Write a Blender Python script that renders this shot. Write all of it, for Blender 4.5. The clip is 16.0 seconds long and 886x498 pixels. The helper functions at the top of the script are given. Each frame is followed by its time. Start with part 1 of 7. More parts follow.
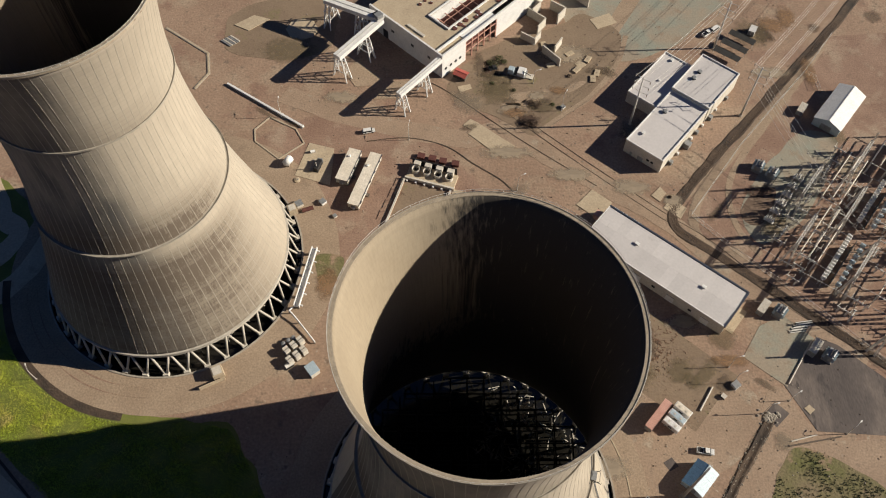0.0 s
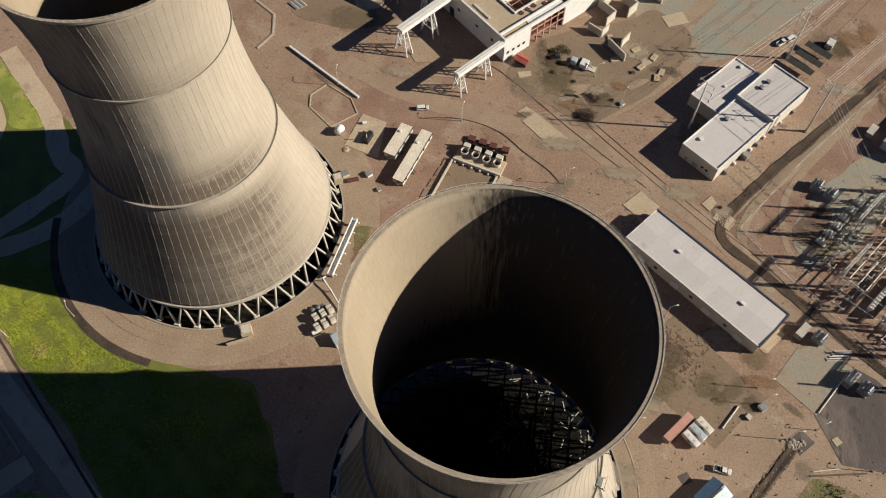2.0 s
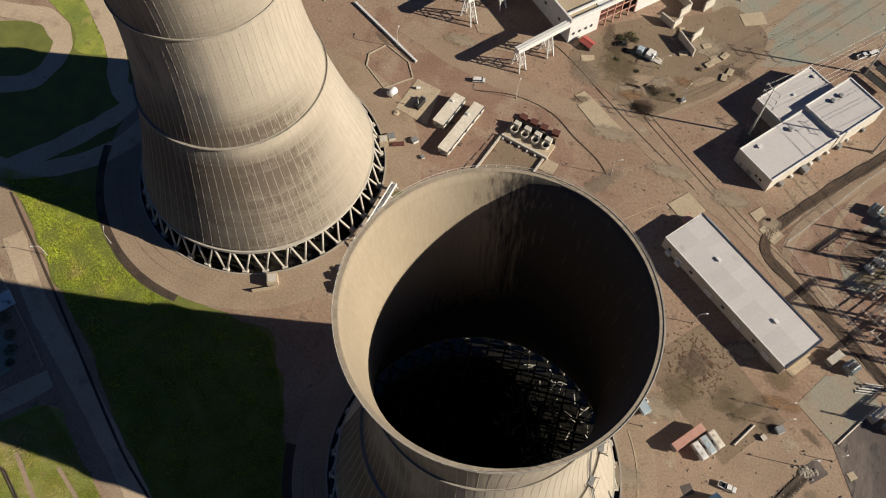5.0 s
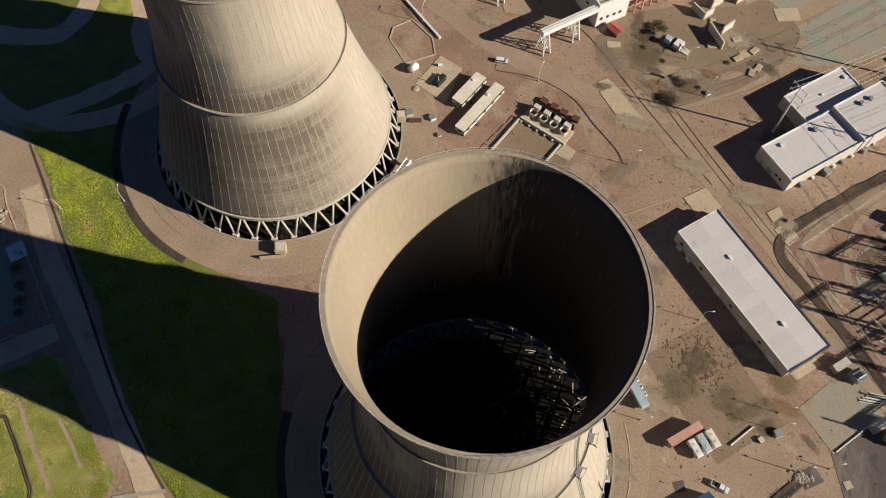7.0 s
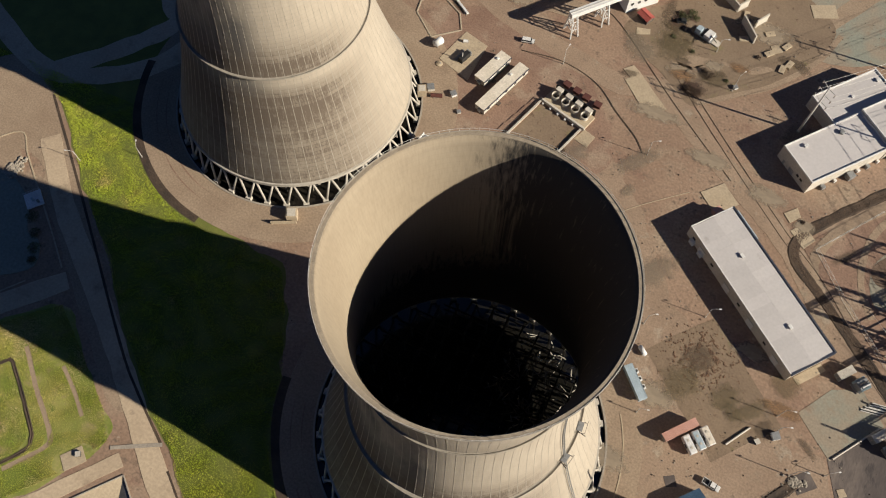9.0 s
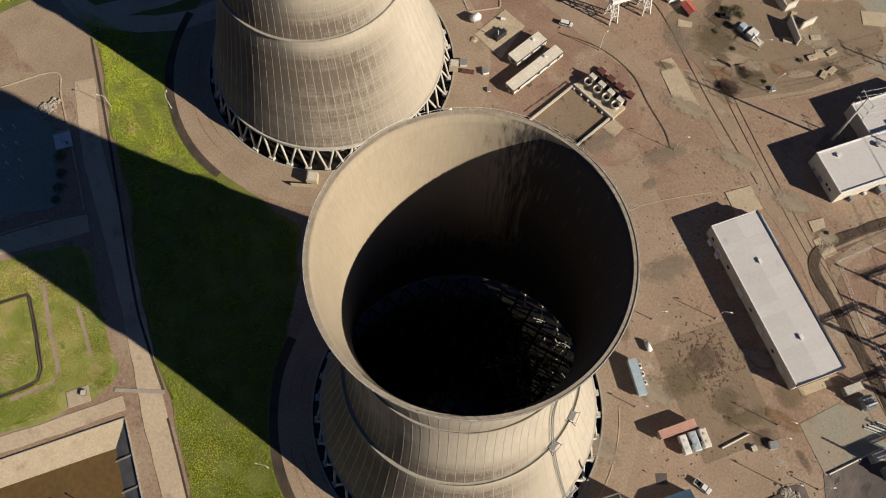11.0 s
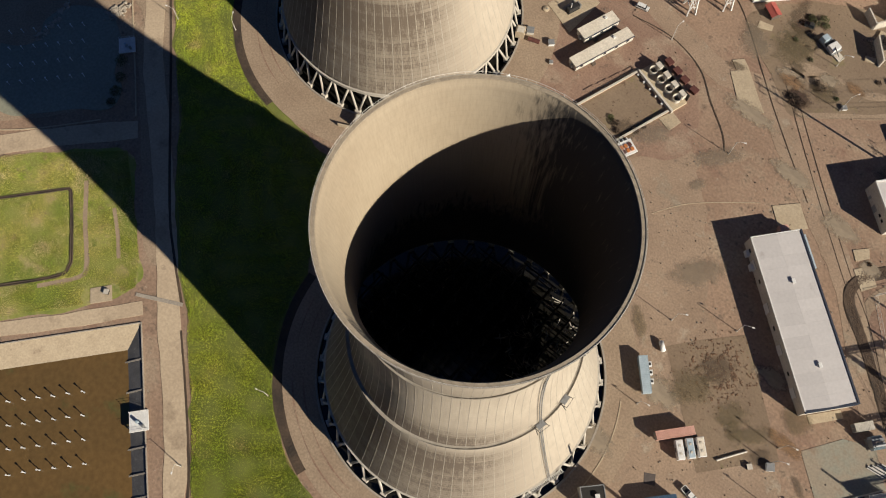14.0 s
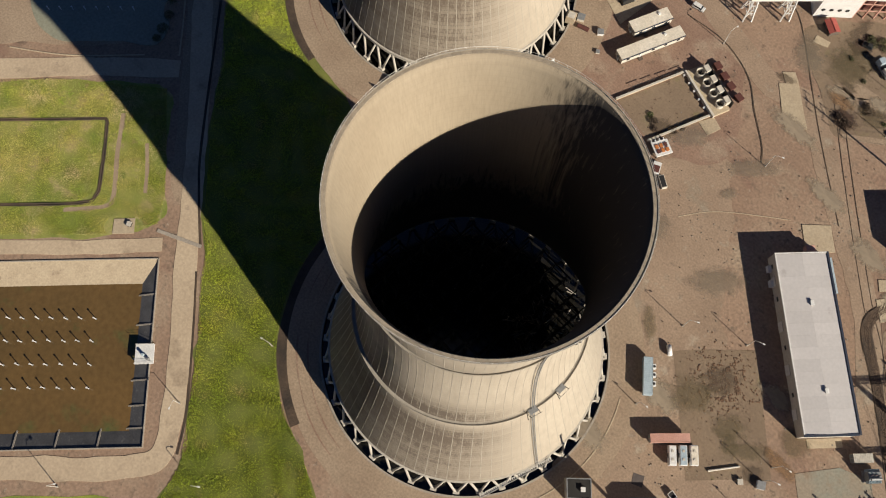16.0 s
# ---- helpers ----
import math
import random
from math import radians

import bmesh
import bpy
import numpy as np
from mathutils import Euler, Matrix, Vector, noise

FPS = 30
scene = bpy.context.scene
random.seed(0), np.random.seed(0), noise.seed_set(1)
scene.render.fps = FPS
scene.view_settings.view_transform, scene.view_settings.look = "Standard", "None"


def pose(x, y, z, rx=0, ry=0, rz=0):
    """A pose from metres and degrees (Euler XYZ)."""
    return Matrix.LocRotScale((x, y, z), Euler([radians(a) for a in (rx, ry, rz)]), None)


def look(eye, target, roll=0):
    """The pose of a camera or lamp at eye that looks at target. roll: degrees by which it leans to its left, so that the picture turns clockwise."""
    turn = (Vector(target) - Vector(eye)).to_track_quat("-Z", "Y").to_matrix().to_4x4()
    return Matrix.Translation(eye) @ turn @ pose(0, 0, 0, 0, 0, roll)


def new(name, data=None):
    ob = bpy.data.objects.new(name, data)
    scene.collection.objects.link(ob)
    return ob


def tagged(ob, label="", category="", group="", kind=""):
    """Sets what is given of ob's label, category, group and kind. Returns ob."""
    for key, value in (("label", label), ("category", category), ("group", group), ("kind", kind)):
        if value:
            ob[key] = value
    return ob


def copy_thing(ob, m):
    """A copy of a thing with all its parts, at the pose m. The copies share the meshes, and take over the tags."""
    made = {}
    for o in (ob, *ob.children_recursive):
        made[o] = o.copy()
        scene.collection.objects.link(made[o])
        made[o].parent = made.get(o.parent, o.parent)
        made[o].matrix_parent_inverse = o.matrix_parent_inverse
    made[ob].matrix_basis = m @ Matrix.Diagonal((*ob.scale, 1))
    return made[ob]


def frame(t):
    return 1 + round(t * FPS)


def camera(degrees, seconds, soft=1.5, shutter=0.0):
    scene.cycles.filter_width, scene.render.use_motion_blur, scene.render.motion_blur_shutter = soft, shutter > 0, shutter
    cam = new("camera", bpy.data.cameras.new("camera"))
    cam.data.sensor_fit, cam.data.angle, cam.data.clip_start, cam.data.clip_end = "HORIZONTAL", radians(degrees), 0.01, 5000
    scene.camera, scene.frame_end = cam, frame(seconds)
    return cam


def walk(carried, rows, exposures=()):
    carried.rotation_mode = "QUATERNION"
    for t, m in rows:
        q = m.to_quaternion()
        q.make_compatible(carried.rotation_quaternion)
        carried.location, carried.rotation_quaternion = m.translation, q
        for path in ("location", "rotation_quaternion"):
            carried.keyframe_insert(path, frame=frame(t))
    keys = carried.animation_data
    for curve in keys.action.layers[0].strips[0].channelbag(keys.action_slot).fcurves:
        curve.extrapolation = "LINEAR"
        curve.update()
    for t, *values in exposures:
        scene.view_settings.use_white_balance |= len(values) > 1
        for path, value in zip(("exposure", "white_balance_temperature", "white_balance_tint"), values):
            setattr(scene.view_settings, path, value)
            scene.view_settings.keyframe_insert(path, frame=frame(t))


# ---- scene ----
cam = camera(56.46, 16.0, soft=1.1)
PATH = [
    (0, (-8.523, -65.762, 263.726), (-8.134, 37.710, 92.573), 0.210),
    (0.5, (-6.901, -65.286, 263.670), (-9.817, 37.095, 91.886), 0.224),
    (1, (-5.326, -64.561, 263.724), (-11.635, 36.455, 91.225), 0.195),
    (1.5, (-3.771, -63.723, 263.791), (-13.386, 35.772, 90.561), 0.147),
    (2, (-2.224, -62.861, 263.811), (-14.945, 35.044, 89.878), 0.097),
    (2.5, (-0.686, -62.025, 263.760), (-16.243, 34.276, 89.163), 0.056),
    (3, (0.841, -61.238, 263.631), (-17.257, 33.478, 88.414), 0.031),
    (3.5, (2.347, -60.506, 263.437), (-17.988, 32.657, 87.632), 0.024),
    (4, (3.826, -59.819, 263.195), (-18.458, 31.817, 86.826), 0.035),
    (6.5, (10.764, -56.547, 262.049), (-18.111, 27.333, 82.799), 0.265),
    (7, (12.091, -55.835, 261.940), (-17.759, 26.350, 82.067), 0.317),
    (7.5, (13.418, -55.091, 261.884), (-17.386, 25.326, 81.373), 0.361),
    (8, (14.753, -54.317, 261.873), (-17.013, 24.256, 80.718), 0.396),
    (8.5, (16.104, -53.519, 261.899), (-16.656, 23.136, 80.101), 0.419),
    (9, (17.472, -52.702, 261.949), (-16.327, 21.963, 79.513), 0.430),
    (11.5, (24.394, -48.540, 262.108), (-15.174, 15.199, 76.712), 0.361),
    (12, (25.694, -47.708, 262.061), (-15.005, 13.666, 76.113), 0.350),
    (12.5, (26.920, -46.872, 261.986), (-14.828, 12.084, 75.488), 0.352),
    (13, (28.058, -46.031, 261.889), (-14.627, 10.462, 74.842), 0.375),
    (13.5, (29.103, -45.188, 261.780), (-14.383, 8.815, 74.183), 0.428),
    (14, (30.063, -44.353, 261.669), (-14.079, 7.154, 73.524), 0.518),
    (14.5, (30.971, -43.552, 261.563), (-13.700, 5.493, 72.885), 0.655),
    (15, (31.890, -42.831, 261.463), (-13.237, 3.838, 72.292), 0.847),
    (15.5, (32.925, -42.263, 261.360), (-12.690, 2.184, 71.772), 1.105),
    (16, (34.232, -41.962, 261.225), (-12.075, 0.508, 71.352), 1.438),
]
walk(cam, [(t, look(eye, target, roll)) for t, eye, target, roll in PATH])

# ---- light ----
SUN_UP, SUN_X, SUN_Y = radians(26.0), 0.999, 0.045
world = bpy.data.worlds.new("sky")
scene.world = world
world.use_nodes = True
wn = world.node_tree.nodes
sky = wn.new("ShaderNodeTexSky")
sky.sky_type, sky.sun_disc = "NISHITA", False
sky.dust_density, sky.ozone_density = 0.2, 5.0
sky.sun_elevation, sky.sun_rotation = SUN_UP, math.atan2(SUN_X, SUN_Y)
wn["Background"].inputs[1].default_value = 0.0205
tint = wn.new("ShaderNodeMix")   # deep blue of a clear dry sky
tint.data_type, tint.blend_type = "RGBA", "MULTIPLY"
tint.inputs[0].default_value = 1.0
tint.inputs[7].default_value = (0.74, 0.92, 1.28, 1)
world.node_tree.links.new(sky.outputs[0], tint.inputs[6])
world.node_tree.links.new(tint.outputs[2], wn["Background"].inputs[0])
sun_data = bpy.data.lights.new("sun", "SUN")
sun_data.energy, sun_data.angle, sun_data.color = 5.0, radians(0.53), (1.0, 0.925, 0.795)
sun = new("sun", sun_data)
sun.matrix_world = look((400 * SUN_X, 400 * SUN_Y, 400 * math.tan(SUN_UP)), (0, 0, 0))
scene.view_settings.exposure = 0.79


# ---- materials ----
def mat(name, base, dark=None, scale=1.0, rough=0.85, metal=0.0, bump=0.2, fine=8.0, island=0.0, stretch=None, spot=None, mix=(0.35, 0.65), k=0.62, grain=0.14):
    """Noise at two scales between two colours; spot: (colour, scale, low, high) for stains with a shape of their own."""
    base = tuple(c * k for c in base)
    dark = tuple(c * k for c in dark) if dark else tuple(c * 0.75 for c in base)
    m = bpy.data.materials.new(name)
    m.use_nodes = True
    nt = m.node_tree
    n, l = nt.nodes, nt.links
    bs = n["Principled BSDF"]
    bs.inputs["Roughness"].default_value = rough
    bs.inputs["Metallic"].default_value = metal
    tc = n.new("ShaderNodeTexCoord")
    src = tc.outputs["Object"]
    if stretch:
        mp = n.new("ShaderNodeMapping")
        mp.inputs["Scale"].default_value = stretch
        l.new(src, mp.inputs[0])
        src = mp.outputs[0]
    big = n.new("ShaderNodeTexNoise")
    big.inputs["Scale"].default_value, big.inputs["Detail"].default_value, big.inputs["Roughness"].default_value = scale, 6, 0.6
    small = n.new("ShaderNodeTexNoise")
    small.inputs["Scale"].default_value, small.inputs["Detail"].default_value = scale * fine, 5
    l.new(src, big.inputs["Vector"])
    l.new(src, small.inputs["Vector"])
    ramp = n.new("ShaderNodeValToRGB")
    ramp.color_ramp.elements[0].position, ramp.color_ramp.elements[1].position = mix
    ramp.color_ramp.elements[0].color = (*dark, 1)
    ramp.color_ramp.elements[1].color = (*base, 1)
    l.new(big.outputs["Fac"], ramp.inputs[0])
    col = ramp.outputs[0]
    if spot:
        for colour, sc, lo, hi in (spot if isinstance(spot, list) else [spot]):
            sn = n.new("ShaderNodeTexNoise")
            sn.inputs["Scale"].default_value, sn.inputs["Detail"].default_value = sc, 7
            sn.inputs["Roughness"].default_value = 0.65
            l.new(src, sn.inputs["Vector"])
            mr = n.new("ShaderNodeMapRange")
            mr.inputs[1].default_value, mr.inputs[2].default_value = lo, hi
            l.new(sn.outputs["Fac"], mr.inputs[0])
            mx = n.new("ShaderNodeMix")
            mx.data_type = "RGBA"
            l.new(mr.outputs[0], mx.inputs[0])
            l.new(col, mx.inputs[6])
            mx.inputs[7].default_value = (*[c * k for c in colour], 1)
            col = mx.outputs[2]
    ov = n.new("ShaderNodeMix")
    ov.data_type, ov.blend_type = "RGBA", "MULTIPLY"
    ov.inputs[0].default_value = 1.0
    fr = n.new("ShaderNodeMapRange")
    fr.inputs[1].default_value, fr.inputs[2].default_value, fr.inputs[3].default_value, fr.inputs[4].default_value = 0.3, 0.7, 1 - grain, 1 + grain * 0.8
    l.new(small.outputs["Fac"], fr.inputs[0])
    l.new(col, ov.inputs[6])
    l.new(fr.outputs[0], ov.inputs[7])
    col = ov.outputs[2]
    if island:
        oi = n.new("ShaderNodeObjectInfo")
        ir = n.new("ShaderNodeMapRange")
        ir.inputs[3].default_value, ir.inputs[4].default_value = 1 - island, 1 + island
        l.new(oi.outputs["Random"], ir.inputs[0])
        m2 = n.new("ShaderNodeMix")
        m2.data_type, m2.blend_type = "RGBA", "MULTIPLY"
        m2.inputs[0].default_value = 1.0
        l.new(col, m2.inputs[6])
        l.new(ir.outputs[0], m2.inputs[7])
        col = m2.outputs[2]
    l.new(col, bs.inputs["Base Color"])
    if bump:
        bp = n.new("ShaderNodeBump")
        bp.inputs["Strength"].default_value, bp.inputs["Distance"].default_value = bump, 0.25
        l.new(small.outputs["Fac"], bp.inputs["Height"])
        l.new(bp.outputs[0], bs.inputs["Normal"])
    return m


class Nodes:
    """Short forms for building a material's node tree."""

    def __init__(self, m):
        self.n, self.l = m.node_tree.nodes, m.node_tree.links
        self.bsdf = self.n["Principled BSDF"]

    def put(self, slot, v):
        if isinstance(v, (int, float)):
            slot.default_value = v
        elif isinstance(v, tuple):
            slot.default_value = (*v, 1)
        else:
            self.l.new(v, slot)

    def math(self, op, a, b=0.0):
        q = self.n.new("ShaderNodeMath")
        q.operation = op
        self.put(q.inputs[0], a)
        self.put(q.inputs[1], b)
        return q.outputs[0]

    def span(self, v, a, b, c=0.0, d=1.0, soft=False):
        q = self.n.new("ShaderNodeMapRange")
        if soft:
            q.interpolation_type = "SMOOTHSTEP"
        for k, x in enumerate((v, a, b, c, d)):
            self.put(q.inputs[k], x)
        return q.outputs[0]

    def mix(self, fac, a, b, blend="MIX"):
        q = self.n.new("ShaderNodeMix")
        q.data_type, q.blend_type = "RGBA", blend
        for k, x in ((0, fac), (6, a), (7, b)):
            self.put(q.inputs[k], x)
        return q.outputs[2]

    def noise(self, vec, scale, detail=4, stretch=None, rough=0.55):
        if stretch:
            mp = self.n.new("ShaderNodeMapping")
            mp.inputs["Scale"].default_value = stretch
            self.l.new(vec, mp.inputs[0])
            vec = mp.outputs[0]
        q = self.n.new("ShaderNodeTexNoise")
        q.inputs["Scale"].default_value, q.inputs["Detail"].default_value, q.inputs["Roughness"].default_value = scale, detail, rough
        self.l.new(vec, q.inputs["Vector"])
        return q.outputs["Fac"]

    def white(self, a, b=0.0):
        cb = self.n.new("ShaderNodeCombineXYZ")
        self.put(cb.inputs[0], a)
        self.put(cb.inputs[1], b)
        q = self.n.new("ShaderNodeTexWhiteNoise")
        self.l.new(cb.outputs[0], q.inputs["Vector"])
        return q.outputs["Value"]

    def ramp(self, v, stops):
        q = self.n.new("ShaderNodeValToRGB")
        e = q.color_ramp.elements
        for el, (p, g) in ((e[0], stops[0]), (e[1], stops[-1])):
            el.position, el.color = p, (g, g, g, 1)
        for p, g in stops[1:-1]:
            e.new(p).color = (g, g, g, 1)
        self.l.new(v, q.inputs[0])
        return q.outputs[0]

    def polar(self):
        """Object coordinates, the bearing about the axis and the height."""
        tc = self.n.new("ShaderNodeTexCoord")
        sp = self.n.new("ShaderNodeSeparateXYZ")
        self.l.new(tc.outputs["Object"], sp.inputs[0])
        return tc.outputs["Object"], self.math("ARCTAN2", sp.outputs[1], sp.outputs[0]), sp.outputs[2]


def concrete_shell():
    """Pale concrete cast in 1.5 m lifts between upright ribs, with brown run-off bands over and under the ring walkway
    and shade painted in on the side away from the sun.
    """
    m = bpy.data.materials.new("shell_concrete")
    m.use_nodes = True
    g = Nodes(m)
    pos, az, z = g.polar()
    row = g.math("FLOOR", g.math("DIVIDE", z, 1.5))
    col = g.math("FLOOR", g.math("MULTIPLY", az, 80 / (2 * math.pi)))
    wide = g.noise(pos, 0.035, 4, (1, 1, 0.5))
    streak = g.noise(pos, 1.0, 5, (0.8, 0.8, 0.018))
    thin = g.noise(pos, 1.0, 3, (3.2, 3.2, 0.03))
    joint = g.span(g.math("PINGPONG", z, 0.75), 0.0, 0.16, 1.0, 0.0)
    c = g.mix(g.span(wide, 0.35, 0.68), (0.335, 0.288, 0.222), (0.298, 0.252, 0.192))
    c = g.mix(1.0, c, g.span(streak, 0.30, 0.66, 0.90, 1.05), "MULTIPLY")
    c = g.mix(1.0, c, g.span(thin, 0.30, 0.62, 0.95, 1.03), "MULTIPLY")
    c = g.mix(1.0, c, g.span(g.white(col, row), 0, 1, 0.985, 1.015), "MULTIPLY")
    c = g.mix(1.0, c, g.span(joint, 0, 1, 1.0, 0.93), "MULTIPLY")
    side = g.span(az, radians(-2), radians(-62), 0, 1, True)
    band = g.ramp(g.math("DIVIDE", z, 130.0), [(0.0, 0.55), (0.20, 0.66), (0.31, 0.95), (0.355, 0.85), (0.395, 0.08), (0.419, 0.03), (0.423, 0.98), (0.46, 0.80), (0.53, 0.10),
                                               (0.60, 0.02), (0.742, 0.02), (0.752, 0.40), (0.82, 0.12), (0.97, 0.10), (1.0, 0.55)])
    ragged = g.math("ADD", g.span(streak, 0.32, 0.66, 0.35, 0.75), g.span(thin, 0.32, 0.64, 0.0, 0.35))
    lifts = g.math("ADD", g.span(g.white(row, 7.0), 0, 1, 0.72, 1.0), g.math("MULTIPLY", joint, 0.30))
    fac = g.math("MULTIPLY", g.math("MULTIPLY", side, band), g.math("MULTIPLY", ragged, lifts))
    # shade of the side away from the sun, painted grey over weather blotches
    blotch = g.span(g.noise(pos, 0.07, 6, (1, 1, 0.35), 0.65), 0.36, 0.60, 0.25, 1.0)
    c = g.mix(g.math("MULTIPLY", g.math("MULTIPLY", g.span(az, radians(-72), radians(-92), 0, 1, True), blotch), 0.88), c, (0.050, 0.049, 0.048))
    c = g.mix(g.math("MINIMUM", g.math("MULTIPLY", fac, 1.55), 0.93), c, (0.080, 0.058, 0.040))
    g.put(g.bsdf.inputs["Base Color"], c)
    g.bsdf.inputs["Roughness"].default_value = 0.92
    bp = g.n.new("ShaderNodeBump")
    bp.inputs["Strength"].default_value, bp.inputs["Distance"].default_value = 0.25, 0.12
    g.put(bp.inputs["Height"], g.math("ADD", g.math("MULTIPLY", joint, -1.0), thin))
    g.l.new(bp.outputs[0], g.bsdf.inputs["Normal"])
    return m


def concrete_lining():
    """Buff concrete inside with black run-off streaks; the shaft's shade is painted in near black on the sunless sides
    and, with a ragged top, over the old fill.
    """
    m = bpy.data.materials.new("lining_concrete")
    m.use_nodes = True
    g = Nodes(m)
    pos, az, z = g.polar()
    streak = g.noise(pos, 1.0, 5, (1.1, 1.1, 0.008), 0.65)
    thin = g.noise(pos, 1.0, 4, (2.6, 2.6, 0.02))
    wide = g.noise(pos, 0.05, 4)
    c = g.mix(g.span(wide, 0.35, 0.65), (0.272, 0.220, 0.152), (0.238, 0.188, 0.127))
    c = g.mix(1.0, c, g.span(thin, 0.30, 0.62, 0.92, 1.04), "MULTIPLY")
    c = g.mix(1.0, c, g.span(g.math("PINGPONG", z, 0.75), 0.0, 0.15, 0.95, 1.0), "MULTIPLY")
    # bearings turned from the sun, blackened as painted shade with streaky edges
    unlit = g.math("MULTIPLY", g.span(az, radians(134), radians(76), 0, 1, True), g.span(az, radians(-118), radians(-86), 0, 1, True))
    dark = g.span(g.math("ADD", g.math("MULTIPLY", unlit, 0.62), streak), 0.74, 1.02, 0.0, 1.0)
    # lower shaft painted dark for its shade, ragged along the top
    shade_zone = g.span(g.math("ADD", z, g.math("MULTIPLY", g.math("SUBTRACT", streak, 0.5), 60.0)), 80.0, 68.0, 0.0, 1.0)
    c = g.mix(g.math("MULTIPLY", g.math("MAXIMUM", dark, shade_zone), 0.93), c, (0.016, 0.014, 0.013))
    g.put(g.bsdf.inputs["Base Color"], c)
    g.bsdf.inputs["Roughness"].default_value = 0.93
    return m


M_SHELL = concrete_shell()
M_LINING = concrete_lining()
M_RIB = mat("rib_concrete", (0.50, 0.44, 0.35), None, 0.4, 0.9, bump=0.1, k=0.60, grain=0.03)
M_RIM = mat("rim_concrete", (0.52, 0.43, 0.31), (0.36, 0.285, 0.20), 0.35, 0.9, spot=[((0.20, 0.145, 0.10), 0.7, 0.54, 0.68), ((0.62, 0.54, 0.42), 1.2, 0.62, 0.70)], island=0.10, k=0.62)
# near-black colour stands in for the shade inside the tower's foot
M_FILL = mat("shade_dark_timber", (0.050, 0.040, 0.031), (0.028, 0.023, 0.018), 0.6, 0.9, bump=0.1, k=1)
M_COLUMN = mat("column_concrete", (0.58, 0.52, 0.43), None, 0.5, 0.85, island=0.08, k=0.72)
M_DIRT = mat("dirt", (0.435, 0.292, 0.196), (0.340, 0.217, 0.143), 0.03, 0.95, bump=0.4, fine=36, grain=0.22,
             spot=[((0.46, 0.345, 0.235), 0.035, 0.52, 0.66), ((0.33, 0.20, 0.135), 0.05, 0.56, 0.64), ((0.20, 0.135, 0.09), 0.06, 0.63, 0.70), ((0.25, 0.175, 0.12), 0.28, 0.58, 0.66), ((0.48, 0.385, 0.28), 0.45, 0.62, 0.70), ((0.20, 0.14, 0.10), 1.1, 0.63, 0.69)])
M_PIT = mat("black_soil", (0.030, 0.026, 0.022), None, 0.5, 0.95, bump=0.3)
M_RED_DIRT = mat("red_dirt", (0.380, 0.240, 0.165), (0.30, 0.178, 0.12), 0.06, 0.95, bump=0.4, fine=24, grain=0.22, spot=[((0.43, 0.31, 0.215), 0.07, 0.52, 0.64), ((0.24, 0.155, 0.105), 0.22, 0.58, 0.68), ((0.22, 0.145, 0.10), 1.0, 0.63, 0.69)])
M_LOT = mat("weedy_dirt", (0.315, 0.225, 0.145), (0.26, 0.18, 0.115), 0.05, 0.95, bump=0.3, fine=24, spot=[((0.245, 0.21, 0.085), 0.08, 0.60, 0.72), ((0.17, 0.105, 0.065), 0.35, 0.60, 0.68)])
M_STAIN = mat("damp_soil", (0.235, 0.150, 0.095), (0.165, 0.105, 0.068), 0.12, 0.9, bump=0.4, fine=14, spot=((0.33, 0.225, 0.15), 0.3, 0.55, 0.68))
M_TAN = mat("tan_gravel", (0.455, 0.335, 0.225), (0.375, 0.265, 0.175), 0.06, 0.95, bump=0.3, fine=24, grain=0.20, spot=((0.30, 0.21, 0.14), 0.14, 0.6, 0.75))
M_ROAD = mat("road", (0.60, 0.465, 0.315), (0.52, 0.395, 0.265), 0.05, 0.92, bump=0.2, fine=24, spot=[((0.26, 0.19, 0.14), 0.2, 0.62, 0.75), ((0.40, 0.30, 0.20), 0.09, 0.56, 0.68)], k=0.70)
M_PAVED = mat("worn_pavement", (0.450, 0.318, 0.215), (0.362, 0.248, 0.165), 0.05, 0.92, bump=0.25, fine=30, grain=0.20, spot=[((0.34, 0.28, 0.20), 0.06, 0.56, 0.70), ((0.28, 0.20, 0.14), 0.3, 0.60, 0.67), ((0.49, 0.39, 0.28), 0.12, 0.58, 0.68), ((0.24, 0.175, 0.125), 1.0, 0.64, 0.70)])
M_ASPHALT = mat("asphalt", (0.155, 0.122, 0.105), (0.095, 0.074, 0.066), 0.06, 0.9, bump=0.25, fine=24, spot=[((0.235, 0.185, 0.15), 0.06, 0.52, 0.66), ((0.07, 0.055, 0.05), 0.25, 0.57, 0.66)], stretch=(1, 0.35, 1), k=0.62)
M_CONCRETE = mat("concrete", (0.50, 0.43, 0.34), (0.40, 0.34, 0.27), 0.25, 0.9, bump=0.15, spot=((0.28, 0.23, 0.18), 0.5, 0.62, 0.75))
M_PAD = mat("pad_concrete", (0.52, 0.415, 0.28), (0.46, 0.36, 0.24), 0.2, 0.9, bump=0.15, spot=((0.33, 0.245, 0.165), 0.35, 0.60, 0.72), k=0.72)
M_GREEN_PAD = mat("green_grey_slab", (0.33, 0.335, 0.262), (0.39, 0.315, 0.225), 0.07, 0.9, bump=0.15, fine=20, mix=(0.40, 0.62), spot=((0.34, 0.24, 0.16), 0.12, 0.56, 0.70), k=0.62)
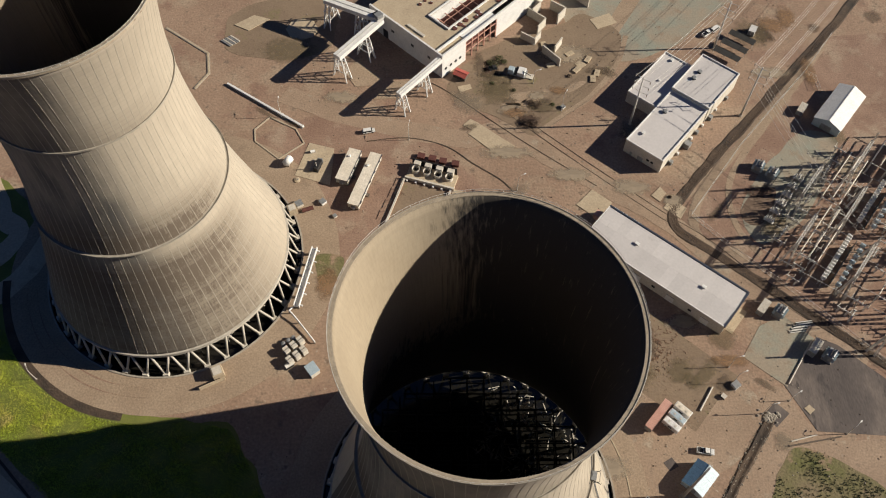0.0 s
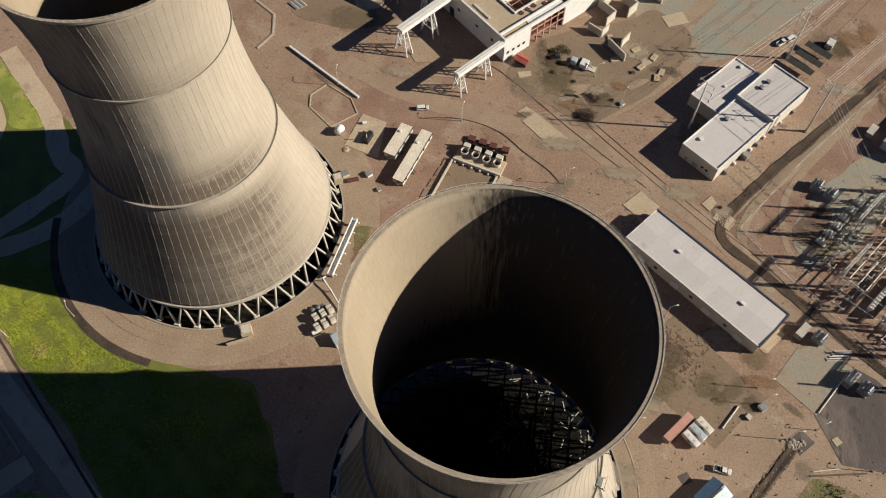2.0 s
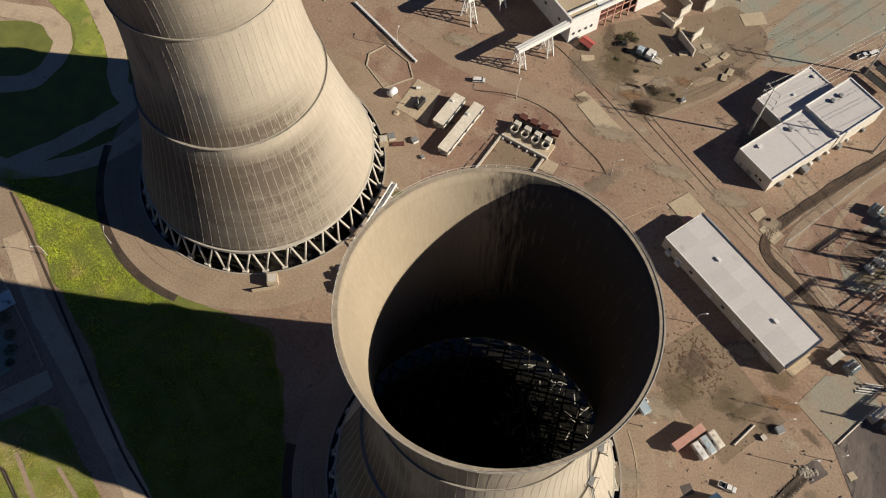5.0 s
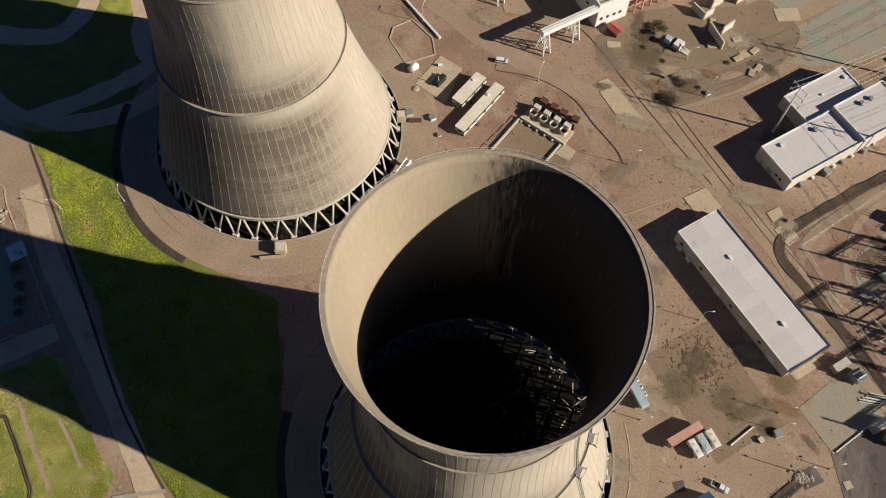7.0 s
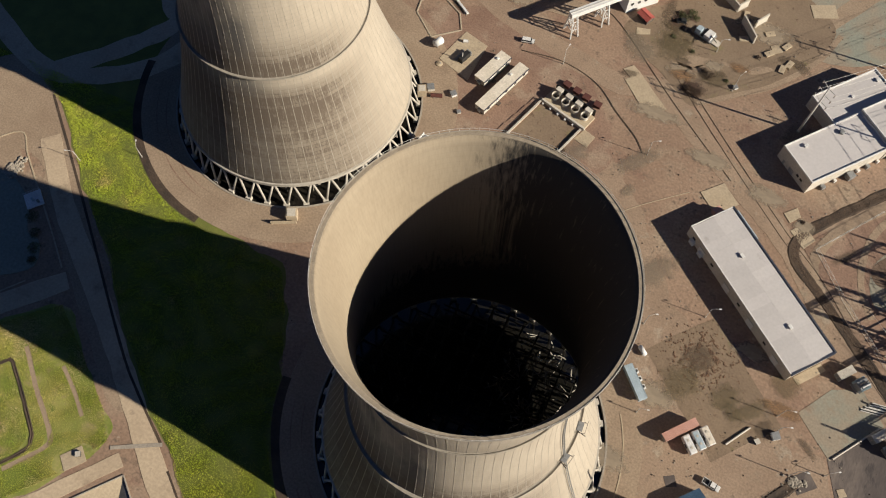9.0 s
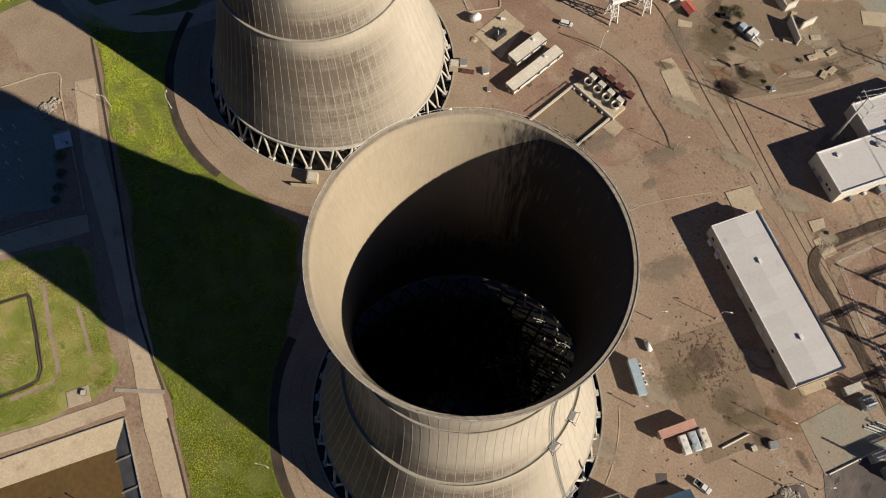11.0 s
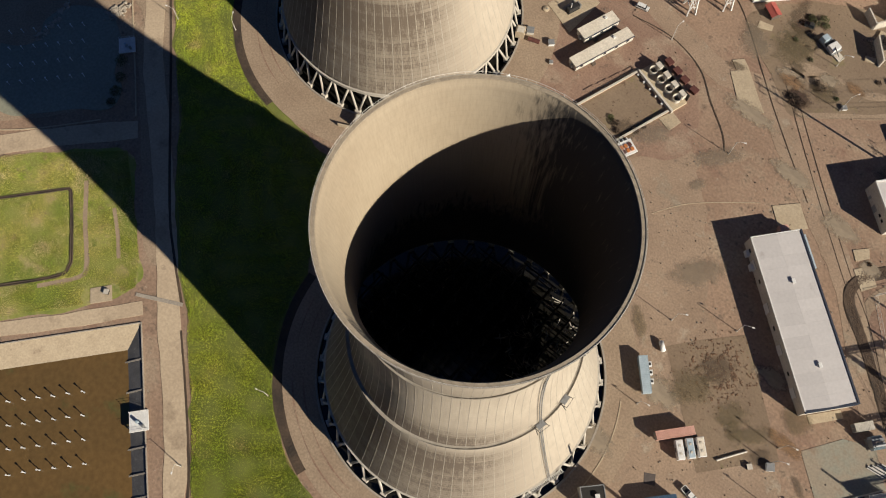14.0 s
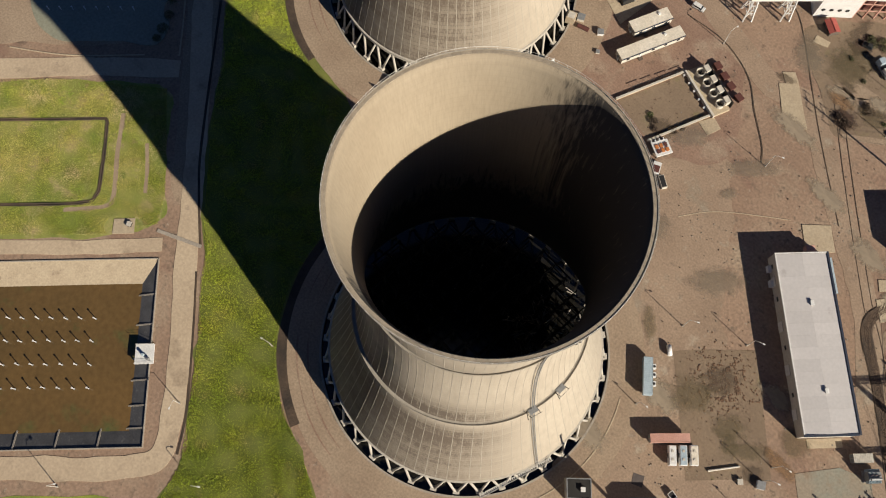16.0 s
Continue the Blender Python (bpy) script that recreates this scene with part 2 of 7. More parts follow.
M_GRASS = mat("grass", (0.275, 0.290, 0.040), (0.150, 0.180, 0.028), 0.05, 0.95, bump=0.35, fine=30, mix=(0.38, 0.62),
              spot=[((0.36, 0.345, 0.055), 0.045, 0.52, 0.64), ((0.34, 0.26, 0.10), 0.09, 0.56, 0.68), ((0.105, 0.135, 0.014), 0.22, 0.56, 0.68), ((0.33, 0.30, 0.07), 0.9, 0.60, 0.70)], k=0.95)


def blades(name, base, dark, spot):
    """Grass blades: a diffuse front and light coming through from behind."""
    m = mat(name, base, dark, 0.05, 0.8, bump=0, fine=26, mix=(0.38, 0.62), spot=spot, k=1.0, grain=0.30)
    n, l = m.node_tree.nodes, m.node_tree.links
    bs = n["Principled BSDF"]
    tr = n.new("ShaderNodeBsdfTranslucent")
    l.new(bs.inputs["Base Color"].links[0].from_socket, tr.inputs["Color"])
    mx = n.new("ShaderNodeMixShader")
    mx.inputs[0].default_value = 0.35
    l.new(bs.outputs[0], mx.inputs[1])
    l.new(tr.outputs[0], mx.inputs[2])
    l.new(mx.outputs[0], n["Material Output"].inputs["Surface"])
    return m


M_BLADE = blades("grass_blades", (0.540, 0.590, 0.070), (0.360, 0.450, 0.050), [((0.60, 0.60, 0.085), 0.045, 0.52, 0.64), ((0.55, 0.45, 0.18), 0.09, 0.57, 0.68), ((0.26, 0.36, 0.035), 0.6, 0.56, 0.68), ((0.66, 0.60, 0.16), 0.35, 0.60, 0.70)])
M_DRYBLADE = blades("dry_blades", (0.560, 0.490, 0.150), (0.380, 0.420, 0.065), [((0.64, 0.52, 0.28), 0.08, 0.50, 0.64), ((0.30, 0.42, 0.045), 0.06, 0.56, 0.66), ((0.40, 0.28, 0.15), 0.25, 0.60, 0.70)])
M_THATCH = mat("thatch", (0.155, 0.160, 0.030), (0.105, 0.116, 0.021), 0.12, 0.95, bump=0.3, fine=20, k=0.9)
M_RUSTWEED = mat("rusty_weeds", (0.25, 0.135, 0.075), (0.15, 0.085, 0.05), 0.8, 0.95, bump=0.1)
M_DRY = mat("dry_grass", (0.30, 0.285, 0.075), (0.17, 0.205, 0.03), 0.05, 0.95, bump=0.35, fine=30, mix=(0.40, 0.60), spot=[((0.37, 0.29, 0.15), 0.10, 0.54, 0.66), ((0.14, 0.17, 0.022), 0.16, 0.57, 0.68), ((0.20, 0.145, 0.08), 0.7, 0.62, 0.70)], k=0.80)
M_SCRUB = mat("scrub", (0.15, 0.15, 0.040), (0.27, 0.20, 0.115), 0.06, 0.95, bump=0.9, fine=18, spot=((0.40, 0.26, 0.17), 0.09, 0.58, 0.66))
M_DITCH = mat("ditch_soil", (0.120, 0.076, 0.046), (0.045, 0.031, 0.021), 0.12, 0.95, bump=0.8, fine=10, spot=((0.18, 0.125, 0.08), 0.25, 0.62, 0.75))
M_ROCK = mat("riprap", (0.44, 0.38, 0.30), (0.30, 0.25, 0.19), 0.6, 0.9, island=0.2)
M_WHITE = mat("white_paint", (0.74, 0.72, 0.68), (0.65, 0.63, 0.59), 0.3, 0.6, bump=0.05, spot=((0.44, 0.37, 0.29), 0.5, 0.66, 0.82), k=0.8)
M_ROOF = mat("grey_roof", (0.56, 0.52, 0.495), (0.525, 0.487, 0.462), 0.06, 0.7, bump=0.05, fine=18, spot=((0.37, 0.33, 0.30), 0.16, 0.62, 0.8), island=0.05, k=0.78, grain=0.05)
M_CREAM = mat("cream_wall", (0.66, 0.60, 0.50), (0.56, 0.50, 0.41), 0.2, 0.75, bump=0.06, spot=((0.45, 0.37, 0.28), 0.4, 0.66, 0.8), k=0.72)
M_TRAILER_ROOF = mat("trailer_roof", (0.74, 0.66, 0.54), (0.66, 0.58, 0.46), 0.2, 0.7, bump=0.04, k=0.78)
M_BLUE_EDGE = mat("dark_blue_trim", (0.035, 0.045, 0.075), None, 0.5, 0.6, bump=0)
M_GREY = mat("grey_metal", (0.42, 0.42, 0.41), (0.32, 0.32, 0.31), 0.8, 0.5, 0.3, bump=0.05)
M_STEEL = mat("galvanised_steel", (0.58, 0.55, 0.50), (0.48, 0.45, 0.40), 0.8, 0.55, 0.1, bump=0.05, k=0.95)
M_DARK = mat("dark_metal", (0.045, 0.042, 0.040), None, 1.0, 0.6, 0.3, bump=0.05)
M_BLACK = mat("rubber", (0.018, 0.018, 0.018), None, 2.0, 0.85, bump=0.05, k=1)
M_RUST = mat("rust_red", (0.155, 0.045, 0.030), (0.105, 0.030, 0.021), 0.8, 0.85, bump=0.1)
M_SALMON = mat("salmon_paint", (0.56, 0.315, 0.245), (0.49, 0.255, 0.19), 0.4, 0.65, bump=0.05, spot=((0.36, 0.15, 0.10), 0.7, 0.66, 0.8), k=0.85)
M_ORANGE = mat("orange_paint", (0.48, 0.165, 0.045), None, 0.8, 0.65, bump=0.05, k=0.9)
M_RED = mat("red_roof", (0.40, 0.085, 0.060), (0.32, 0.065, 0.05), 0.4, 0.7, bump=0.05, k=0.85)
M_BLUE = mat("blue_metal_roof", (0.085, 0.155, 0.235), (0.065, 0.12, 0.19), 0.3, 0.5, 0.1, bump=0.05, k=1)
M_PALE_BLUE = mat("pale_blue_metal", (0.44, 0.52, 0.56), (0.38, 0.46, 0.50), 0.4, 0.5, 0.1, bump=0.04, k=0.8)
M_WOOD = mat("weathered_wood", (0.17, 0.125, 0.09), (0.11, 0.08, 0.06), 0.8, 0.9, bump=0.2, stretch=(4, 4, 0.4))
M_PONDWATER = mat("grey_green_water", (0.23, 0.225, 0.165), (0.20, 0.195, 0.145), 0.05, 0.12, bump=0.01, fine=20, k=1)
M_MUDWATER = mat("muddy_water", (0.128, 0.076, 0.028), (0.095, 0.060, 0.024), 0.03, 0.12, bump=0.02, fine=20, k=0.95, spot=((0.075, 0.085, 0.030), 0.05, 0.56, 0.72))
M_DARKWATER = mat("pond_water", (0.020, 0.018, 0.014), (0.014, 0.013, 0.011), 0.1, 0.15, bump=0.03)
M_LINER = mat("black_liner", (0.082, 0.078, 0.076), (0.055, 0.053, 0.052), 0.3, 0.75, bump=0.1, spot=((0.15, 0.14, 0.125), 0.5, 0.6, 0.75), k=1.1)
M_GLASS = mat("dark_glass", (0.02, 0.025, 0.03), None, 1.0, 0.06, bump=0, k=1)
M_PORCELAIN = mat("porcelain", (0.36, 0.31, 0.27), (0.22, 0.17, 0.14), 1.5, 0.35, bump=0.02, k=0.9)
M_LEAF = mat("leaf", (0.12, 0.13, 0.035), (0.07, 0.075, 0.022), 1.0, 0.8, bump=0.1, island=0.3)


def soft_stain(name, colour, strength=0.8, rag=0.9, k=0.62):
    """A stain soaked into the ground: thick in the middle, breaking up towards its ragged rim."""
    m = mat(name, colour, None, 0.35, 0.93, bump=0.2, fine=10, k=k)
    n, l = m.node_tree.nodes, m.node_tree.links
    tc = n.new("ShaderNodeTexCoord")
    ln = n.new("ShaderNodeVectorMath")
    ln.operation = "LENGTH"
    l.new(tc.outputs["Object"], ln.inputs[0])
    geo = n.new("ShaderNodeNewGeometry")
    no = n.new("ShaderNodeTexNoise")
    no.inputs["Scale"].default_value, no.inputs["Detail"].default_value, no.inputs["Roughness"].default_value = 0.38, 9, 0.74
    l.new(geo.outputs["Position"], no.inputs["Vector"])
    mu = n.new("ShaderNodeMath")
    mu.operation = "MULTIPLY_ADD"
    l.new(no.outputs["Fac"], mu.inputs[0])
    mu.inputs[1].default_value = rag * 2.0
    l.new(ln.outputs["Value"], mu.inputs[2])
    mr = n.new("ShaderNodeMapRange")
    mr.inputs[1].default_value, mr.inputs[2].default_value = rag + 0.92, rag + 0.52
    mr.inputs[3].default_value, mr.inputs[4].default_value = 0.0, strength
    l.new(mu.outputs[0], mr.inputs[0])
    bs = n["Principled BSDF"]
    l.new(mr.outputs[0], bs.inputs["Alpha"])
    return m


M_DEADLEAF = mat("dry_brush", (0.12, 0.075, 0.045), (0.08, 0.05, 0.032), 1.0, 0.9, bump=0.1, island=0.3)


# ---- mesh helpers ----
def part(name, bm, material, parent=None, label="", smooth=False):
    me = bpy.data.meshes.new(name)
    bmesh.ops.recalc_face_normals(bm, faces=bm.faces)
    bm.to_mesh(me)
    bm.free()
    me.materials.append(material)
    if smooth:
        for p in me.polygons:
            p.use_smooth = True
    ob = new(name, me)
    ob.parent = parent
    if label:
        ob["label"] = label
    return ob


def share(name, me, parent, m, label=""):
    ob = new(name, me)
    ob.parent = parent
    ob.matrix_basis = m
    if label:
        ob["label"] = label
    return ob


def thing(name, x, y, z, rz, label, category, group="", kind=""):
    ob = new(name)
    ob.empty_display_size = 0.5
    ob.matrix_basis = pose(x, y, z, 0, 0, rz)
    return tagged(ob, label, category, group, kind)


def box(bm, x0, x1, y0, y1, z0, z1, bev=0.0):
    r = bmesh.ops.create_cube(bm, size=1.0)
    vs = r["verts"]
    bmesh.ops.scale(bm, vec=(x1 - x0, y1 - y0, z1 - z0), verts=vs)
    bmesh.ops.translate(bm, vec=((x0 + x1) / 2, (y0 + y1) / 2, (z0 + z1) / 2), verts=vs)
    if bev:
        es = list({e for v in vs for e in v.link_edges})
        bmesh.ops.bevel(bm, geom=es, offset=bev, segments=2, affect="EDGES", profile=0.6)
    return bm


def B():
    return bmesh.new()


def beam(bm, p, q, w, h=None):
    h = h or w
    p, q = Vector(p), Vector(q)
    d = (q - p).normalized()
    s = d.cross(Vector((0, 0, 1)))
    s = Vector((1, 0, 0)) if s.length < 1e-3 else s.normalized()
    u = s.cross(d).normalized()
    vs = []
    for e in (p, q):
        for a, b in ((-1, -1), (1, -1), (1, 1), (-1, 1)):
            vs.append(bm.verts.new(e + s * (a * w / 2) + u * (b * h / 2)))
    for f in ((3, 2, 1, 0), (4, 5, 6, 7), (0, 1, 5, 4), (1, 2, 6, 5), (2, 3, 7, 6), (3, 0, 4, 7)):
        bm.faces.new([vs[i] for i in f])
    return bm


def tube(bm, p, q, r0, r1=None, n=8):
    r1 = r0 if r1 is None else r1
    p, q = Vector(p), Vector(q)
    d = (q - p).normalized()
    s = d.cross(Vector((0, 0, 1)))
    s = Vector((1, 0, 0)) if s.length < 1e-3 else s.normalized()
    u = d.cross(s).normalized()
    rings = []
    for e, r in ((p, r0), (q, r1)):
        rings.append([bm.verts.new(e + (s * math.cos(2 * math.pi * i / n) + u * math.sin(2 * math.pi * i / n)) * r) for i in range(n)])
    for i in range(n):
        j = (i + 1) % n
        bm.faces.new((rings[0][i], rings[0][j], rings[1][j], rings[1][i]))
    bm.faces.new(rings[0][::-1])
    bm.faces.new(rings[1])
    return bm


def lathe(bm, prof, n, closed=False):
    rings = [[bm.verts.new((r * math.cos(2 * math.pi * i / n), r * math.sin(2 * math.pi * i / n), z)) for i in range(n)] for r, z in prof]
    pairs = list(zip(rings, rings[1:])) + ([(rings[-1], rings[0])] if closed else [])
    for a, b in pairs:
        for i in range(n):
            j = (i + 1) % n
            bm.faces.new((a[i], a[j], b[j], b[i]))
    return bm


def smooth_loop(pts, steps=6):
    """A closed rounded outline through the points."""
    out, n = [], len(pts)
    P = [Vector((*p, 0)) for p in pts]
    for i in range(n):
        a, b, c, d = P[i - 1], P[i], P[(i + 1) % n], P[(i + 2) % n]
        for k in range(steps):
            t = k / steps
            out.append(0.5 * (2 * b + (c - a) * t + (2 * a - 5 * b + 4 * c - d) * t * t + (3 * b - a - 3 * c + d) * t ** 3))
    return [(v.x, v.y) for v in out]


def smooth_line(pts, steps=5):
    """An open rounded line through the points."""
    P = [Vector((*p, 0)) for p in pts]
    line = []
    for i in range(len(P) - 1):
        a, b, c, d = P[max(i - 1, 0)], P[i], P[i + 1], P[min(i + 2, len(P) - 1)]
        for k in range(steps):
            t = k / steps
            line.append(0.5 * (2 * b + (c - a) * t + (2 * a - 5 * b + 4 * c - d) * t * t + (3 * b - a - 3 * c + d) * t ** 3))
    line.append(P[-1])
    return [(v.x, v.y) for v in line]


def sheet(name, pts, z, material, label, category, rounded=True, rag=0.0, thick=0.3):
    """A patch of ground: its outline, rounded and slightly ragged, with a thin edge that goes into the ground."""
    loop = smooth_loop(pts) if rounded else list(pts)
    bm = B()
    top = []
    for x, y in loop:
        if rag:
            k = noise.noise(Vector((x * 0.13, y * 0.13, z * 7))) * rag
            x, y = x + k, y + noise.noise(Vector((x * 0.13 + 9, y * 0.13, z * 7))) * rag
        top.append(bm.verts.new((x, y, z)))
    es = [bm.edges.new((a, b)) for a, b in zip(top, top[1:] + top[:1])]
    bmesh.ops.triangle_fill(bm, use_beauty=True, edges=es)
    low = [bm.verts.new((v.co.x, v.co.y, z - thick)) for v in top]
    for i in range(len(top)):
        j = (i + 1) % len(top)
        bm.faces.new((top[i], top[j], low[j], low[i]))
    ob = part(name, bm, material)
    return tagged(ob, label, category, kind="structure")


def ribbon(name, pts, width, z, material, label, category, thick=0.3, steps=5):
    """A strip along a line of points."""
    line = [Vector((*p, 0)) for p in smooth_line(pts, steps)]
    bm = B()
    rows = []
    for i, p in enumerate(line):
        d = (line[min(i + 1, len(line) - 1)] - line[max(i - 1, 0)]).normalized()
        s = Vector((-d.y, d.x, 0))
        w = width * (1 + 0.2 * noise.noise(p * 0.17))
        rows.append([bm.verts.new(p + s * w / 2 + Vector((0, 0, z - thick))), bm.verts.new(p + s * w / 2 + Vector((0, 0, z))),
                     bm.verts.new(p - s * w / 2 + Vector((0, 0, z))), bm.verts.new(p - s * w / 2 + Vector((0, 0, z - thick)))])
    for a, b in zip(rows, rows[1:]):
        for i in range(3):
            bm.faces.new((a[i], a[i + 1], b[i + 1], b[i]))
    return tagged(part(name, bm, material), label, category, kind="structure")


# ---- plan ----
TOWER_A, TOWER_B = (0.0, 0.0), (-106.26, 88.48)
RISE, POND_R = 129.5, 46.2
# basin rim: north-east corner, and the two ways along its edges
BASIN = (-88.6, -56.7)
BE, BS = Vector((0.768, -0.640)), Vector((-0.640, -0.768))   # along the east edge to the south; along the north edge to the west
BASIN_L, BASIN_W = 61.0, 110.0


def basin_at(a, b):
    v = Vector(BASIN) + BE * a + BS * b
    return (v.x, v.y)


def ground():
    bm = B()
    loops = []
    loops.append([(-1800, -1800), (1800, -1800), (1800, 1800), (-1800, 1800)])
    for cx, cy in (TOWER_A, TOWER_B):
        loops.append([(cx + POND_R * math.cos(2 * math.pi * i / 120), cy + POND_R * math.sin(2 * math.pi * i / 120)) for i in range(120)])
    loops.append([basin_at(0, 0), basin_at(BASIN_L, 0), basin_at(BASIN_L, BASIN_W), basin_at(0, BASIN_W)])
    es = []
    for lp in loops:
        vs = [bm.verts.new((x, y, 0)) for x, y in lp]
        es += [bm.edges.new((a, b)) for a, b in zip(vs, vs[1:] + vs[:1])]
    bmesh.ops.triangle_fill(bm, use_beauty=True, use_dissolve=False, edges=es)
    for f in list(bm.faces):
        c = f.calc_center_median()
        if any((c.x - x) ** 2 + (c.y - y) ** 2 < (POND_R * 0.97) ** 2 for x, y in (TOWER_A, TOWER_B)):
            bm.faces.remove(f)
            continue
        d = c.xy - Vector(BASIN)
        if 0.5 < d.dot(BE) < BASIN_L - 0.5 and 0.5 < d.dot(BS) < BASIN_W - 0.5:
            bm.faces.remove(f)
    tagged(part("ground", bm, M_DIRT), "bare brown dirt ground of a power plant yard", "ground", kind="structure")


ground()


# ---- cooling towers ----
def shell_r(z):
    return 25.2 * math.sqrt(1 + ((z - 97.0) / (65.5 if z < 97.0 else 58.0)) ** 2)


def cooling_tower(x, y):
    t = thing("cooling_tower", x, y, 0, 0, "tall pale concrete hyperbolic cooling tower on slanted columns", "cooling tower", "cooling towers")
    z0, z1, n = 9.0, 128.6, 192
    zs = [z0 + (z1 - z0) * i / 56 for i in range(57)]
    prof = [(shell_r(z) + 0.12, z) for z in zs] + [(shell_r(z) - 0.30, z) for z in reversed(zs)]
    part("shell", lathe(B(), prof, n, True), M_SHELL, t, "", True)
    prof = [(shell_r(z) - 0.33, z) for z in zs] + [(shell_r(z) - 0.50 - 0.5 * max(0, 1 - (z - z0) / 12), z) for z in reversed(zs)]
    part("lining", lathe(B(), prof, n, True), M_LINING, t, "streaked inner face with the shaft's shade painted in", True)
    # upright ribs
    bm = B()
    last = None
    for i in range(57):
        z = zs[i]
        r = shell_r(z) + 0.10
        w, o = 0.085 * (0.6 + r / 60), 0.05
        row = [bm.verts.new((r, -w, z)), bm.verts.new((r + o, -w * 0.7, z)), bm.verts.new((r + o, w * 0.7, z)), bm.verts.new((r, w, z))]
        if last:
            for k in range(3):
                bm.faces.new((last[k], last[k + 1], row[k + 1], row[k]))
        last = row
    first = part("rib", bm, M_RIB, t)
    for i in range(1, 80):
        share("rib", first.data, t, pose(0, 0, 0, 0, 0, 360 * i / 80))
    # lintel at the foot and rim walkway on top
    rl = shell_r(z0)
    part("lintel", lathe(B(), [(rl + 0.35, z0 - 0.6), (rl + 0.42, z0 + 0.9), (rl - 0.9, z0 + 1.0), (rl - 0.9, z0 - 0.6)], n, True), M_COLUMN, t)
    rt = shell_r(z1)
    part("rim_beam", lathe(B(), [(rt - 0.42, z1 - 0.4), (rt + 0.13, z1 - 0.9), (rt + 0.46, z1 - 0.5), (rt + 0.50, z1 + 0.15), (rt - 0.42, z1 + 0.15)], n, True), M_RIM, t)
    bm = B()
    k = 2 * math.pi / 96
    vs = []
    for r, z in ((rt - 0.36, z1 + 0.15), (rt + 0.38, z1 + 0.15), (rt + 0.38, z1 + 0.22), (rt - 0.36, z1 + 0.22)):
        vs.append([bm.verts.new((r * math.cos(a), r * math.sin(a), z)) for a in (-k * 0.496, 0, k * 0.496)])
    for a in range(4):
        b = (a + 1) % 4
        for i in range(2):
            bm.faces.new((vs[a][i], vs[a][i + 1], vs[b][i + 1], vs[b][i]))
    slab = part("walkway_slab", bm, M_RIM, t)
    for i in range(1, 96):
        share("walkway_slab", slab.data, t, pose(0, 0, 0, 0, 0, 360 * i / 96))
    part("outer_kerb", lathe(B(), [(rt + 0.40, z1 + 0.1), (rt + 0.56, z1 + 0.1), (rt + 0.56, z1 + 0.34), (rt + 0.40, z1 + 0.34)], n, True), M_RIB, t, "pale kerb along the rim")
    bm = B()
    for h in (1.1,):
        lathe(bm, [(rt + 0.45, z1 + h), (rt + 0.51, z1 + h), (rt + 0.495, z1 + h + 0.05), (rt + 0.465, z1 + h + 0.05)], 96, True)
    for i in range(96):
        a = 2 * math.pi * i / 96
        tube(bm, ((rt + 0.48) * math.cos(a), (rt + 0.48) * math.sin(a), z1 + 0.3), ((rt + 0.48) * math.cos(a), (rt + 0.48) * math.sin(a), z1 + 1.15), 0.035, n=4)
    part("railing", bm, M_STEEL, t, "thin steel guard railing")
    # stiffening rings with their walkways
    for z in (54.6, 97.4):
        r = shell_r(z)
        o = 0.95 if z < 60 else 0.6
        part("ring_walkway", lathe(B(), [(r - 0.05, z - 0.75), (r + o, z - 0.25), (r + o, z + 0.30), (r + o - 0.14, z + 0.30), (r + o - 0.14, z + 0.1), (r - 0.05, z + 0.14)], n, True), M_RIB, t)
    # slanted columns in pairs
    rf, rh = 44.7, shell_r(z0) - 0.1
    legs = []
    for s in (-1, 1):
        bm = B()
        a = s * math.pi / 40 * 0.92
        tube(bm, (rf, 0.35 * s, -0.6), (rh * math.cos(a), rh * math.sin(a), z0 - 0.3), 0.42, 0.40, 10)
        legs.append(part("column", bm, M_COLUMN, t, "", True))
    bm = B()
    box(bm, rf - 0.8, rf + 0.8, -1.0, 1.0, -2.2, 0.15, 0.1)
    foot = part("pedestal", bm, M_COLUMN, t)
    for i in range(1, 40):
        m = pose(0, 0, 0, 0, 0, 9 * i)
        for lg in legs:
            share("column", lg.data, t, m)
        share("pedestal", foot.data, t, m)
    # cold-water pond, its kerb and the frame inside that held the fill
    part("pond_wall", lathe(B(), [(POND_R + 0.35, -0.2), (POND_R + 0.35, 0.35), (POND_R - 0.25, 0.35), (POND_R - 0.25, -2.4), (POND_R + 0.35, -2.4)], 160, True), M_CONCRETE, t)
    bm = B()
    bmesh.ops.create_circle(bm, cap_ends=True, radius=POND_R, segments=96)
    bmesh.ops.translate(bm, vec=(0, 0, -1.6), verts=bm.verts)
    part("pond", bm, M_DARKWATER, t, "dark still water of the pond")
    bm = B()
    g = 5.5
    for i in range(-7, 8):
        half = math.sqrt(max(0, 39.0 ** 2 - (i * g) ** 2))
        for z in (4.2, 8.6):
            beam(bm, (i * g, -half, z), (i * g, half, z), 0.35, 0.55)
            beam(bm, (-half, i * g, z + 0.4), (half, i * g, z + 0.4), 0.3, 0.5)
        for j in range(-7, 8):
            if (i * g) ** 2 + (j * g) ** 2 < 39 ** 2:
                beam(bm, (i * g, j * g, -1.7), (i * g, j * g, 9.0), 0.42)
    rnd = random.Random(17)
    sl = B()
    for i in range(520):
        a, r = radians(rnd.uniform(-75, 80)), rnd.uniform(15, 40.5)
        c = Vector((r * math.cos(a), r * math.sin(a), rnd.uniform(0.8, 8.2)))
        d = Vector((rnd.gauss(0, 1), rnd.gauss(0, 1), rnd.gauss(0, 0.25))).normalized() * rnd.uniform(0.7, 2.4)
        beam(sl, c - d, c + d, rnd.uniform(0.15, 0.4), 0.1)
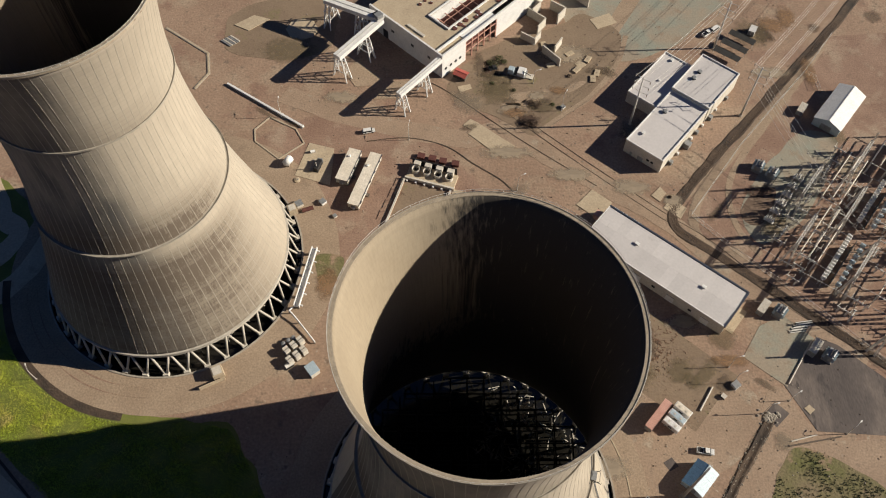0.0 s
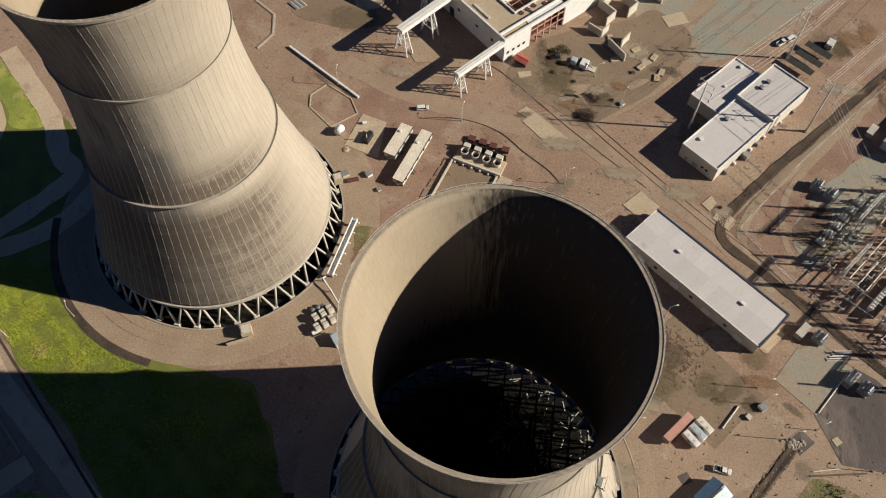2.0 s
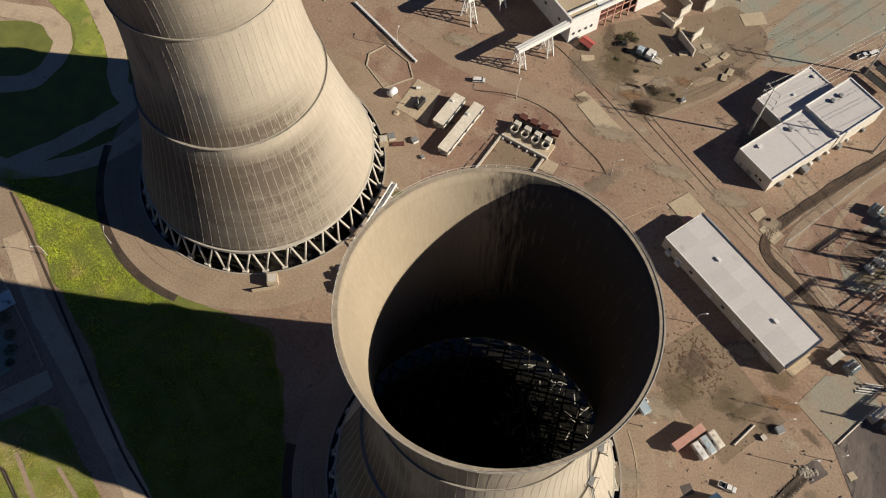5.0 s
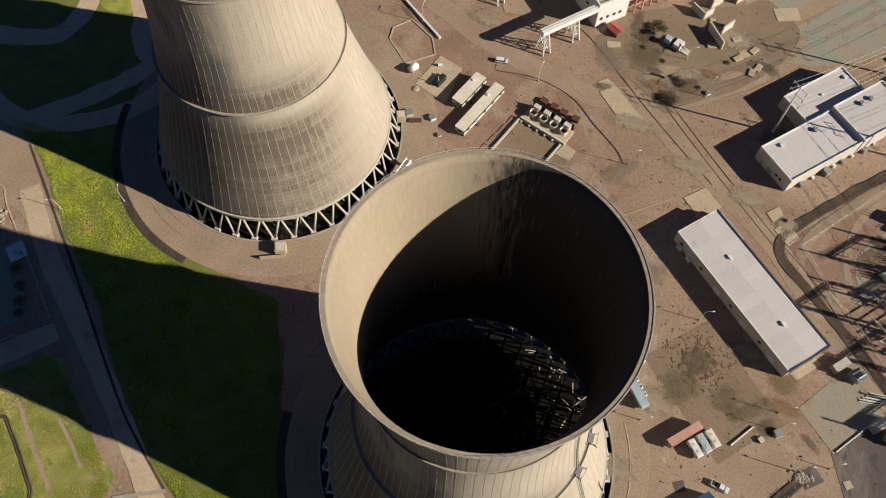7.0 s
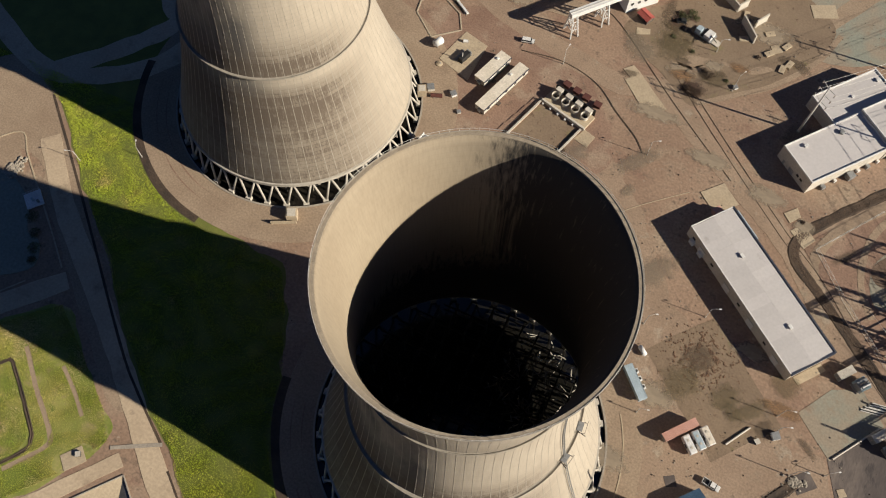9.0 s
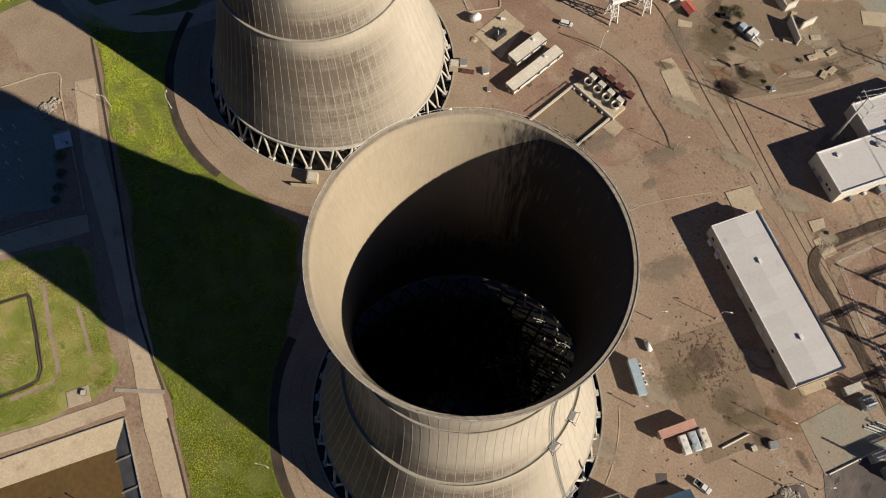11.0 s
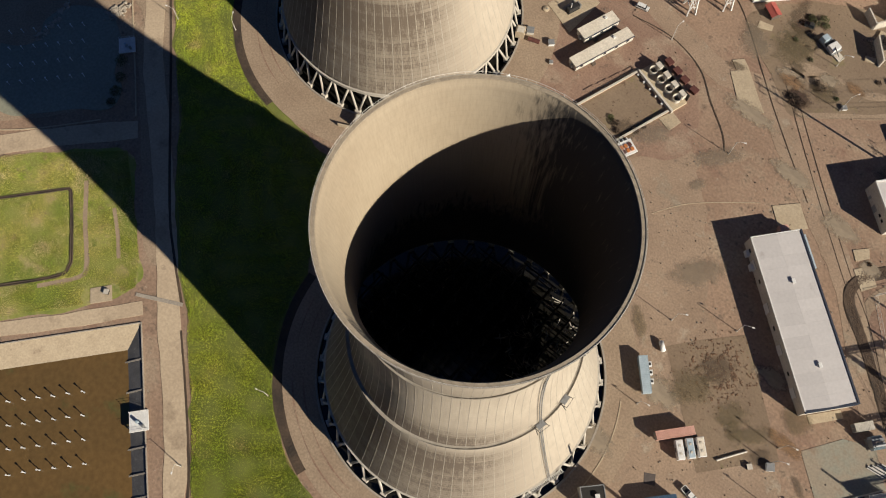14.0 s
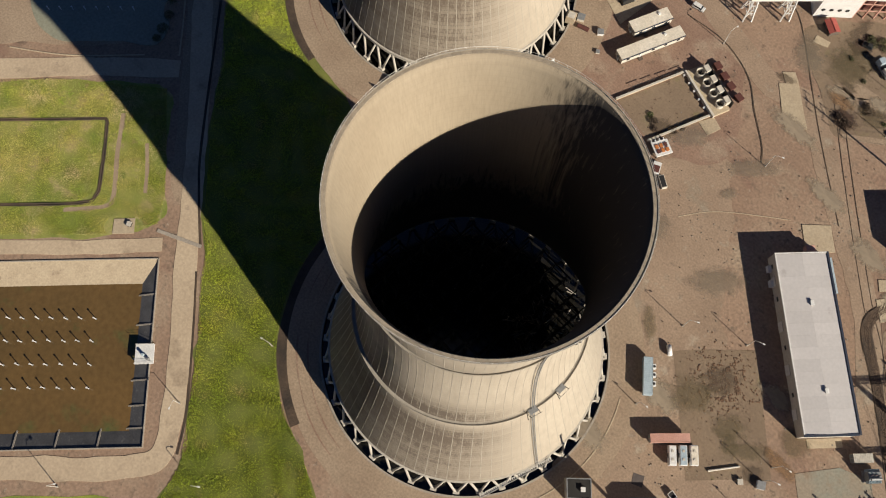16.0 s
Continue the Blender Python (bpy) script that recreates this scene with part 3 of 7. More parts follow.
    tagged(part("fill_slats", sl, M_COLUMN, t, "broken pale slats of the old fill"), kind="stuff")
    part("fill_frame", bm, M_FILL, t, "timber posts and beams inside the tower's foot, coloured dark for shade")
    return t


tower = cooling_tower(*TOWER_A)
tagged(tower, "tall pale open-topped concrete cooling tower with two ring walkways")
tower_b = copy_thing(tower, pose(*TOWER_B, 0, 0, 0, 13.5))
tower_b["label"] = "tall pale concrete cooling tower with dark streaks beside the yard trailers"


# ---- ground surfaces ----
def ring_sheet(name, c, r0, r1, z, material, label, category, a0=0, a1=360):
    bm = B()
    n = 140
    rows = []
    for i in range(n + 1):
        a = radians(a0 + (a1 - a0) * i / n)
        k = 0.6 * noise.noise(Vector((math.cos(a) * 3, math.sin(a) * 3, c[0])))
        rows.append([bm.verts.new((c[0] + r * math.cos(a), c[1] + r * math.sin(a), zz)) for r, zz in ((r0, z), (r1 + k, z), (r1 + k, z - 0.3))])
    for a, b in zip(rows, rows[1:]):
        for i in range(2):
            bm.faces.new((a[i], a[i + 1], b[i + 1], b[i]))
    return tagged(part(name, bm, material), label, category, kind="structure")


FIELD = [(-240, 40), (-215, 62), (-185, 48), (-158, 22), (-135, 3), (-112, -20), (-97, -33), (-80, -44), (-72, -52), (-58, -63), (-40, -80), (-30, -90),
         (-22, -110), (10, -130), (60, -120), (40, -90), (14, -70), (-4, -61.5), (-16, -58), (-28, -52.5), (-38.5, -44), (-44, -34), (-52, -20), (-62, -4), (-69, 10),
         (-78, 24), (-94, 27.5), (-110, 28.5), (-130, 34), (-143, 41), (-152, 54), (-160, 75), (-165, 110), (-200, 130), (-260, 110)]
sheet("grass_field", FIELD, 0.06, M_THATCH, "bright green grass field beside the cooling towers", "grass", rag=2.2)
sheet("field_north", [(-139, -18), (-122, -30), (-106, -42), (-99, -50), (-111, -71), (-130, -93), (-185, -158), (-280, -130), (-205, -86), (-163, -40)], 0.05, M_DRY,
      "patchy green and dry grass field with a low berm", "grass", rag=1.5)
sheet("field_south", [(-32, -108), (-60, -140), (-100, -190), (-40, -200), (60, -150), (20, -125), (-14, -112)], 0.05, M_GRASS, "green grass verge below the basin road", "grass", rag=1.5)
sheet("field_far", [(-236, 22), (-205, 26), (-193, 30), (-178, 14), (-160, -4), (-168, -24), (-186, -44), (-205, -60), (-260, -60), (-280, 0)], 0.05, M_TAN, "bare tan bank round the far settling basin", "bank", rag=1.5)
ring_sheet("tower_apron", TOWER_A, POND_R + 0.3, 57.5, 0.09, M_TAN, "tan gravel ring road round the cooling tower", "gravel road")
ring_sheet("tower_apron", TOWER_B, POND_R + 0.3, 60.0, 0.10, M_TAN, "tan gravel ring road round the cooling tower", "gravel road")
for c, z in ((TOWER_A, 0.1), (TOWER_B, 0.11)):
    ring_sheet("soil_bank", c, 57.0 if c is TOWER_A else 59.5, 60.0 if c is TOWER_A else 62.5, z + 0.02, M_DITCH, "dark bare soil edge of the ring road", "soil", 188, 262 if c is TOWER_B else 254)
ribbon("basin_road", [(-182, 35), (-160.5, 13.5), (-138, -4), (-118, -20), (-98.4, -36.4), (-78, -54), (-58, -70), (-40.8, -86.3), (-36, -94), (-39, -101), (-48, -113), (-65, -132), (-100, -175)],
       7.2, 0.13, M_ROAD, "pale dirt road along the settling basin", "road")
ribbon("basin_road", [(-92, -53), (-108, -73), (-126.5, -94.2), (-160, -134)], 5.0, 0.12, M_ROAD, "pale dirt road along the settling basin", "road")
ribbon("basin_road", [(-142.5, -10), (-163, -32), (-184.7, -58.4), (-230, -112)], 7.5, 0.12, M_ROAD, "pale dirt road along the settling basin", "road")
ribbon("basin_road", [(-240, 75), (-205, 60), (-180, 66), (-160, 85), (-152, 120)], 8.0, 0.12, M_ROAD, "pale dirt road round the cooling tower", "road")
ribbon("concrete_strip", [(-69.2 - 13.8 + 0.2, 24.5 - 68.2), (-97.2, -51.4)], 1.3, 0.2, M_CONCRETE, "pale concrete strip across the road junction", "strip")
ribbon("loop_road", [(-260, 130), (-236, 131), (-222, 132), (-212, 126), (-207, 118), (-208, 105), (-215, 97), (-240, 90)], 8.5, 0.12, M_ROAD, "pale looping dirt road beyond the tower", "road")
ribbon("loop_road", [(-218, 158), (-200, 140), (-186, 125), (-176, 108), (-168, 99), (-182, 78), (-198, 61)], 8.0, 0.13, M_ROAD, "pale dirt road beyond the tower", "road")
sheet("far_verge", [(-230.3, 144.4), (-222.9, 154.0), (-204, 139), (-190, 124.9), (-188.4, 119.8), (-201.4, 119.5), (-207, 129.4)], 0.07, M_GRASS, "green grass verge beyond the tower", "grass", rag=1.0)
# yard surfaces
FOUND = [(2.3, 148.4), (4.0, 150.2), (0.2, 153.0), (3.4, 156.2), (6.6, 154.2), (17.6, 145.0), (21.4, 142.0), (19.2, 139.6), (15.7, 137.1), (13.7, 138.0)]
sheet("yard_pavement", [(28, 95), (52, 65), (84, 45), (98, 36), (92, 20), (70, 0), (48, -10), (47, 10), (40, 28), (25, 45), (5, 58), (-5, 90), (10, 112)], 0.04, M_PAVED,
      "worn tan pavement of the plant yard", "pavement", rag=4.0)
sheet("rough_lot", [(44.8, 49.4), (53, 59), (62.2, 69.4), (72, 61), (92.6, 43.3), (84, 33.5), (75.5, 23.7), (60, 36.5)], 0.07, M_LOT, "muddy lot with weeds and stains", "dirt lot", rounded=False, rag=0.8)
sheet("red_yard", [(-92, 138), (-60, 158), (-20, 152), (0, 132), (10, 112), (-5, 98), (-30, 96), (-48, 90), (-55, 104), (-66, 114), (-80, 128)], 0.05, M_RED_DIRT,
      "reddish dirt yard round the site trailers", "dirt yard", rag=1.5)
sheet("switchyard_ground", [(88, 108), (102, 93.5), (119, 77), (135.5, 60), (175, 20), (260, 40), (260, 190), (166, 204), (147, 181), (128, 159)], 0.06, M_RED_DIRT,
      "reddish gravel ground of the switchyard", "gravel", rag=0.6)
sheet("switchyard_slab", [(115.8, 127), (107, 112), (107.6, 102), (112.3, 96), (127.4, 105), (138, 118), (147, 134), (152, 146), (140, 150), (126, 138)], 0.10, M_GREEN_PAD,
      "greenish grey worn slab in the switchyard", "slab", rag=0.8)
sheet("switchyard_patch", [(106, 108), (111.5, 118), (122, 121), (114, 105)], 0.13, M_STAIN, "red-brown soil patch in the worn slab", "soil", rag=0.8)
ribbon("switchyard_lane", [(150, 185), (130, 160), (112, 137), (105.4, 126), (102.9, 115), (104.3, 102), (110.5, 91)], 2.4, 0.12, M_TAN, "curved gravel lane in the switchyard", "lane")
sheet("asphalt_lot", [(108.2, 39.5), (115.7, 23.3), (138.4, 22), (190, 5), (200, 30), (143.5, 42), (130, 54.5), (123, 57.7)], 0.08, M_ASPHALT, "dark asphalt lot with swept tyre marks", "asphalt", rounded=False, rag=0.4)
sheet("green_slab", [(96, 50), (109, 39), (122, 57), (113, 66), (104, 62)], 0.09, M_GREEN_PAD, "greenish stained concrete slab beside the long building", "slab", rounded=False, rag=0.3)
sheet("tan_verge", [(100, 34), (108, 38), (117, 21), (142, 20), (170, 0), (120, -30), (70, -40), (84, 0)], 0.045, M_PAVED, "pale sandy ground by the drainage ditch", "ground", rag=1.0)
sheet("scrub_patch", [(104.7, 15.6), (98.8, 7.3), (94, -4), (96, -30), (150, -30), (135, 2), (123.7, 11.4), (112, 17)], 0.09, M_SCRUB, "green and brown scrub mound", "scrub", rag=1.6)
for pts in ([(-50.5, 182.7), (-44.8, 188.4), (-33.5, 178), (-36.7, 174.4), (-45.3, 173.9)], [(-37, 167), (-29.4, 176.8), (-19, 177.4), (-26.3, 167.6)]):
    sheet("turbine_apron", pts, 0.14, M_TAN, "pale sandy slab before the turbine building", "concrete", rounded=False, rag=0.8)
sheet("far_paved_lot", [(45, 225), (62, 190), (90, 196), (110, 215), (150, 260), (120, 330), (60, 300)], 0.05, M_GREEN_PAD, "grey green worn paved lot", "pavement", rag=1.0)
sheet("mud_lot", [(-6, 173), (8.7, 160.9), (27.3, 148.6), (34, 151.5), (44.8, 161.8), (54.4, 170), (67.2, 188.3), (71, 204), (56.5, 217), (41, 210), (19, 201), (2, 187)], 0.068, M_LOT, "churned muddy lot with scattered debris", "dirt lot", rag=1.6)
ribbon("lot_edge", [(31, 149.5), (44.8, 160.8), (54.4, 169), (67.2, 187), (73, 204)], 2.2, 0.075, M_TAN, "pale worn strip along the muddy lot", "dirt strip")
for x, y, rx, ry, rz in ((24.5, 168, 6, 2.6, 30), (29, 165.5, 4, 2.2, 0), (21.5, 163.4, 4, 1.8, 20), (48.7, 174.3, 4.5, 1.8, 40), (36, 172, 3, 1.6, 0)):
    sheet("pale_clay", [(x + rx * math.cos(a * 0.7) * math.cos(radians(rz)) - ry * math.sin(a * 0.7) * math.sin(radians(rz)), y + rx * math.cos(a * 0.7) * math.sin(radians(rz)) + ry * math.sin(a * 0.7) * math.cos(radians(rz))) for a in range(9)],
          0.085, M_TAN, "pale dry clay patch in the mud", "clay", rag=2.4)
for pts, lab in ((FOUND, "old bare concrete foundation slab"),
                 ([(43.6, 113.6), (50.3, 120.8), (57.5, 114.5), (50.8, 107.3)], "pale concrete pad at the long building's end"),
                 ([(-66.4, 127.6), (-61.9, 143.7), (-51.7, 140.8), (-52.1, 122.7)], "tan equipment pad beside the trailers"),
                 ([(-5.9, 115.4), (-3.6, 120.9), (1.1, 119.3), (-0.2, 113.8)], "small tan concrete pad"),
                 ([(112.9, 31.3), (114.9, 32.6), (116.4, 30.8), (114.4, 29.1)], "small white concrete slab on the asphalt"),
                 ([(58, 214), (67, 218), (70, 212), (61, 208)], "flat pale concrete slab in the dirt"),
                 ([(-110, -60), (-105.5, -54.5), (-101.5, -58), (-106, -63.5)], "concrete pad round a valve box"),
                 ([(-1.7, 174.1), (3.6, 175.4), (4.3, 172.9), (-0.7, 170.7)], "white concrete slab beside the turbine building"),
                 ([(48.9, 187.3), (51.8, 189.8), (54, 186.5), (51, 184)], "cracked pale slab in the dirt"),
                 ([(77, 112), (80.5, 117), (86, 112), (83, 107)], "broken white concrete patch by the fence"),
                 ([(73, 118), (77, 122), (79, 119), (76, 115)], "small tan concrete patch")):
    sheet("concrete_pad", pts, 0.22, M_PAD, lab, "concrete pad", rounded=False, rag=0.15)
sheet("dark_patch", [(99.1, 29.3), (103.6, 33.6), (107.6, 29.6), (102.4, 24.8)], 0.10, M_ASPHALT, "dark patched square of asphalt", "asphalt patch", rounded=False)
sheet("dark_patch", [(63.2, 13.0), (66.2, 14.8), (68, 11.8), (65, 10.2)], 0.10, M_ASPHALT, "faded dark asphalt patch", "asphalt patch", rounded=False)
M_OIL = soft_stain("oil_soil", (0.115, 0.062, 0.038), 0.92)
M_DAMP = soft_stain("damp_stain", (0.195, 0.135, 0.085), 0.5)
M_DUST = soft_stain("pale_dust", (0.52, 0.41, 0.285), 0.75)
M_RUSTY = soft_stain("rusty_soil", (0.38, 0.215, 0.105), 0.7)
M_OLIVE = soft_stain("weedy_film", (0.225, 0.170, 0.085), 0.42)
M_GREYFILM = soft_stain("grey_film", (0.36, 0.285, 0.20), 0.45)
STAIN_COUNT = iter(range(1000))


def stain(x, y, rx, ry, rz, material, label):
    bm = B()
    bm.faces.new([bm.verts.new((1.5 * math.cos(a * math.pi / 12), 1.5 * math.sin(a * math.pi / 12), 0)) for a in range(24)])
    ob = part("ground_stain", bm, material)
    ob.matrix_basis = pose(x, y, 0.245 + 0.003 * next(STAIN_COUNT), 0, 0, rz) @ Matrix.Diagonal((rx, ry, 1, 1))
    tagged(ob, label, "stain", kind="structure")


for x, y, rx, ry in ((27.3, 155.2, 5.6, 4.3), (12.5, 183.3, 4.4, 7.3), (134, 204.7, 5, 6), (115.7, 119.8, 7, 3.5)):
    stain(x, y, rx, ry, 0, M_OIL, "oil-dark stain soaked into the dirt")
for x, y, rx, ry, rz in ((7.7, 186.6, 3, 9, 0), (63.9, 181.8, 3, 3.3, 0), (59, 183, 7, 3, 0), (157.5, 209, 3.5, 3.6, 0), (101.7, 40, 4.6, 1.5, -35), (20, 166, 4, 2.5, 0), (186, 216, 5, 5, 0),
                         (35, 166, 3.3, 2.5, 0), (3, 152, 4.6, 2.0, 20), (-82, 160, 6, 1.6, -35), (-70, 154, 4, 1.4, -35), (-12, 104, 6, 5, 40), (62, 54, 7, 6, 49), (88, 40, 4, 4, 49), (97, 110, 2, 7, -40)):
    stain(x, y, rx, ry, rz, M_DAMP, "brown damp stain on the bare dirt")
for x, y, rx, ry in ((20.6, 161, 7, 3.2), (31.6, 169, 4.7, 3), (66, 122, 9, 4.6), (42.5, 128, 11, 4), (52, 36, 9, 5), (45, 11, 9, 4.6), (77, 63.5, 8, 4), (81, 115.7, 4.4, 3.6), (132, 182, 9.7, 4), (45, 193, 14, 6.5),
                     (152.7, 131, 6.8, 5.6), (18, 139, 13, 4), (-40, 60, 7, 5), (-50, 168, 9, 4)):
    stain(x, y, rx, ry, 0, M_DUST, "pale drift of dry dust over the yard")
for x, y, rx, ry in ((139, 210.7, 7.6, 5.6), (146.4, 216, 5, 7.3), (22, 159.7, 6, 3), (41, 172, 4.8, 2.5), (149, 182, 3.4, 9.8), (91, 48.4, 7.8, 3), (8.6, 202, 3.5, 2.8), (-50, 79, 5, 8)):
    stain(x, y, rx, ry, 0, M_RUSTY, "rust-orange stained dirt")
for x, y, rx, ry, rz in ((15, 170.5, 9.5, 7.4, 0), (33.6, 163, 7, 4.3, 0), (-29, 223, 7.7, 5, 0), (129, 205, 10, 10, 0), (90, 57, 6, 5.5, 0), (82, 44, 7.7, 3.2, 40), (152.5, 148, 4.6, 6, 0),
                         (58.8, 43.8, 8.9, 7, 49), (34, 50, 2.5, 7.5, 48), (73.6, 44.8, 7, 5.2, 49), (77, 41, 3.5, 5.2, 49), (14.5, 176, 9, 9, 49), (-75, 195, 14, 9, 0), (118, 104, 8, 5, 30)):
    stain(x, y, rx, ry, rz, M_OLIVE, "olive film of low weeds on the dirt")
for x, y, rx, ry in ((20, 103, 4, 2.6), (-4.4, 109, 9, 6), (18.6, 116, 11.8, 4.3), (11.4, 76, 5.7, 6), (38.7, 77, 11.3, 5.8), (2, 165, 6, 10), (70, 150, 9, 7), (104, 20, 4, 4)):
    stain(x, y, rx, ry, 49, M_GREYFILM, "faded grey film on the worn yard")
# kerb lines and low walls of the old yard
ribbon("trench_line", [(-38.8, 144.6), (-22.3, 146.4), (-6.8, 142.2), (4.1, 133.5), (14.6, 125.7), (19.2, 120.4)], 0.45, 0.16, M_DITCH, "dark uneven trench edge across the yard", "trench", thick=0.3)
ribbon("trench_line", [(-19.6, 178), (-8.2, 173.1), (22.5, 146.4), (52.2, 122.6)], 0.3, 0.16, M_DITCH, "dark joint beside the yard road", "trench", thick=0.3)
# tyre tracks, rails and cracks
for pts in ([(20, 158), (48, 132), (75, 108), (90.7, 95.2), (117.5, 67.7), (145, 48)], [(22, 160), (50, 134), (77, 110), (93, 97), (119.5, 69.5), (147, 50)]):
    ribbon("wheel_track", pts, 0.22, 0.12, M_DITCH, "long dark wheel track worn into the dirt", "track", thick=0.2)
for r in (50.0, 53.5):
    for c in (TOWER_A, TOWER_B):
        ring_sheet("wheel_track", c, r, r + 0.35, 0.14, M_RED_DIRT, "faint wheel track on the ring road", "track", 195, 268)
ribbon("yard_line", [(14, 84), (22, 96), (40, 112)], 0.22, 0.12, M_PAD, "faded pale joint line on the yard", "line", thick=0.2)
ribbon("kerb_path", [(51.5 * math.cos(radians(a)), 51.5 * math.sin(radians(a))) for a in range(-34, 31, 4)], 0.35, 0.2, M_PAD, "narrow pale concrete path beside the tower pond", "path")


sheet("dirt_yard", [(-245, 85), (-203, 66), (-190, 50), (-157, 20), (-114, -22), (-99, -33), (-103, -41), (-122, -26), (-148, -4), (-170, 14), (-180, 25), (-215, 32), (-240, 50)], 0.055, M_TAN, "tan dirt beside the basin road", "dirt", rag=1.5)
ribbon("pale_road", [(16, 150), (30, 163), (47, 172), (58, 186), (66, 205), (80, 230)], 7.0, 0.06, M_TAN, "pale worn dirt road past the stepped building", "road")
ribbon("pale_road", [(-75, 170), (-48, 158), (-20, 150), (2, 146), (16, 150), (40, 133), (62, 118), (80, 104), (112, 70), (140, 50)], 9.0, 0.055, M_PAVED, "worn road across the plant yard", "road")
ribbon("pale_road", [(118, 70), (100, 86), (88, 100), (92, 118), (110, 140), (132, 165), (160, 200)], 4.0, 0.065, M_TAN, "pale strip along the outer ditch", "road")


def ditch(name, pts, half, rise, label, material=M_DITCH):
    """A ditch between two low earth banks, uneven along its way."""
    P = [Vector((*p, 0)) for p in smooth_line(pts, 8)]
    bm = B()
    rows = []
    for i, p in enumerate(P):
        d = (P[min(i + 1, len(P) - 1)] - P[max(i - 1, 0)]).normalized()
        s = Vector((-d.y, d.x, 0))
        row = []
        for k, (f, h) in enumerate(((-1.75, -0.15), (-1.05, 1.0), (-0.75, 0.9), (-0.25, 0.16), (0.25, 0.14), (0.75, 0.85), (1.0, 1.0), (1.6, -0.15))):
            q = p + s * (f * half * (1 + 0.35 * noise.noise(p * 0.11 + Vector((k * 0.3, 0, 2)))))
            row.append(bm.verts.new((q.x, q.y, h * rise * (1 + 0.6 * noise.noise(q * 0.35)) if h > 0.5 else h)))
        rows.append(row)
    for a, b in zip(rows, rows[1:]):
        for i in range(7):
            bm.faces.new((a[i], a[i + 1], b[i + 1], b[i]))
    tagged(part(name, bm, material), label, "ditch", kind="structure")


DITCH = [(250, 310), (205, 258), (168, 212), (143, 184), (123, 161), (102, 138), (86, 119), (80.5, 110.5), (81.5, 102), (92, 92.8), (105, 82), (124, 65.5), (146, 46.5), (190, 8)]
ditch("drainage_ditch", DITCH, 1.5, 0.22, "dark overgrown drainage ditch outside the fence")
ditch("drainage_ditch", [(101, 28), (92, 15.5), (82.5, 2), (70, -16), (50, -45)], 1.2, 0.35, "dark drainage ditch lined with pale stones")
ribbon("field_bank", [(-192, 51), (-158, 20), (-114, -21), (-99, -33), (-83, -44)], 0.9, 0.14, M_DITCH, "dark muddy bank along the field edge", "bank")
ribbon("field_bank", [(-77, -50), (-62, -62), (-42, -79), (-33, -89)], 0.7, 0.14, M_DITCH, "dark muddy bank along the field edge", "bank")


# ---- settling basin ----
def basin():
    t = thing("settling_basin", *BASIN, 0, math.degrees(math.atan2(BE.y, BE.x)), "wide settling basin with sloped liner banks and brown water", "basin")
    # local x runs along the east edge, local y is the outside, minus y goes west
    d, s = -2.2, 6.6
    W = -BASIN_W
    def quad(pts):
        bm = B()
        bm.faces.new([bm.verts.new(p) for p in pts])
        bmesh.ops.subdivide_edges(bm, edges=bm.edges, cuts=6, use_grid_fill=True)
        for v in bm.verts:
            v.co.z += 0.05 * noise.noise(v.co * 0.3)
        return bm
    part("north_bank", quad([(0, 0, 0.1), (0, W, 0.1), (s * 1.5, W, d), (s * 1.5, -s, d)]), M_PAD, t, "pale concrete sloped bank")
    part("east_bank", quad([(0, 0, 0.1), (s * 1.5, -s, d), (BASIN_L - s, -s, d), (BASIN_L, 0, 0.1)]), M_LINER, t, "dark liner bank")
    part("south_bank", quad([(BASIN_L, 0, 0.1), (BASIN_L - s, -s, d), (BASIN_L - s, W, d), (BASIN_L, W, 0.1)]), M_LINER, t, "dark liner bank")
    part("west_bank", quad([(0, W, 0.1), (BASIN_L, W, 0.1), (BASIN_L - s, W + s, d), (s, W + s, d)]), M_LINER, t)
    bm = B()
    bm.faces.new([bm.verts.new(p) for p in ((0, 0, -1.75), (0, W, -1.75), (BASIN_L, W, -1.75), (BASIN_L, 0, -1.75))])
    part("water", bm, M_MUDWATER, t, "still muddy brown water")
    bm = B()
    for a, b in (((0, 0), (BASIN_L, 0)), ((BASIN_L, 0), (BASIN_L, W)), ((0, 0), (0, W))):
        beam(bm, (*a, 0.18), (*b, 0.18), 0.35, 0.4)
    part("kerb", bm, M_CONCRETE, t)
    for x in (12, 22, 33, 40, 48, 55):
        bm = B()
        beam(bm, (x, 0.1, 0.2), (x, -s, d + 0.25), 0.5, 0.16)
        part("liner_strap", bm, M_CONCRETE, t)
    for y in (-14, -27, -40, -60, -80):
        bm = B()
        beam(bm, (BASIN_L, y, 0.2), (BASIN_L - s, y, d + 0.25), 0.5, 0.16)
        part("liner_strap", bm, M_CONCRETE, t)


basin()


def aerator():
    t = thing("spray_nozzle", 0, 0, -1.75, 0, "pale upright spray nozzle standing in the brown water", "nozzle", "spray nozzles in the basin")
    part("riser", tube(B(), (0, 0, -0.4), (0, 0, 1.9), 0.13, 0.13, 8), M_WHITE, t)
    part("nozzle_head", tube(B(), (0, 0, 1.9), (0, 0, 2.3), 0.16, 0.32, 8), M_WHITE, t)
    part("float_collar", tube(B(), (0, 0, -0.05), (0, 0, 0.2), 0.3, 0.3, 10), M_GREY, t)
    return t


noz = aerator()
spots = []
for row in range(4):
    for k in range(14):
        a = Vector((-86.0, -84.2)) + Vector((5.85, -4.78)) * row + Vector((-3.05, -3.5)) * k
        spots.append((a.x, a.y))
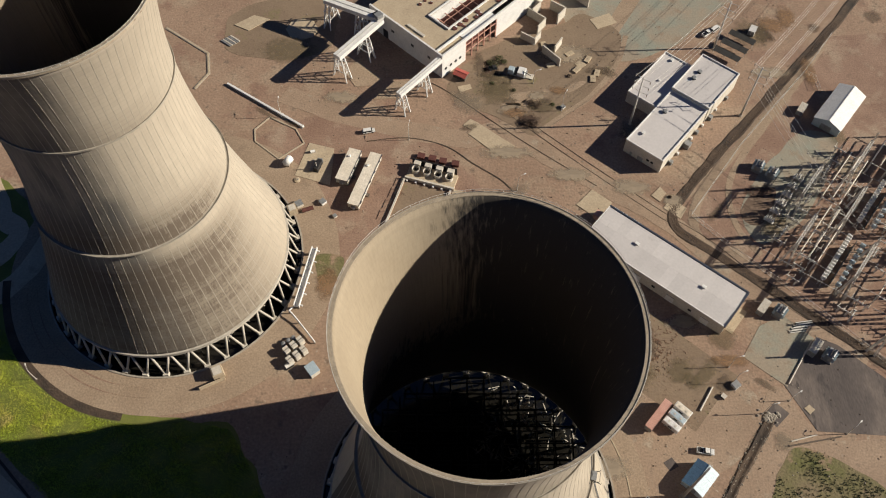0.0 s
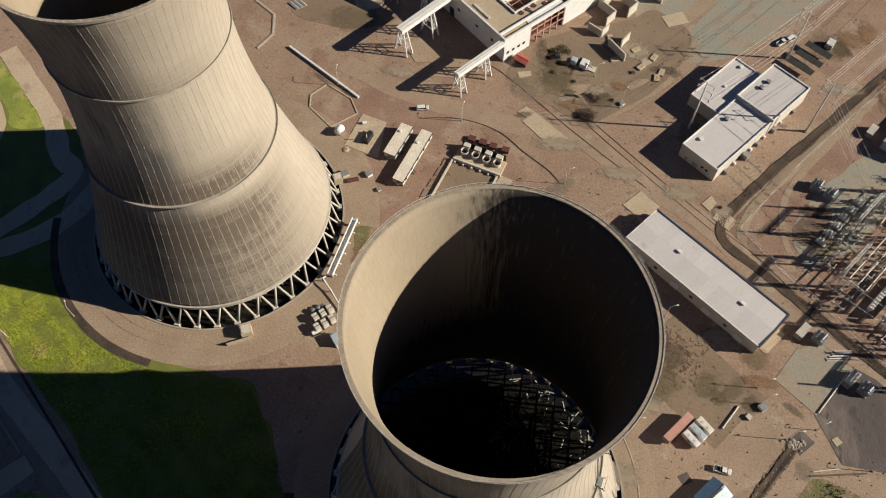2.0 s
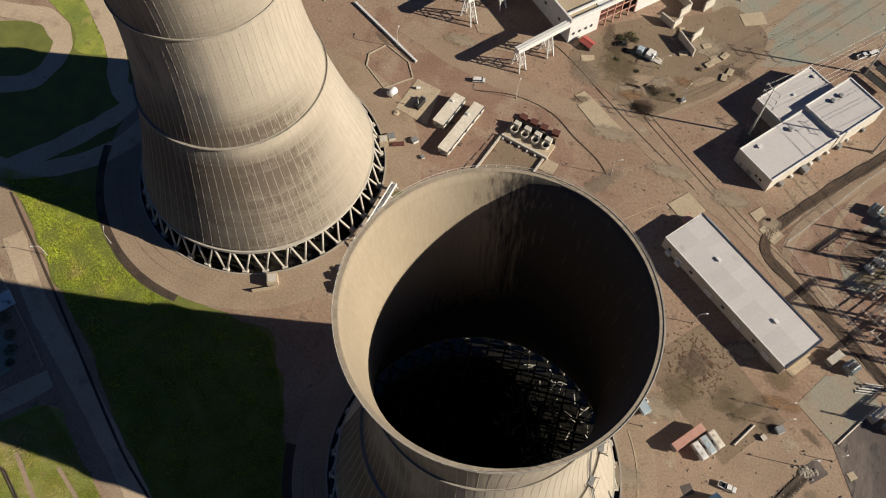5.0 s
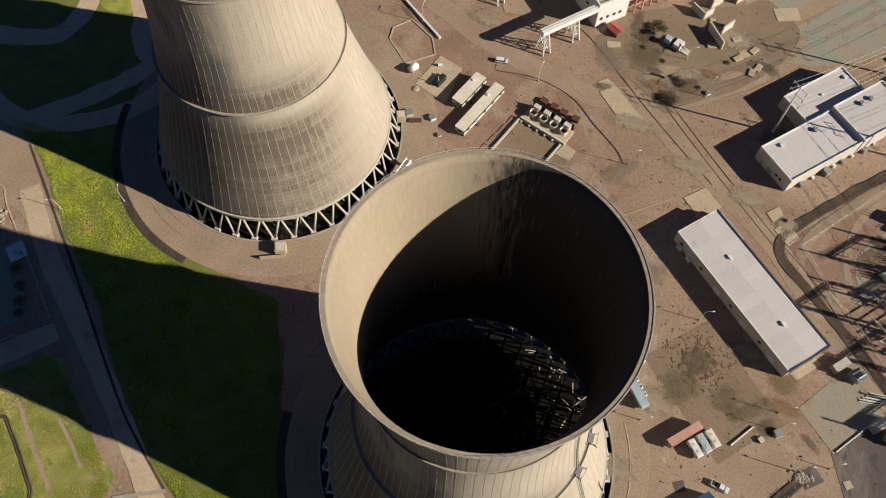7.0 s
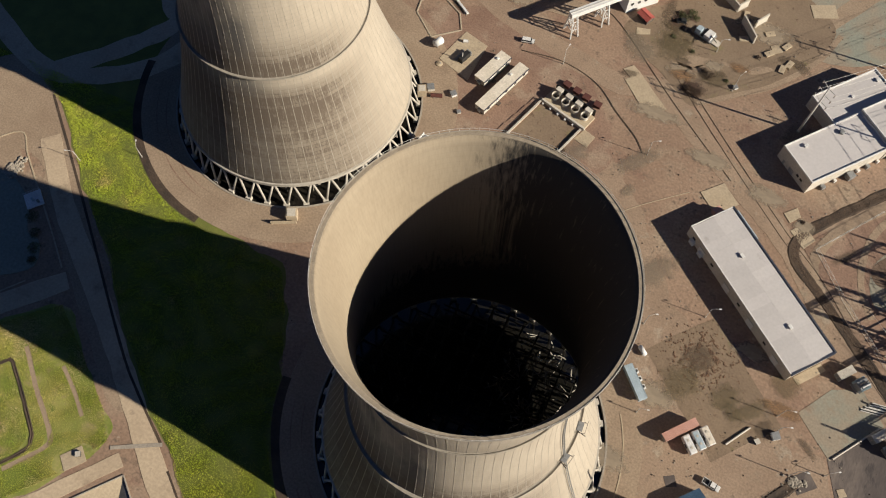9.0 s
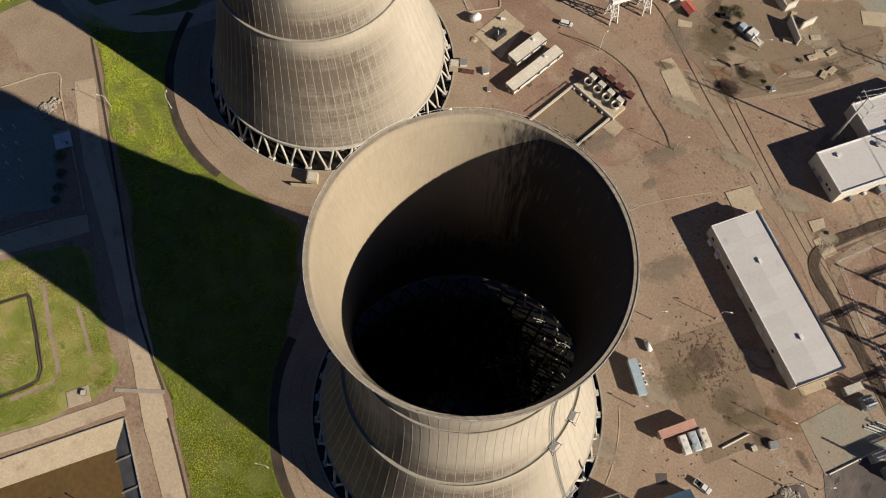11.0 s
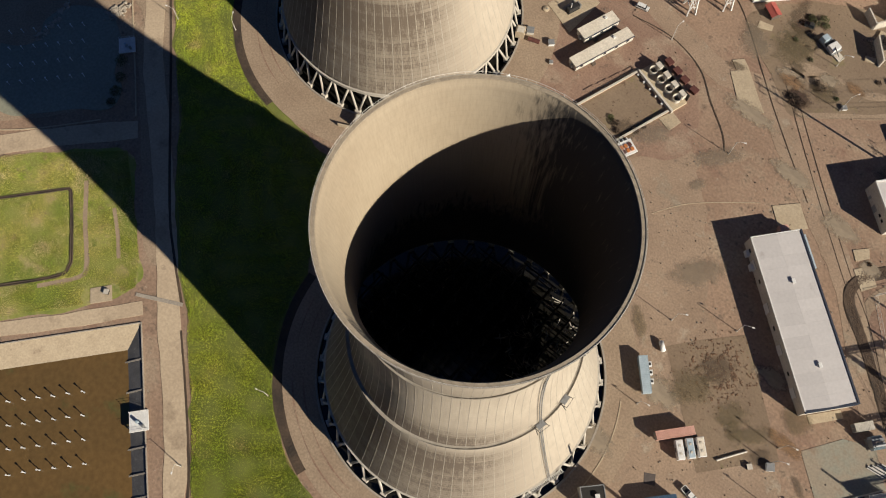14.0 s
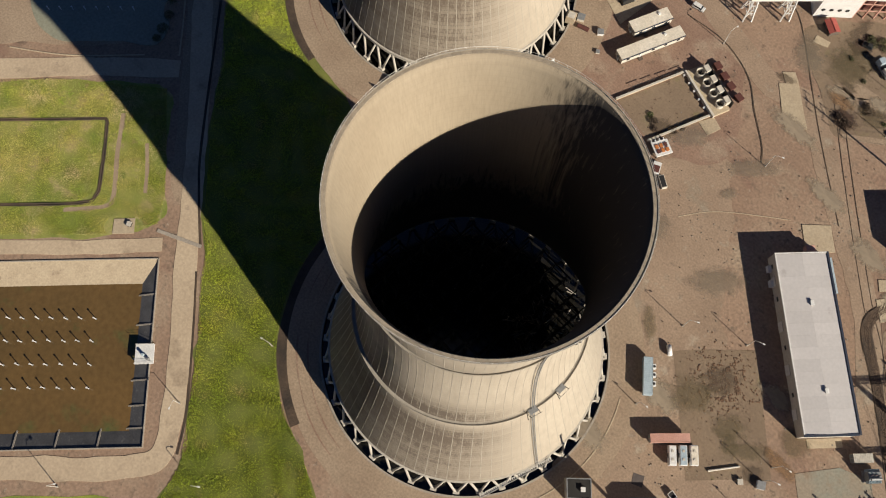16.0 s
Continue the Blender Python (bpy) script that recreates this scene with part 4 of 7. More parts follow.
for i, (x, y) in enumerate(spots):
    m = pose(x + random.uniform(-0.15, 0.15), y + random.uniform(-0.15, 0.15), -1.75, random.uniform(-3, 3), random.uniform(-3, 3), random.uniform(0, 360))
    if i == 0:
        noz.matrix_basis = m
    else:
        copy_thing(noz, m)


def pump_platform():
    t = thing("pump_platform", -64.9, -78.2, 0, math.degrees(math.atan2(BE.y, BE.x)), "white concrete pump platform at the basin's edge", "platform")
    part("deck", box(B(), -3.2, 3.2, -3.4, 2.6, 0.35, 0.75, 0.05), M_WHITE, t)
    for x in (-2.8, 2.8):
        for y in (-3.0, 2.2):
            part("leg", box(B(), x - 0.2, x + 0.2, y - 0.2, y + 0.2, -3.0, 0.4), M_CONCRETE, t)
    for x in (-3.1, 3.1):
        bm = B()
        for y in (-3.3, -1.3, 0.7, 2.5):
            tube(bm, (x, y, 0.7), (x, y, 1.8), 0.04, n=5)
        for z in (1.3, 1.8):
            tube(bm, (x, -3.3, z), (x, 2.5, z), 0.04, n=5)
        part("railing", bm, M_STEEL, t)
    part("pump_motor", tube(B(), (0.4, -0.6, 0.7), (0.4, -0.6, 2.3), 0.55, 0.45, 12), M_PALE_BLUE, t, "pale blue pump motor")
    part("control_box", box(B(), 1.5, 2.2, 0.6, 1.4, 0.75, 2.2, 0.04), M_GREY, t)


pump_platform()
# far pond, mostly in the towers' shade
sheet("far_pond", [(-156.5, -10.5), (-160, -2), (-166.1, -0.5), (-172.6, 9.5), (-180, 13.5), (-187, 16.1), (-194, 13.5), (-201, 8.0), (-203, -2), (-198.7, -9.5), (-202, -16), (-215, -26), (-196, -37), (-183, -37), (-174, -29), (-166, -20)], 0.16, M_PONDWATER,
      "grey green water of a second settling basin", "pond", rag=0.6)
ribbon("pond_kerb", [(-217.5, 1.3), (-205, 18.6), (-193.3, 32.1), (-185, 25.2), (-170, 12.6), (-156.9, 1.7), (-147, -7)], 0.5, 0.22, M_PAD, "pale kerb round the second basin", "kerb")
ribbon("pond_kerb", [(-190, -51), (-173.1, -36.7), (-155.5, -16.1)], 0.4, 0.22, M_PAD, "pale kerb round the second basin", "kerb")


# ---- buildings ----
def frame_of(p, q):
    d = Vector(q) - Vector(p)
    return math.degrees(math.atan2(d.y, d.x)), d.length


def wall_window(parent, x, y, z, w, h, along="x", material=None):
    bm = B()
    if along == "x":
        box(bm, x - w / 2, x + w / 2, y - 0.06, y + 0.06, z, z + h)
    else:
        box(bm, x - 0.06, x + 0.06, y - w / 2, y + w / 2, z, z + h)
    return part("window", bm, material or M_GLASS, parent)


def roof_vent(parent, x, y, z, s=0.6):
    v = part("roof_vent", box(B(), x - s, x + s, y - s * 0.6, y + s * 0.6, z, z + s * 0.9, 0.05), M_WHITE, parent, "white roof vent")
    part("vent_cap", box(B(), x - s * 1.2, x + s * 1.2, y - s * 0.8, y + s * 0.8, z + s * 0.9, z + s * 1.05), M_WHITE, v)
    return v


def long_building():
    p, q = (89.3, 58.5), (44.1, 95.8)
    rz, L = frame_of(p, q)
    W, H = 17.4, 6.2
    t = thing("long_building", *p, 0, rz, "long low cream metal building with a flat grey roof", "building")
    # local x from south to north end, local y minus: towards the east side
    part("wall", box(B(), 0, L, -W, 0, -0.2, H - 0.35, 0.04), M_CREAM, t)
    n = 30
    for j, (y0, y1) in enumerate(((-W + 0.5, -W / 2), (-W / 2, -0.3))):
        for i in range(n // 2):
            a, b = 0.35 + (L - 0.7) * i / (n // 2), 0.35 + (L - 0.7) * (i + 1) / (n // 2)
            bm = B()
            z0 = H - 0.1
            vs = [bm.verts.new(c) for c in ((a + 0.006, y0 + 0.006, z0 + (0.0 if j == 0 else 0.22)), (b - 0.006, y0 + 0.006, z0 + (0.0 if j == 0 else 0.22)), (b - 0.006, y1 - 0.006, z0 + (0.22 if j == 0 else 0.0)), (a + 0.006, y1 - 0.006, z0 + (0.22 if j == 0 else 0.0)))]
            lo = [bm.verts.new(v.co - Vector((0, 0, 0.18))) for v in vs]
            bm.faces.new(vs)
            for k in range(4):
                bm.faces.new((vs[k], vs[(k + 1) % 4], lo[(k + 1) % 4], lo[k]))
            part("roof_panel", bm, M_ROOF, t)
    bm = B()
    box(bm, 0.01, L - 0.01, -W + 0.01, -0.01, H - 0.37, H - 0.2)
    part("roof_deck", bm, M_GREY, t)
    for nm, b in (("east_gutter", (-0.1, L + 0.1, -W - 0.25, -W + 0.42, H - 0.4, H + 0.15)), ("south_trim", (-0.25, 0.38, -W + 0.42, 0.1, H - 0.4, H + 0.17)),
                  ("north_trim", (L - 0.25, L + 0.1, -W + 0.42, 0.1, H - 0.4, H + 0.14)), ("west_trim", (0.38, L - 0.25, -0.28, 0.12, H - 0.4, H + 0.12))):
        part(nm, box(B(), *b, 0.03), M_BLUE_EDGE if nm in ("east_gutter", "south_trim") else M_WHITE, t, "dark blue roof edge" if nm in ("east_gutter", "south_trim") else "")
    roof_vent(t, 13.5, -9.0, H + 0.05, 0.7)
    roof_vent(t, 41.5, -9.2, H + 0.05, 0.7)
    for x in (7, 21, 35, 50):
        d = part("door", box(B(), x - 1.6, x + 1.6, -0.02, 0.1, 0, 3.4), M_WHITE, t, "white roll-up door")
        part("door_rail", box(B(), x - 1.75, x + 1.75, 0.05, 0.16, 3.4, 3.65), M_GREY, d)
    for x in (13, 28, 44, 55):
        wall_window(t, x, 0.0, 2.2, 1.4, 1.1)
    for i, x in enumerate((48.5, 53.5)):
        part("wall_unit", box(B(), x, x + 2.2, 0.1, 1.3, 0.3, 2.1, 0.08), M_WHITE, t, "white air-conditioning unit")
    # lean-to at the north-east corner
    part("lean_to", box(B(), 45.5, L - 1.0, -W - 2.6, -W - 0.26, -0.1, 3.0, 0.05), M_PALE_BLUE, t, "pale blue lean-to with a low roof")
    part("annex", box(B(), L + 1.2, L + 3.6, -W + 2.0, -W + 5.0, -0.1, 2.6, 0.06), M_SALMON, t, "salmon painted annex box")
    part("doorstep", box(B(), -3.2, -0.3, -14, -3, -0.1, 0.16), M_PAD, t, "concrete doorstep slab")


long_building()


def flat_block(t, x0, x1, y0, y1, h, trim=M_WHITE):
    part("wall", box(B(), x0, x1, y0, y1, -0.2, h, 0.03), M_CREAM, t)
    part("roof", box(B(), x0 + 0.4, x1 - 0.4, y0 + 0.4, y1 - 0.4, h - 0.1, h + 0.06), M_ROOF, t, "smooth light grey roof")
    for b in ((x0 - 0.05, x1 + 0.05, y0 - 0.05, y0 + 0.4), (x0 - 0.05, x1 + 0.05, y1 - 0.4, y1 + 0.05), (x0 - 0.05, x0 + 0.4, y0 + 0.4, y1 - 0.4), (x1 - 0.4, x1 + 0.05, y0 + 0.4, y1 - 0.4)):
        part("parapet", box(B(), *b, h - 0.15, h + 0.55, 0.03), trim, t)


def stepped_building():
    p, q = (64.5, 140.0), (86.3, 165.9)
    rz, L = frame_of(p, q)
    t = thing("stepped_building", *p, 0, rz, "cream stepped office building with three flat grey roofs", "building")
    W = 17.0
    flat_block(t, 0, L, -W, 0, 7.0)
    flat_block(t, L + 0.02, L + 24.4, -W - 0.3, 0.3, 8.2)
    flat_block(t, 22.5, 51.5, 0.35, 13.8, 6.0)
    for x, y, z in ((22, -4.2, 7), (44, -4, 8.2), (48.5, -4, 8.2)):
        v = part("roof_fan", tube(B(), (x, y, z), (x, y, z + 0.9), 0.85, 0.95, 14), M_DARK, t, "dark round roof fan")
        part("fan_hood", tube(B(), (x, y, z + 0.9), (x, y, z + 1.05), 1.05, 0.7, 14), M_GREY, v)
    roof_vent(t, 7, -3.5, 7.1, 0.7)
    roof_vent(t, 36, 7, 6.1, 0.5)
    roof_vent(t, 49, 9, 6.1, 0.7)
    for i, (x, s) in enumerate(((6, 1.1), (12, 0.7), (17, 1.9), (22, 0.8), (26, 1.0), (31, 0.7), (36, 1.3), (42, 0.6), (50, 0.9))):
        part("wall_unit", box(B(), x, x + s * 1.4, -W - 0.35 - s * 1.3, -W - 0.35, 0.05, 0.6 + s, 0.05), M_WHITE if i % 2 else M_GREY, t, "outdoor cooling unit")
    part("door", box(B(), -0.1, 0.03, -9, -6.6, 0, 2.4), M_GREY, t)
    part("door", box(B(), -0.1, 0.03, -4, -3, 0, 2.1), M_GREY, t)
    for y in (-13, -11):
        wall_window(t, -0.02, y, 2.5, 1.2, 1.0, "y")
    for x in (4, 9, 15, 20):
        wall_window(t, x, 0.02, 2.4, 1.6, 1.2)


stepped_building()


def turbine_building():
    p, q = (-8.2, 179.0), (21.9, 210.0)
    rz, L = frame_of(p, q)
    t = thing("turbine_building", *p, 0, rz, "large white concrete plant building with an open rusty red roof well", "building")
    H, W, D = 12.0, 44.0, 120.0
    well = (14.0, 70.0, 10.0, 21.0)
    part("front_wall", box(B(), 0, 0.8, 0, W, -0.2, H, 0.05), M_WHITE, t)
    part("side_wall", box(B(), 0.82, 14.4, 0, 0.8, -0.2, H, 0.05), M_WHITE, t)
    part("side_wall", box(B(), 34, D, 0, 0.8, -0.2, H, 0.05), M_WHITE, t)
    part("bay_back", box(B(), 14.4, 34, 4.0, 4.5, -0.2, H - 0.4), M_RUST, t, "rust red recessed loading bay")
    for x in (14.4, 18.3, 22.2, 26.1, 30, 33.6):
        part("bay_post", box(B(), x, x + 0.4, 0.1, 0.6, -0.2, H - 1.2), M_SALMON, t)
    for z in (4, 8):
        part("bay_rail", box(B(), 14.8, 33.6, 0.2, 0.5, z, z + 0.35), M_SALMON, t)
    part("bay_lintel", box(B(), 14.4, 34, 0.0, 4.0, H - 1.2, H - 0.02), M_WHITE, t)
    # roof round the well
    x0, x1, y0, y1 = well
    for b in ((0.8, x0, 0.8, W), (x0, x1, 4.5, y0), (x0, x1, y1, W), (x1, D, 0.8, W)):
        part("roof", box(B(), *b, H - 0.7, H - 0.25), M_PAD, t, "tan flat roof with dark stains")
    part("well_floor", box(B(), x0, x1, y0, y1, 5.0, 5.4), M_RUST, t, "rust red floor of the roof well")
    for b in ((x0 - 0.6, x0, y0 - 0.6, y1 + 0.6), (x1, x1 + 0.6, y0 - 0.6, y1 + 0.6), (x0, x1, y0 - 0.6, y0), (x0, x1, y1, y1 + 0.6)):
        part("well_kerb", box(B(), *b, 5.2, H + 0.5), M_WHITE, t)
    for i in range(1, 12):
        x = x0 + (x1 - x0) * i / 12
        part("well_beam", box(B(), x - 0.15, x + 0.15, y0, y1, 7.0, 7.4), M_SALMON, t)
    for y in (y0 + 3.7, y0 + 7.4):
        part("well_beam", box(B(), x0, x1, y - 0.15, y + 0.15, 7.05, 7.35), M_SALMON, t)
    for b in ((-0.1, D, -0.15, 0.7), (-0.1, 0.7, 0.7, W), (0.7, D, 3.6, 4.3)):
        part("parapet", box(B(), *b, H - 0.3, H + 0.9, 0.04), M_WHITE, t)
    part("roof_hatch", box(B(), 3, 4.2, 14, 24, H - 0.3, H + 0.3, 0.05), M_CREAM, t)
    # round hatches either side of the well
    rnd = random.Random(5)
    for i in range(16):
        for y in (6.2, 8.2, 23.8, 26.2, 29):
            if rnd.random() < 0.62:
                x = 12.5 + i * 3.6 + rnd.uniform(-0.7, 0.7)
                r = rnd.uniform(0.65, 1.25)
                h = part("roof_opening", tube(B(), (x, y, H - 0.26), (x, y, H + 0.1), r, r * 0.95, 14), M_RUST, t, "rusty round roof opening")
                part("opening_cap", tube(B(), (x + r * 0.9, y + 0.3, H - 0.25), (x + r * 0.9, y + 0.3, H + 0.2), r * 0.4, r * 0.35, 10), M_WHITE, h)
    # openings in the walls
    for x in (2.2, 5.2, 8.2, 11.0):
        part("porthole", tube(B(), (x, -0.08, 4.2), (x, 0.1, 4.2), 0.75, 0.75, 16), M_DARK, t, "dark round wall opening")
    for y, z in ((7, 6), (17, 6), (29, 6)):
        part("louvre", box(B(), -0.1, 0.05, y, y + 1.6, z, z + 1.3), M_DARK, t)
    part("big_door", box(B(), -0.12, 0.05, 33, 36, 0, 4.5), M_DARK, t)


turbine_building()


# ---- site trailers, sheds and parked things ----
def site_trailer(x, y, rz, L, W, H, label, roofmat=None, wallmat=None):
    """Origin at the south end's corner; x along the length, y to the left."""
    t = thing("site_trailer", x, y, 0, rz, label, "trailer", "site trailers")
    part("body", box(B(), 0, L, 0, W, 0.55, H - 0.12, 0.06), wallmat or M_CREAM, t)
    bm = B()
    box(bm, -0.15, L + 0.15, -0.12, W * 0.5, H - 0.14, H - 0.02)
    box(bm, -0.15, L + 0.15, W * 0.5 + 0.002, W + 0.12, H - 0.14, H + 0.0)
    part("roof", bm, roofmat or M_TRAILER_ROOF, t, "cream flat metal roof")
    part("roof_edge", box(B(), -0.2, L + 0.2, -0.3, -0.13, H - 0.3, H + 0.06), M_BLUE_EDGE, t, "dark roof gutter")
    part("skirt", box(B(), 0.1, L - 0.1, 0.1, W - 0.1, -0.05, 0.55), M_WOOD, t)
    n = max(2, int(L / 5))
    for i in range(n):
        xx = L * (i + 0.5) / n
        wall_window(t, xx, -0.02, 1.5, 1.2, 0.9)
        wall_window(t, xx, W + 0.02, 1.5, 1.2, 0.9)
    d = part("door", box(B(), L * 0.3 - 0.5, L * 0.3 + 0.5, -0.08, 0.02, 0.6, 2.6), M_WHITE, t)
    part("handle", box(B(), L * 0.3 + 0.3, L * 0.3 + 0.42, -0.16, -0.08, 1.5, 1.6), M_DARK, d)
    st = part("steps", box(B(), L * 0.3 - 0.8, L * 0.3 + 0.8, -1.4, -0.1, 0, 0.35), M_WOOD, t)
    part("tread", box(B(), L * 0.3 - 0.8, L * 0.3 + 0.8, -0.8, -0.1, 0.35, 0.58), M_WOOD, st)
    part("roof_unit", box(B(), L * 0.72, L * 0.72 + 1.0, W * 0.62, W * 0.62 + 0.8, H, H + 0.5, 0.05), M_WHITE, t, "white roof air unit")
    part("end_unit", box(B(), -0.75, -0.02, W * 0.35, W * 0.65, 0.9, 2.3, 0.05), M_GREY, t)
    return t


site_trailer(-40.2, 110.9, 72.2, 25.6, 4.4, 3.4, "long cream site trailer with a dark roof edge")
site_trailer(-45.1, 122.4, 72.2, 15.4, 4.9, 3.5, "shorter cream site trailer beside the equipment pad")


def container(name, x, y, rz, L, W, H, material, label, category, wheels=True):
    t = thing(name, x, y, 0, rz, label, category)
    z0 = 1.1 if wheels else 0.05
    bm = B()
    box(bm, 0, L, 0, W, z0, H, 0.04)
    part("body", bm, material, t)
    k = int(L / 0.6)
    for i in range(k):
        xx = 0.3 + (L - 0.6) * (i + 0.5) / k
        part("roof_rib", box(B(), xx - 0.06, xx + 0.06, 0.08, W - 0.08, H, H + 0.05), material, t)
    for yy in (0.0, W):
        part("top_rail", box(B(), 0, L, yy - 0.06, yy + 0.06, H - 0.12, H + 0.06), material, t)
    for yy in (W * 0.25, W * 0.75):
        part("door", box(B(), -0.08, 0.01, yy - W * 0.22, yy + W * 0.22, z0 + 0.1, H - 0.15), M_GREY, t)
    if wheels:
        part("chassis", box(B(), 0.2, L - 0.2, W * 0.3, W * 0.7, 0.7, 1.1), M_DARK, t)
        for xx in (1.2, 2.5):
            for yy in (0.05, W - 0.35):
                w = part("wheel", tube(B(), (xx, yy, 0.5), (xx, yy + 0.3, 0.5), 0.5, 0.5, 14), M_BLACK, t)
                part("rim", tube(B(), (xx, yy - 0.02, 0.5), (xx, yy + 0.32, 0.5), 0.26, 0.26, 10), M_GREY, w)
        for yy in (0.5, W - 0.5):
            part("landing_leg", tube(B(), (L - 2.5, yy, 0), (L - 2.5, yy, 1.1), 0.09, n=6), M_GREY, t)
    return t


container("semi_trailer", 60.0, 22.6, 49.3, 12.2, 2.6, 3.7, M_SALMON, "faded salmon pink semi trailer parked on dirt", "trailer")
container("box_trailer", 40.0, 40.2, -46.5, 12.0, 2.8, 3.3, M_PALE_BLUE, "pale blue office trailer with side units", "trailer")
for i, (a, h) in enumerate(((2.5, 1.5), (5.2, 1.6), (8.0, 1.4))):
    u = thing("cooling_unit", 40.0 + a * math.cos(radians(-46.5)) + 3.1 * math.sin(radians(46.5)), 40.2 + a * math.sin(radians(-46.5)) + 3.1 * math.cos(radians(46.5)), 0, -46.5,
              "white outdoor cooling unit beside the pale trailer", "cooling unit", "units beside the trailer")
    part("case", box(B(), -0.8, 0.8, 0, 1.2, 0.1, h, 0.05), M_WHITE, u)
    part("fan_grille", tube(B(), (0, 0.6, h), (0, 0.6, h + 0.08), 0.45, 0.45, 12), M_DARK, u)
    part("skid", box(B(), -0.9, 0.9, 0.1, 1.1, 0, 0.12), M_DARK, u)


def camper(x, y, rz, L, W, H, material, label):
    t = thing("camper", x, y, 0, rz, label, "camper", "parked campers")
    part("body", box(B(), 0, L, 0, W, 0.7, H, 0.22), M_WHITE, t)
    part("roof_skin", box(B(), 0.25, L - 0.25, 0.2, W - 0.2, H - 0.02, H + 0.05, 0.02), material, t)
    for xx in (L * 0.3, L * 0.7):
        part("roof_hatch", box(B(), xx - 0.35, xx + 0.35, W / 2 - 0.35, W / 2 + 0.35, H + 0.03, H + 0.2, 0.04), M_CREAM, t)
    part("chassis", box(B(), 0.3, L - 0.3, 0.4, W - 0.4, 0.45, 0.72), M_DARK, t)
    for xx in (L * 0.25, L * 0.75):
        for yy in (0.0, W - 0.28):
            w = part("wheel", tube(B(), (xx, yy, 0.38), (xx, yy + 0.28, 0.38), 0.38, 0.38, 12), M_BLACK, t)
            part("rim", tube(B(), (xx, yy - 0.02, 0.38), (xx, yy + 0.3, 0.38), 0.2, 0.2, 8), M_GREY, w)
    wall_window(t, L * 0.5, -0.02, 1.5, 1.4, 0.8)
    wall_window(t, L - 0.02, W / 2, 1.5, 1.4, 0.8, "y")
    part("rear_panel", box(B(), L - 0.6, L + 0.05, W * 0.3, W * 0.7, 0.8, 1.5, 0.05), M_SALMON, t)


camper(64.2, 26.4, -44.5, 6.1, 2.35, 2.9, M_WHITE, "white camper with rusty patches parked beside the trailer")
camper(66.4, 29.0, -44.5, 6.2, 2.3, 2.8, M_PALE_BLUE, "camper with a pale blue roof between two others")
camper(68.6, 31.4, -44.5, 6.1, 2.4, 2.9, M_TRAILER_ROOF, "white camper with a cream roof beside the others")


def car(name, x, y, rz, L, W, H, bed, material, label):
    """bed: a pickup's open bed at the back."""
    t = thing(name, x, y, 0, rz, label, "pickup" if bed else "car")
    bm = B()
    box(bm, -L / 2, L / 2, -W / 2, W / 2, 0.45, 1.0 if not bed else 1.05, 0.14)
    part("body", bm, material, t)
    c0, c1 = (-0.2, 1.35) if bed else (-L / 2 + 0.35, 1.1)
    bm = B()
    vs = [bm.verts.new(p) for p in ((c0 - (0.3 if bed else 0.15), -W / 2 + 0.08, 1.0), (c1 + 0.5, -W / 2 + 0.08, 1.0), (c1 + 0.5, W / 2 - 0.08, 1.0), (c0 - (0.3 if bed else 0.15), W / 2 - 0.08, 1.0),
                                    (c0, -W / 2 + 0.22, H - 0.06), (c1 - 0.15, -W / 2 + 0.22, H - 0.06), (c1 - 0.15, W / 2 - 0.22, H - 0.06), (c0, W / 2 - 0.22, H - 0.06))]
    for f in ((0, 1, 5, 4), (1, 2, 6, 5), (2, 3, 7, 6), (3, 0, 4, 7), (4, 5, 6, 7)):
        bm.faces.new([vs[i] for i in f])
    part("cabin_glass", bm, M_GLASS, t, "dark tinted windows")
    part("roof", box(B(), c0 - 0.02, c1 - 0.1, -W / 2 + 0.18, W / 2 - 0.18, H - 0.08, H, 0.03), material, t)
    if bed:
        part("bed_floor", box(B(), -L / 2 + 0.18, -0.75, -W / 2 + 0.2, W / 2 - 0.2, 1.0, 1.07), M_DARK, t, "dark open load bed")
        part("tailgate", box(B(), -L / 2, -L / 2 + 0.12, -W / 2 + 0.1, W / 2 - 0.1, 0.9, 1.35, 0.03), material, t)
        for s in (-1, 1):
            part("bed_side", box(B(), -L / 2 + 0.1, -0.6, s * (W / 2 - 0.1) - 0.08, s * (W / 2 - 0.1) + 0.08, 0.95, 1.36, 0.03), material, t)
    part("bonnet", box(B(), c1 + 0.35, L / 2 - 0.1, -W / 2 + 0.12, W / 2 - 0.12, 0.98, 1.1, 0.05), material, t)
    for s in (-1, 1):
        part("headlight", box(B(), L / 2 - 0.1, L / 2 + 0.02, s * (W / 2 - 0.3) - 0.18, s * (W / 2 - 0.3) + 0.18, 0.75, 0.95, 0.03), M_GLASS, t)
        part("tail_light", box(B(), -L / 2 - 0.02, -L / 2 + 0.1, s * (W / 2 - 0.2) - 0.1, s * (W / 2 - 0.2) + 0.1, 0.8, 1.05), M_RED, t)
        part("mirror", box(B(), c1 + 0.2, c1 + 0.35, s * (W / 2 + 0.12) - 0.12, s * (W / 2 + 0.12) + 0.12, 1.05, 1.25), M_DARK, t)
        for xx in (-L * 0.31, L * 0.31):
            w = part("wheel", tube(B(), (xx, s * (W / 2 - 0.12) - 0.13, 0.38), (xx, s * (W / 2 - 0.12) + 0.13, 0.38), 0.38, 0.38, 14), M_BLACK, t)
            part("rim", tube(B(), (xx, s * (W / 2 - 0.12) - 0.14, 0.38), (xx, s * (W / 2 - 0.12) + 0.14, 0.38), 0.22, 0.22, 10), M_GREY, w)
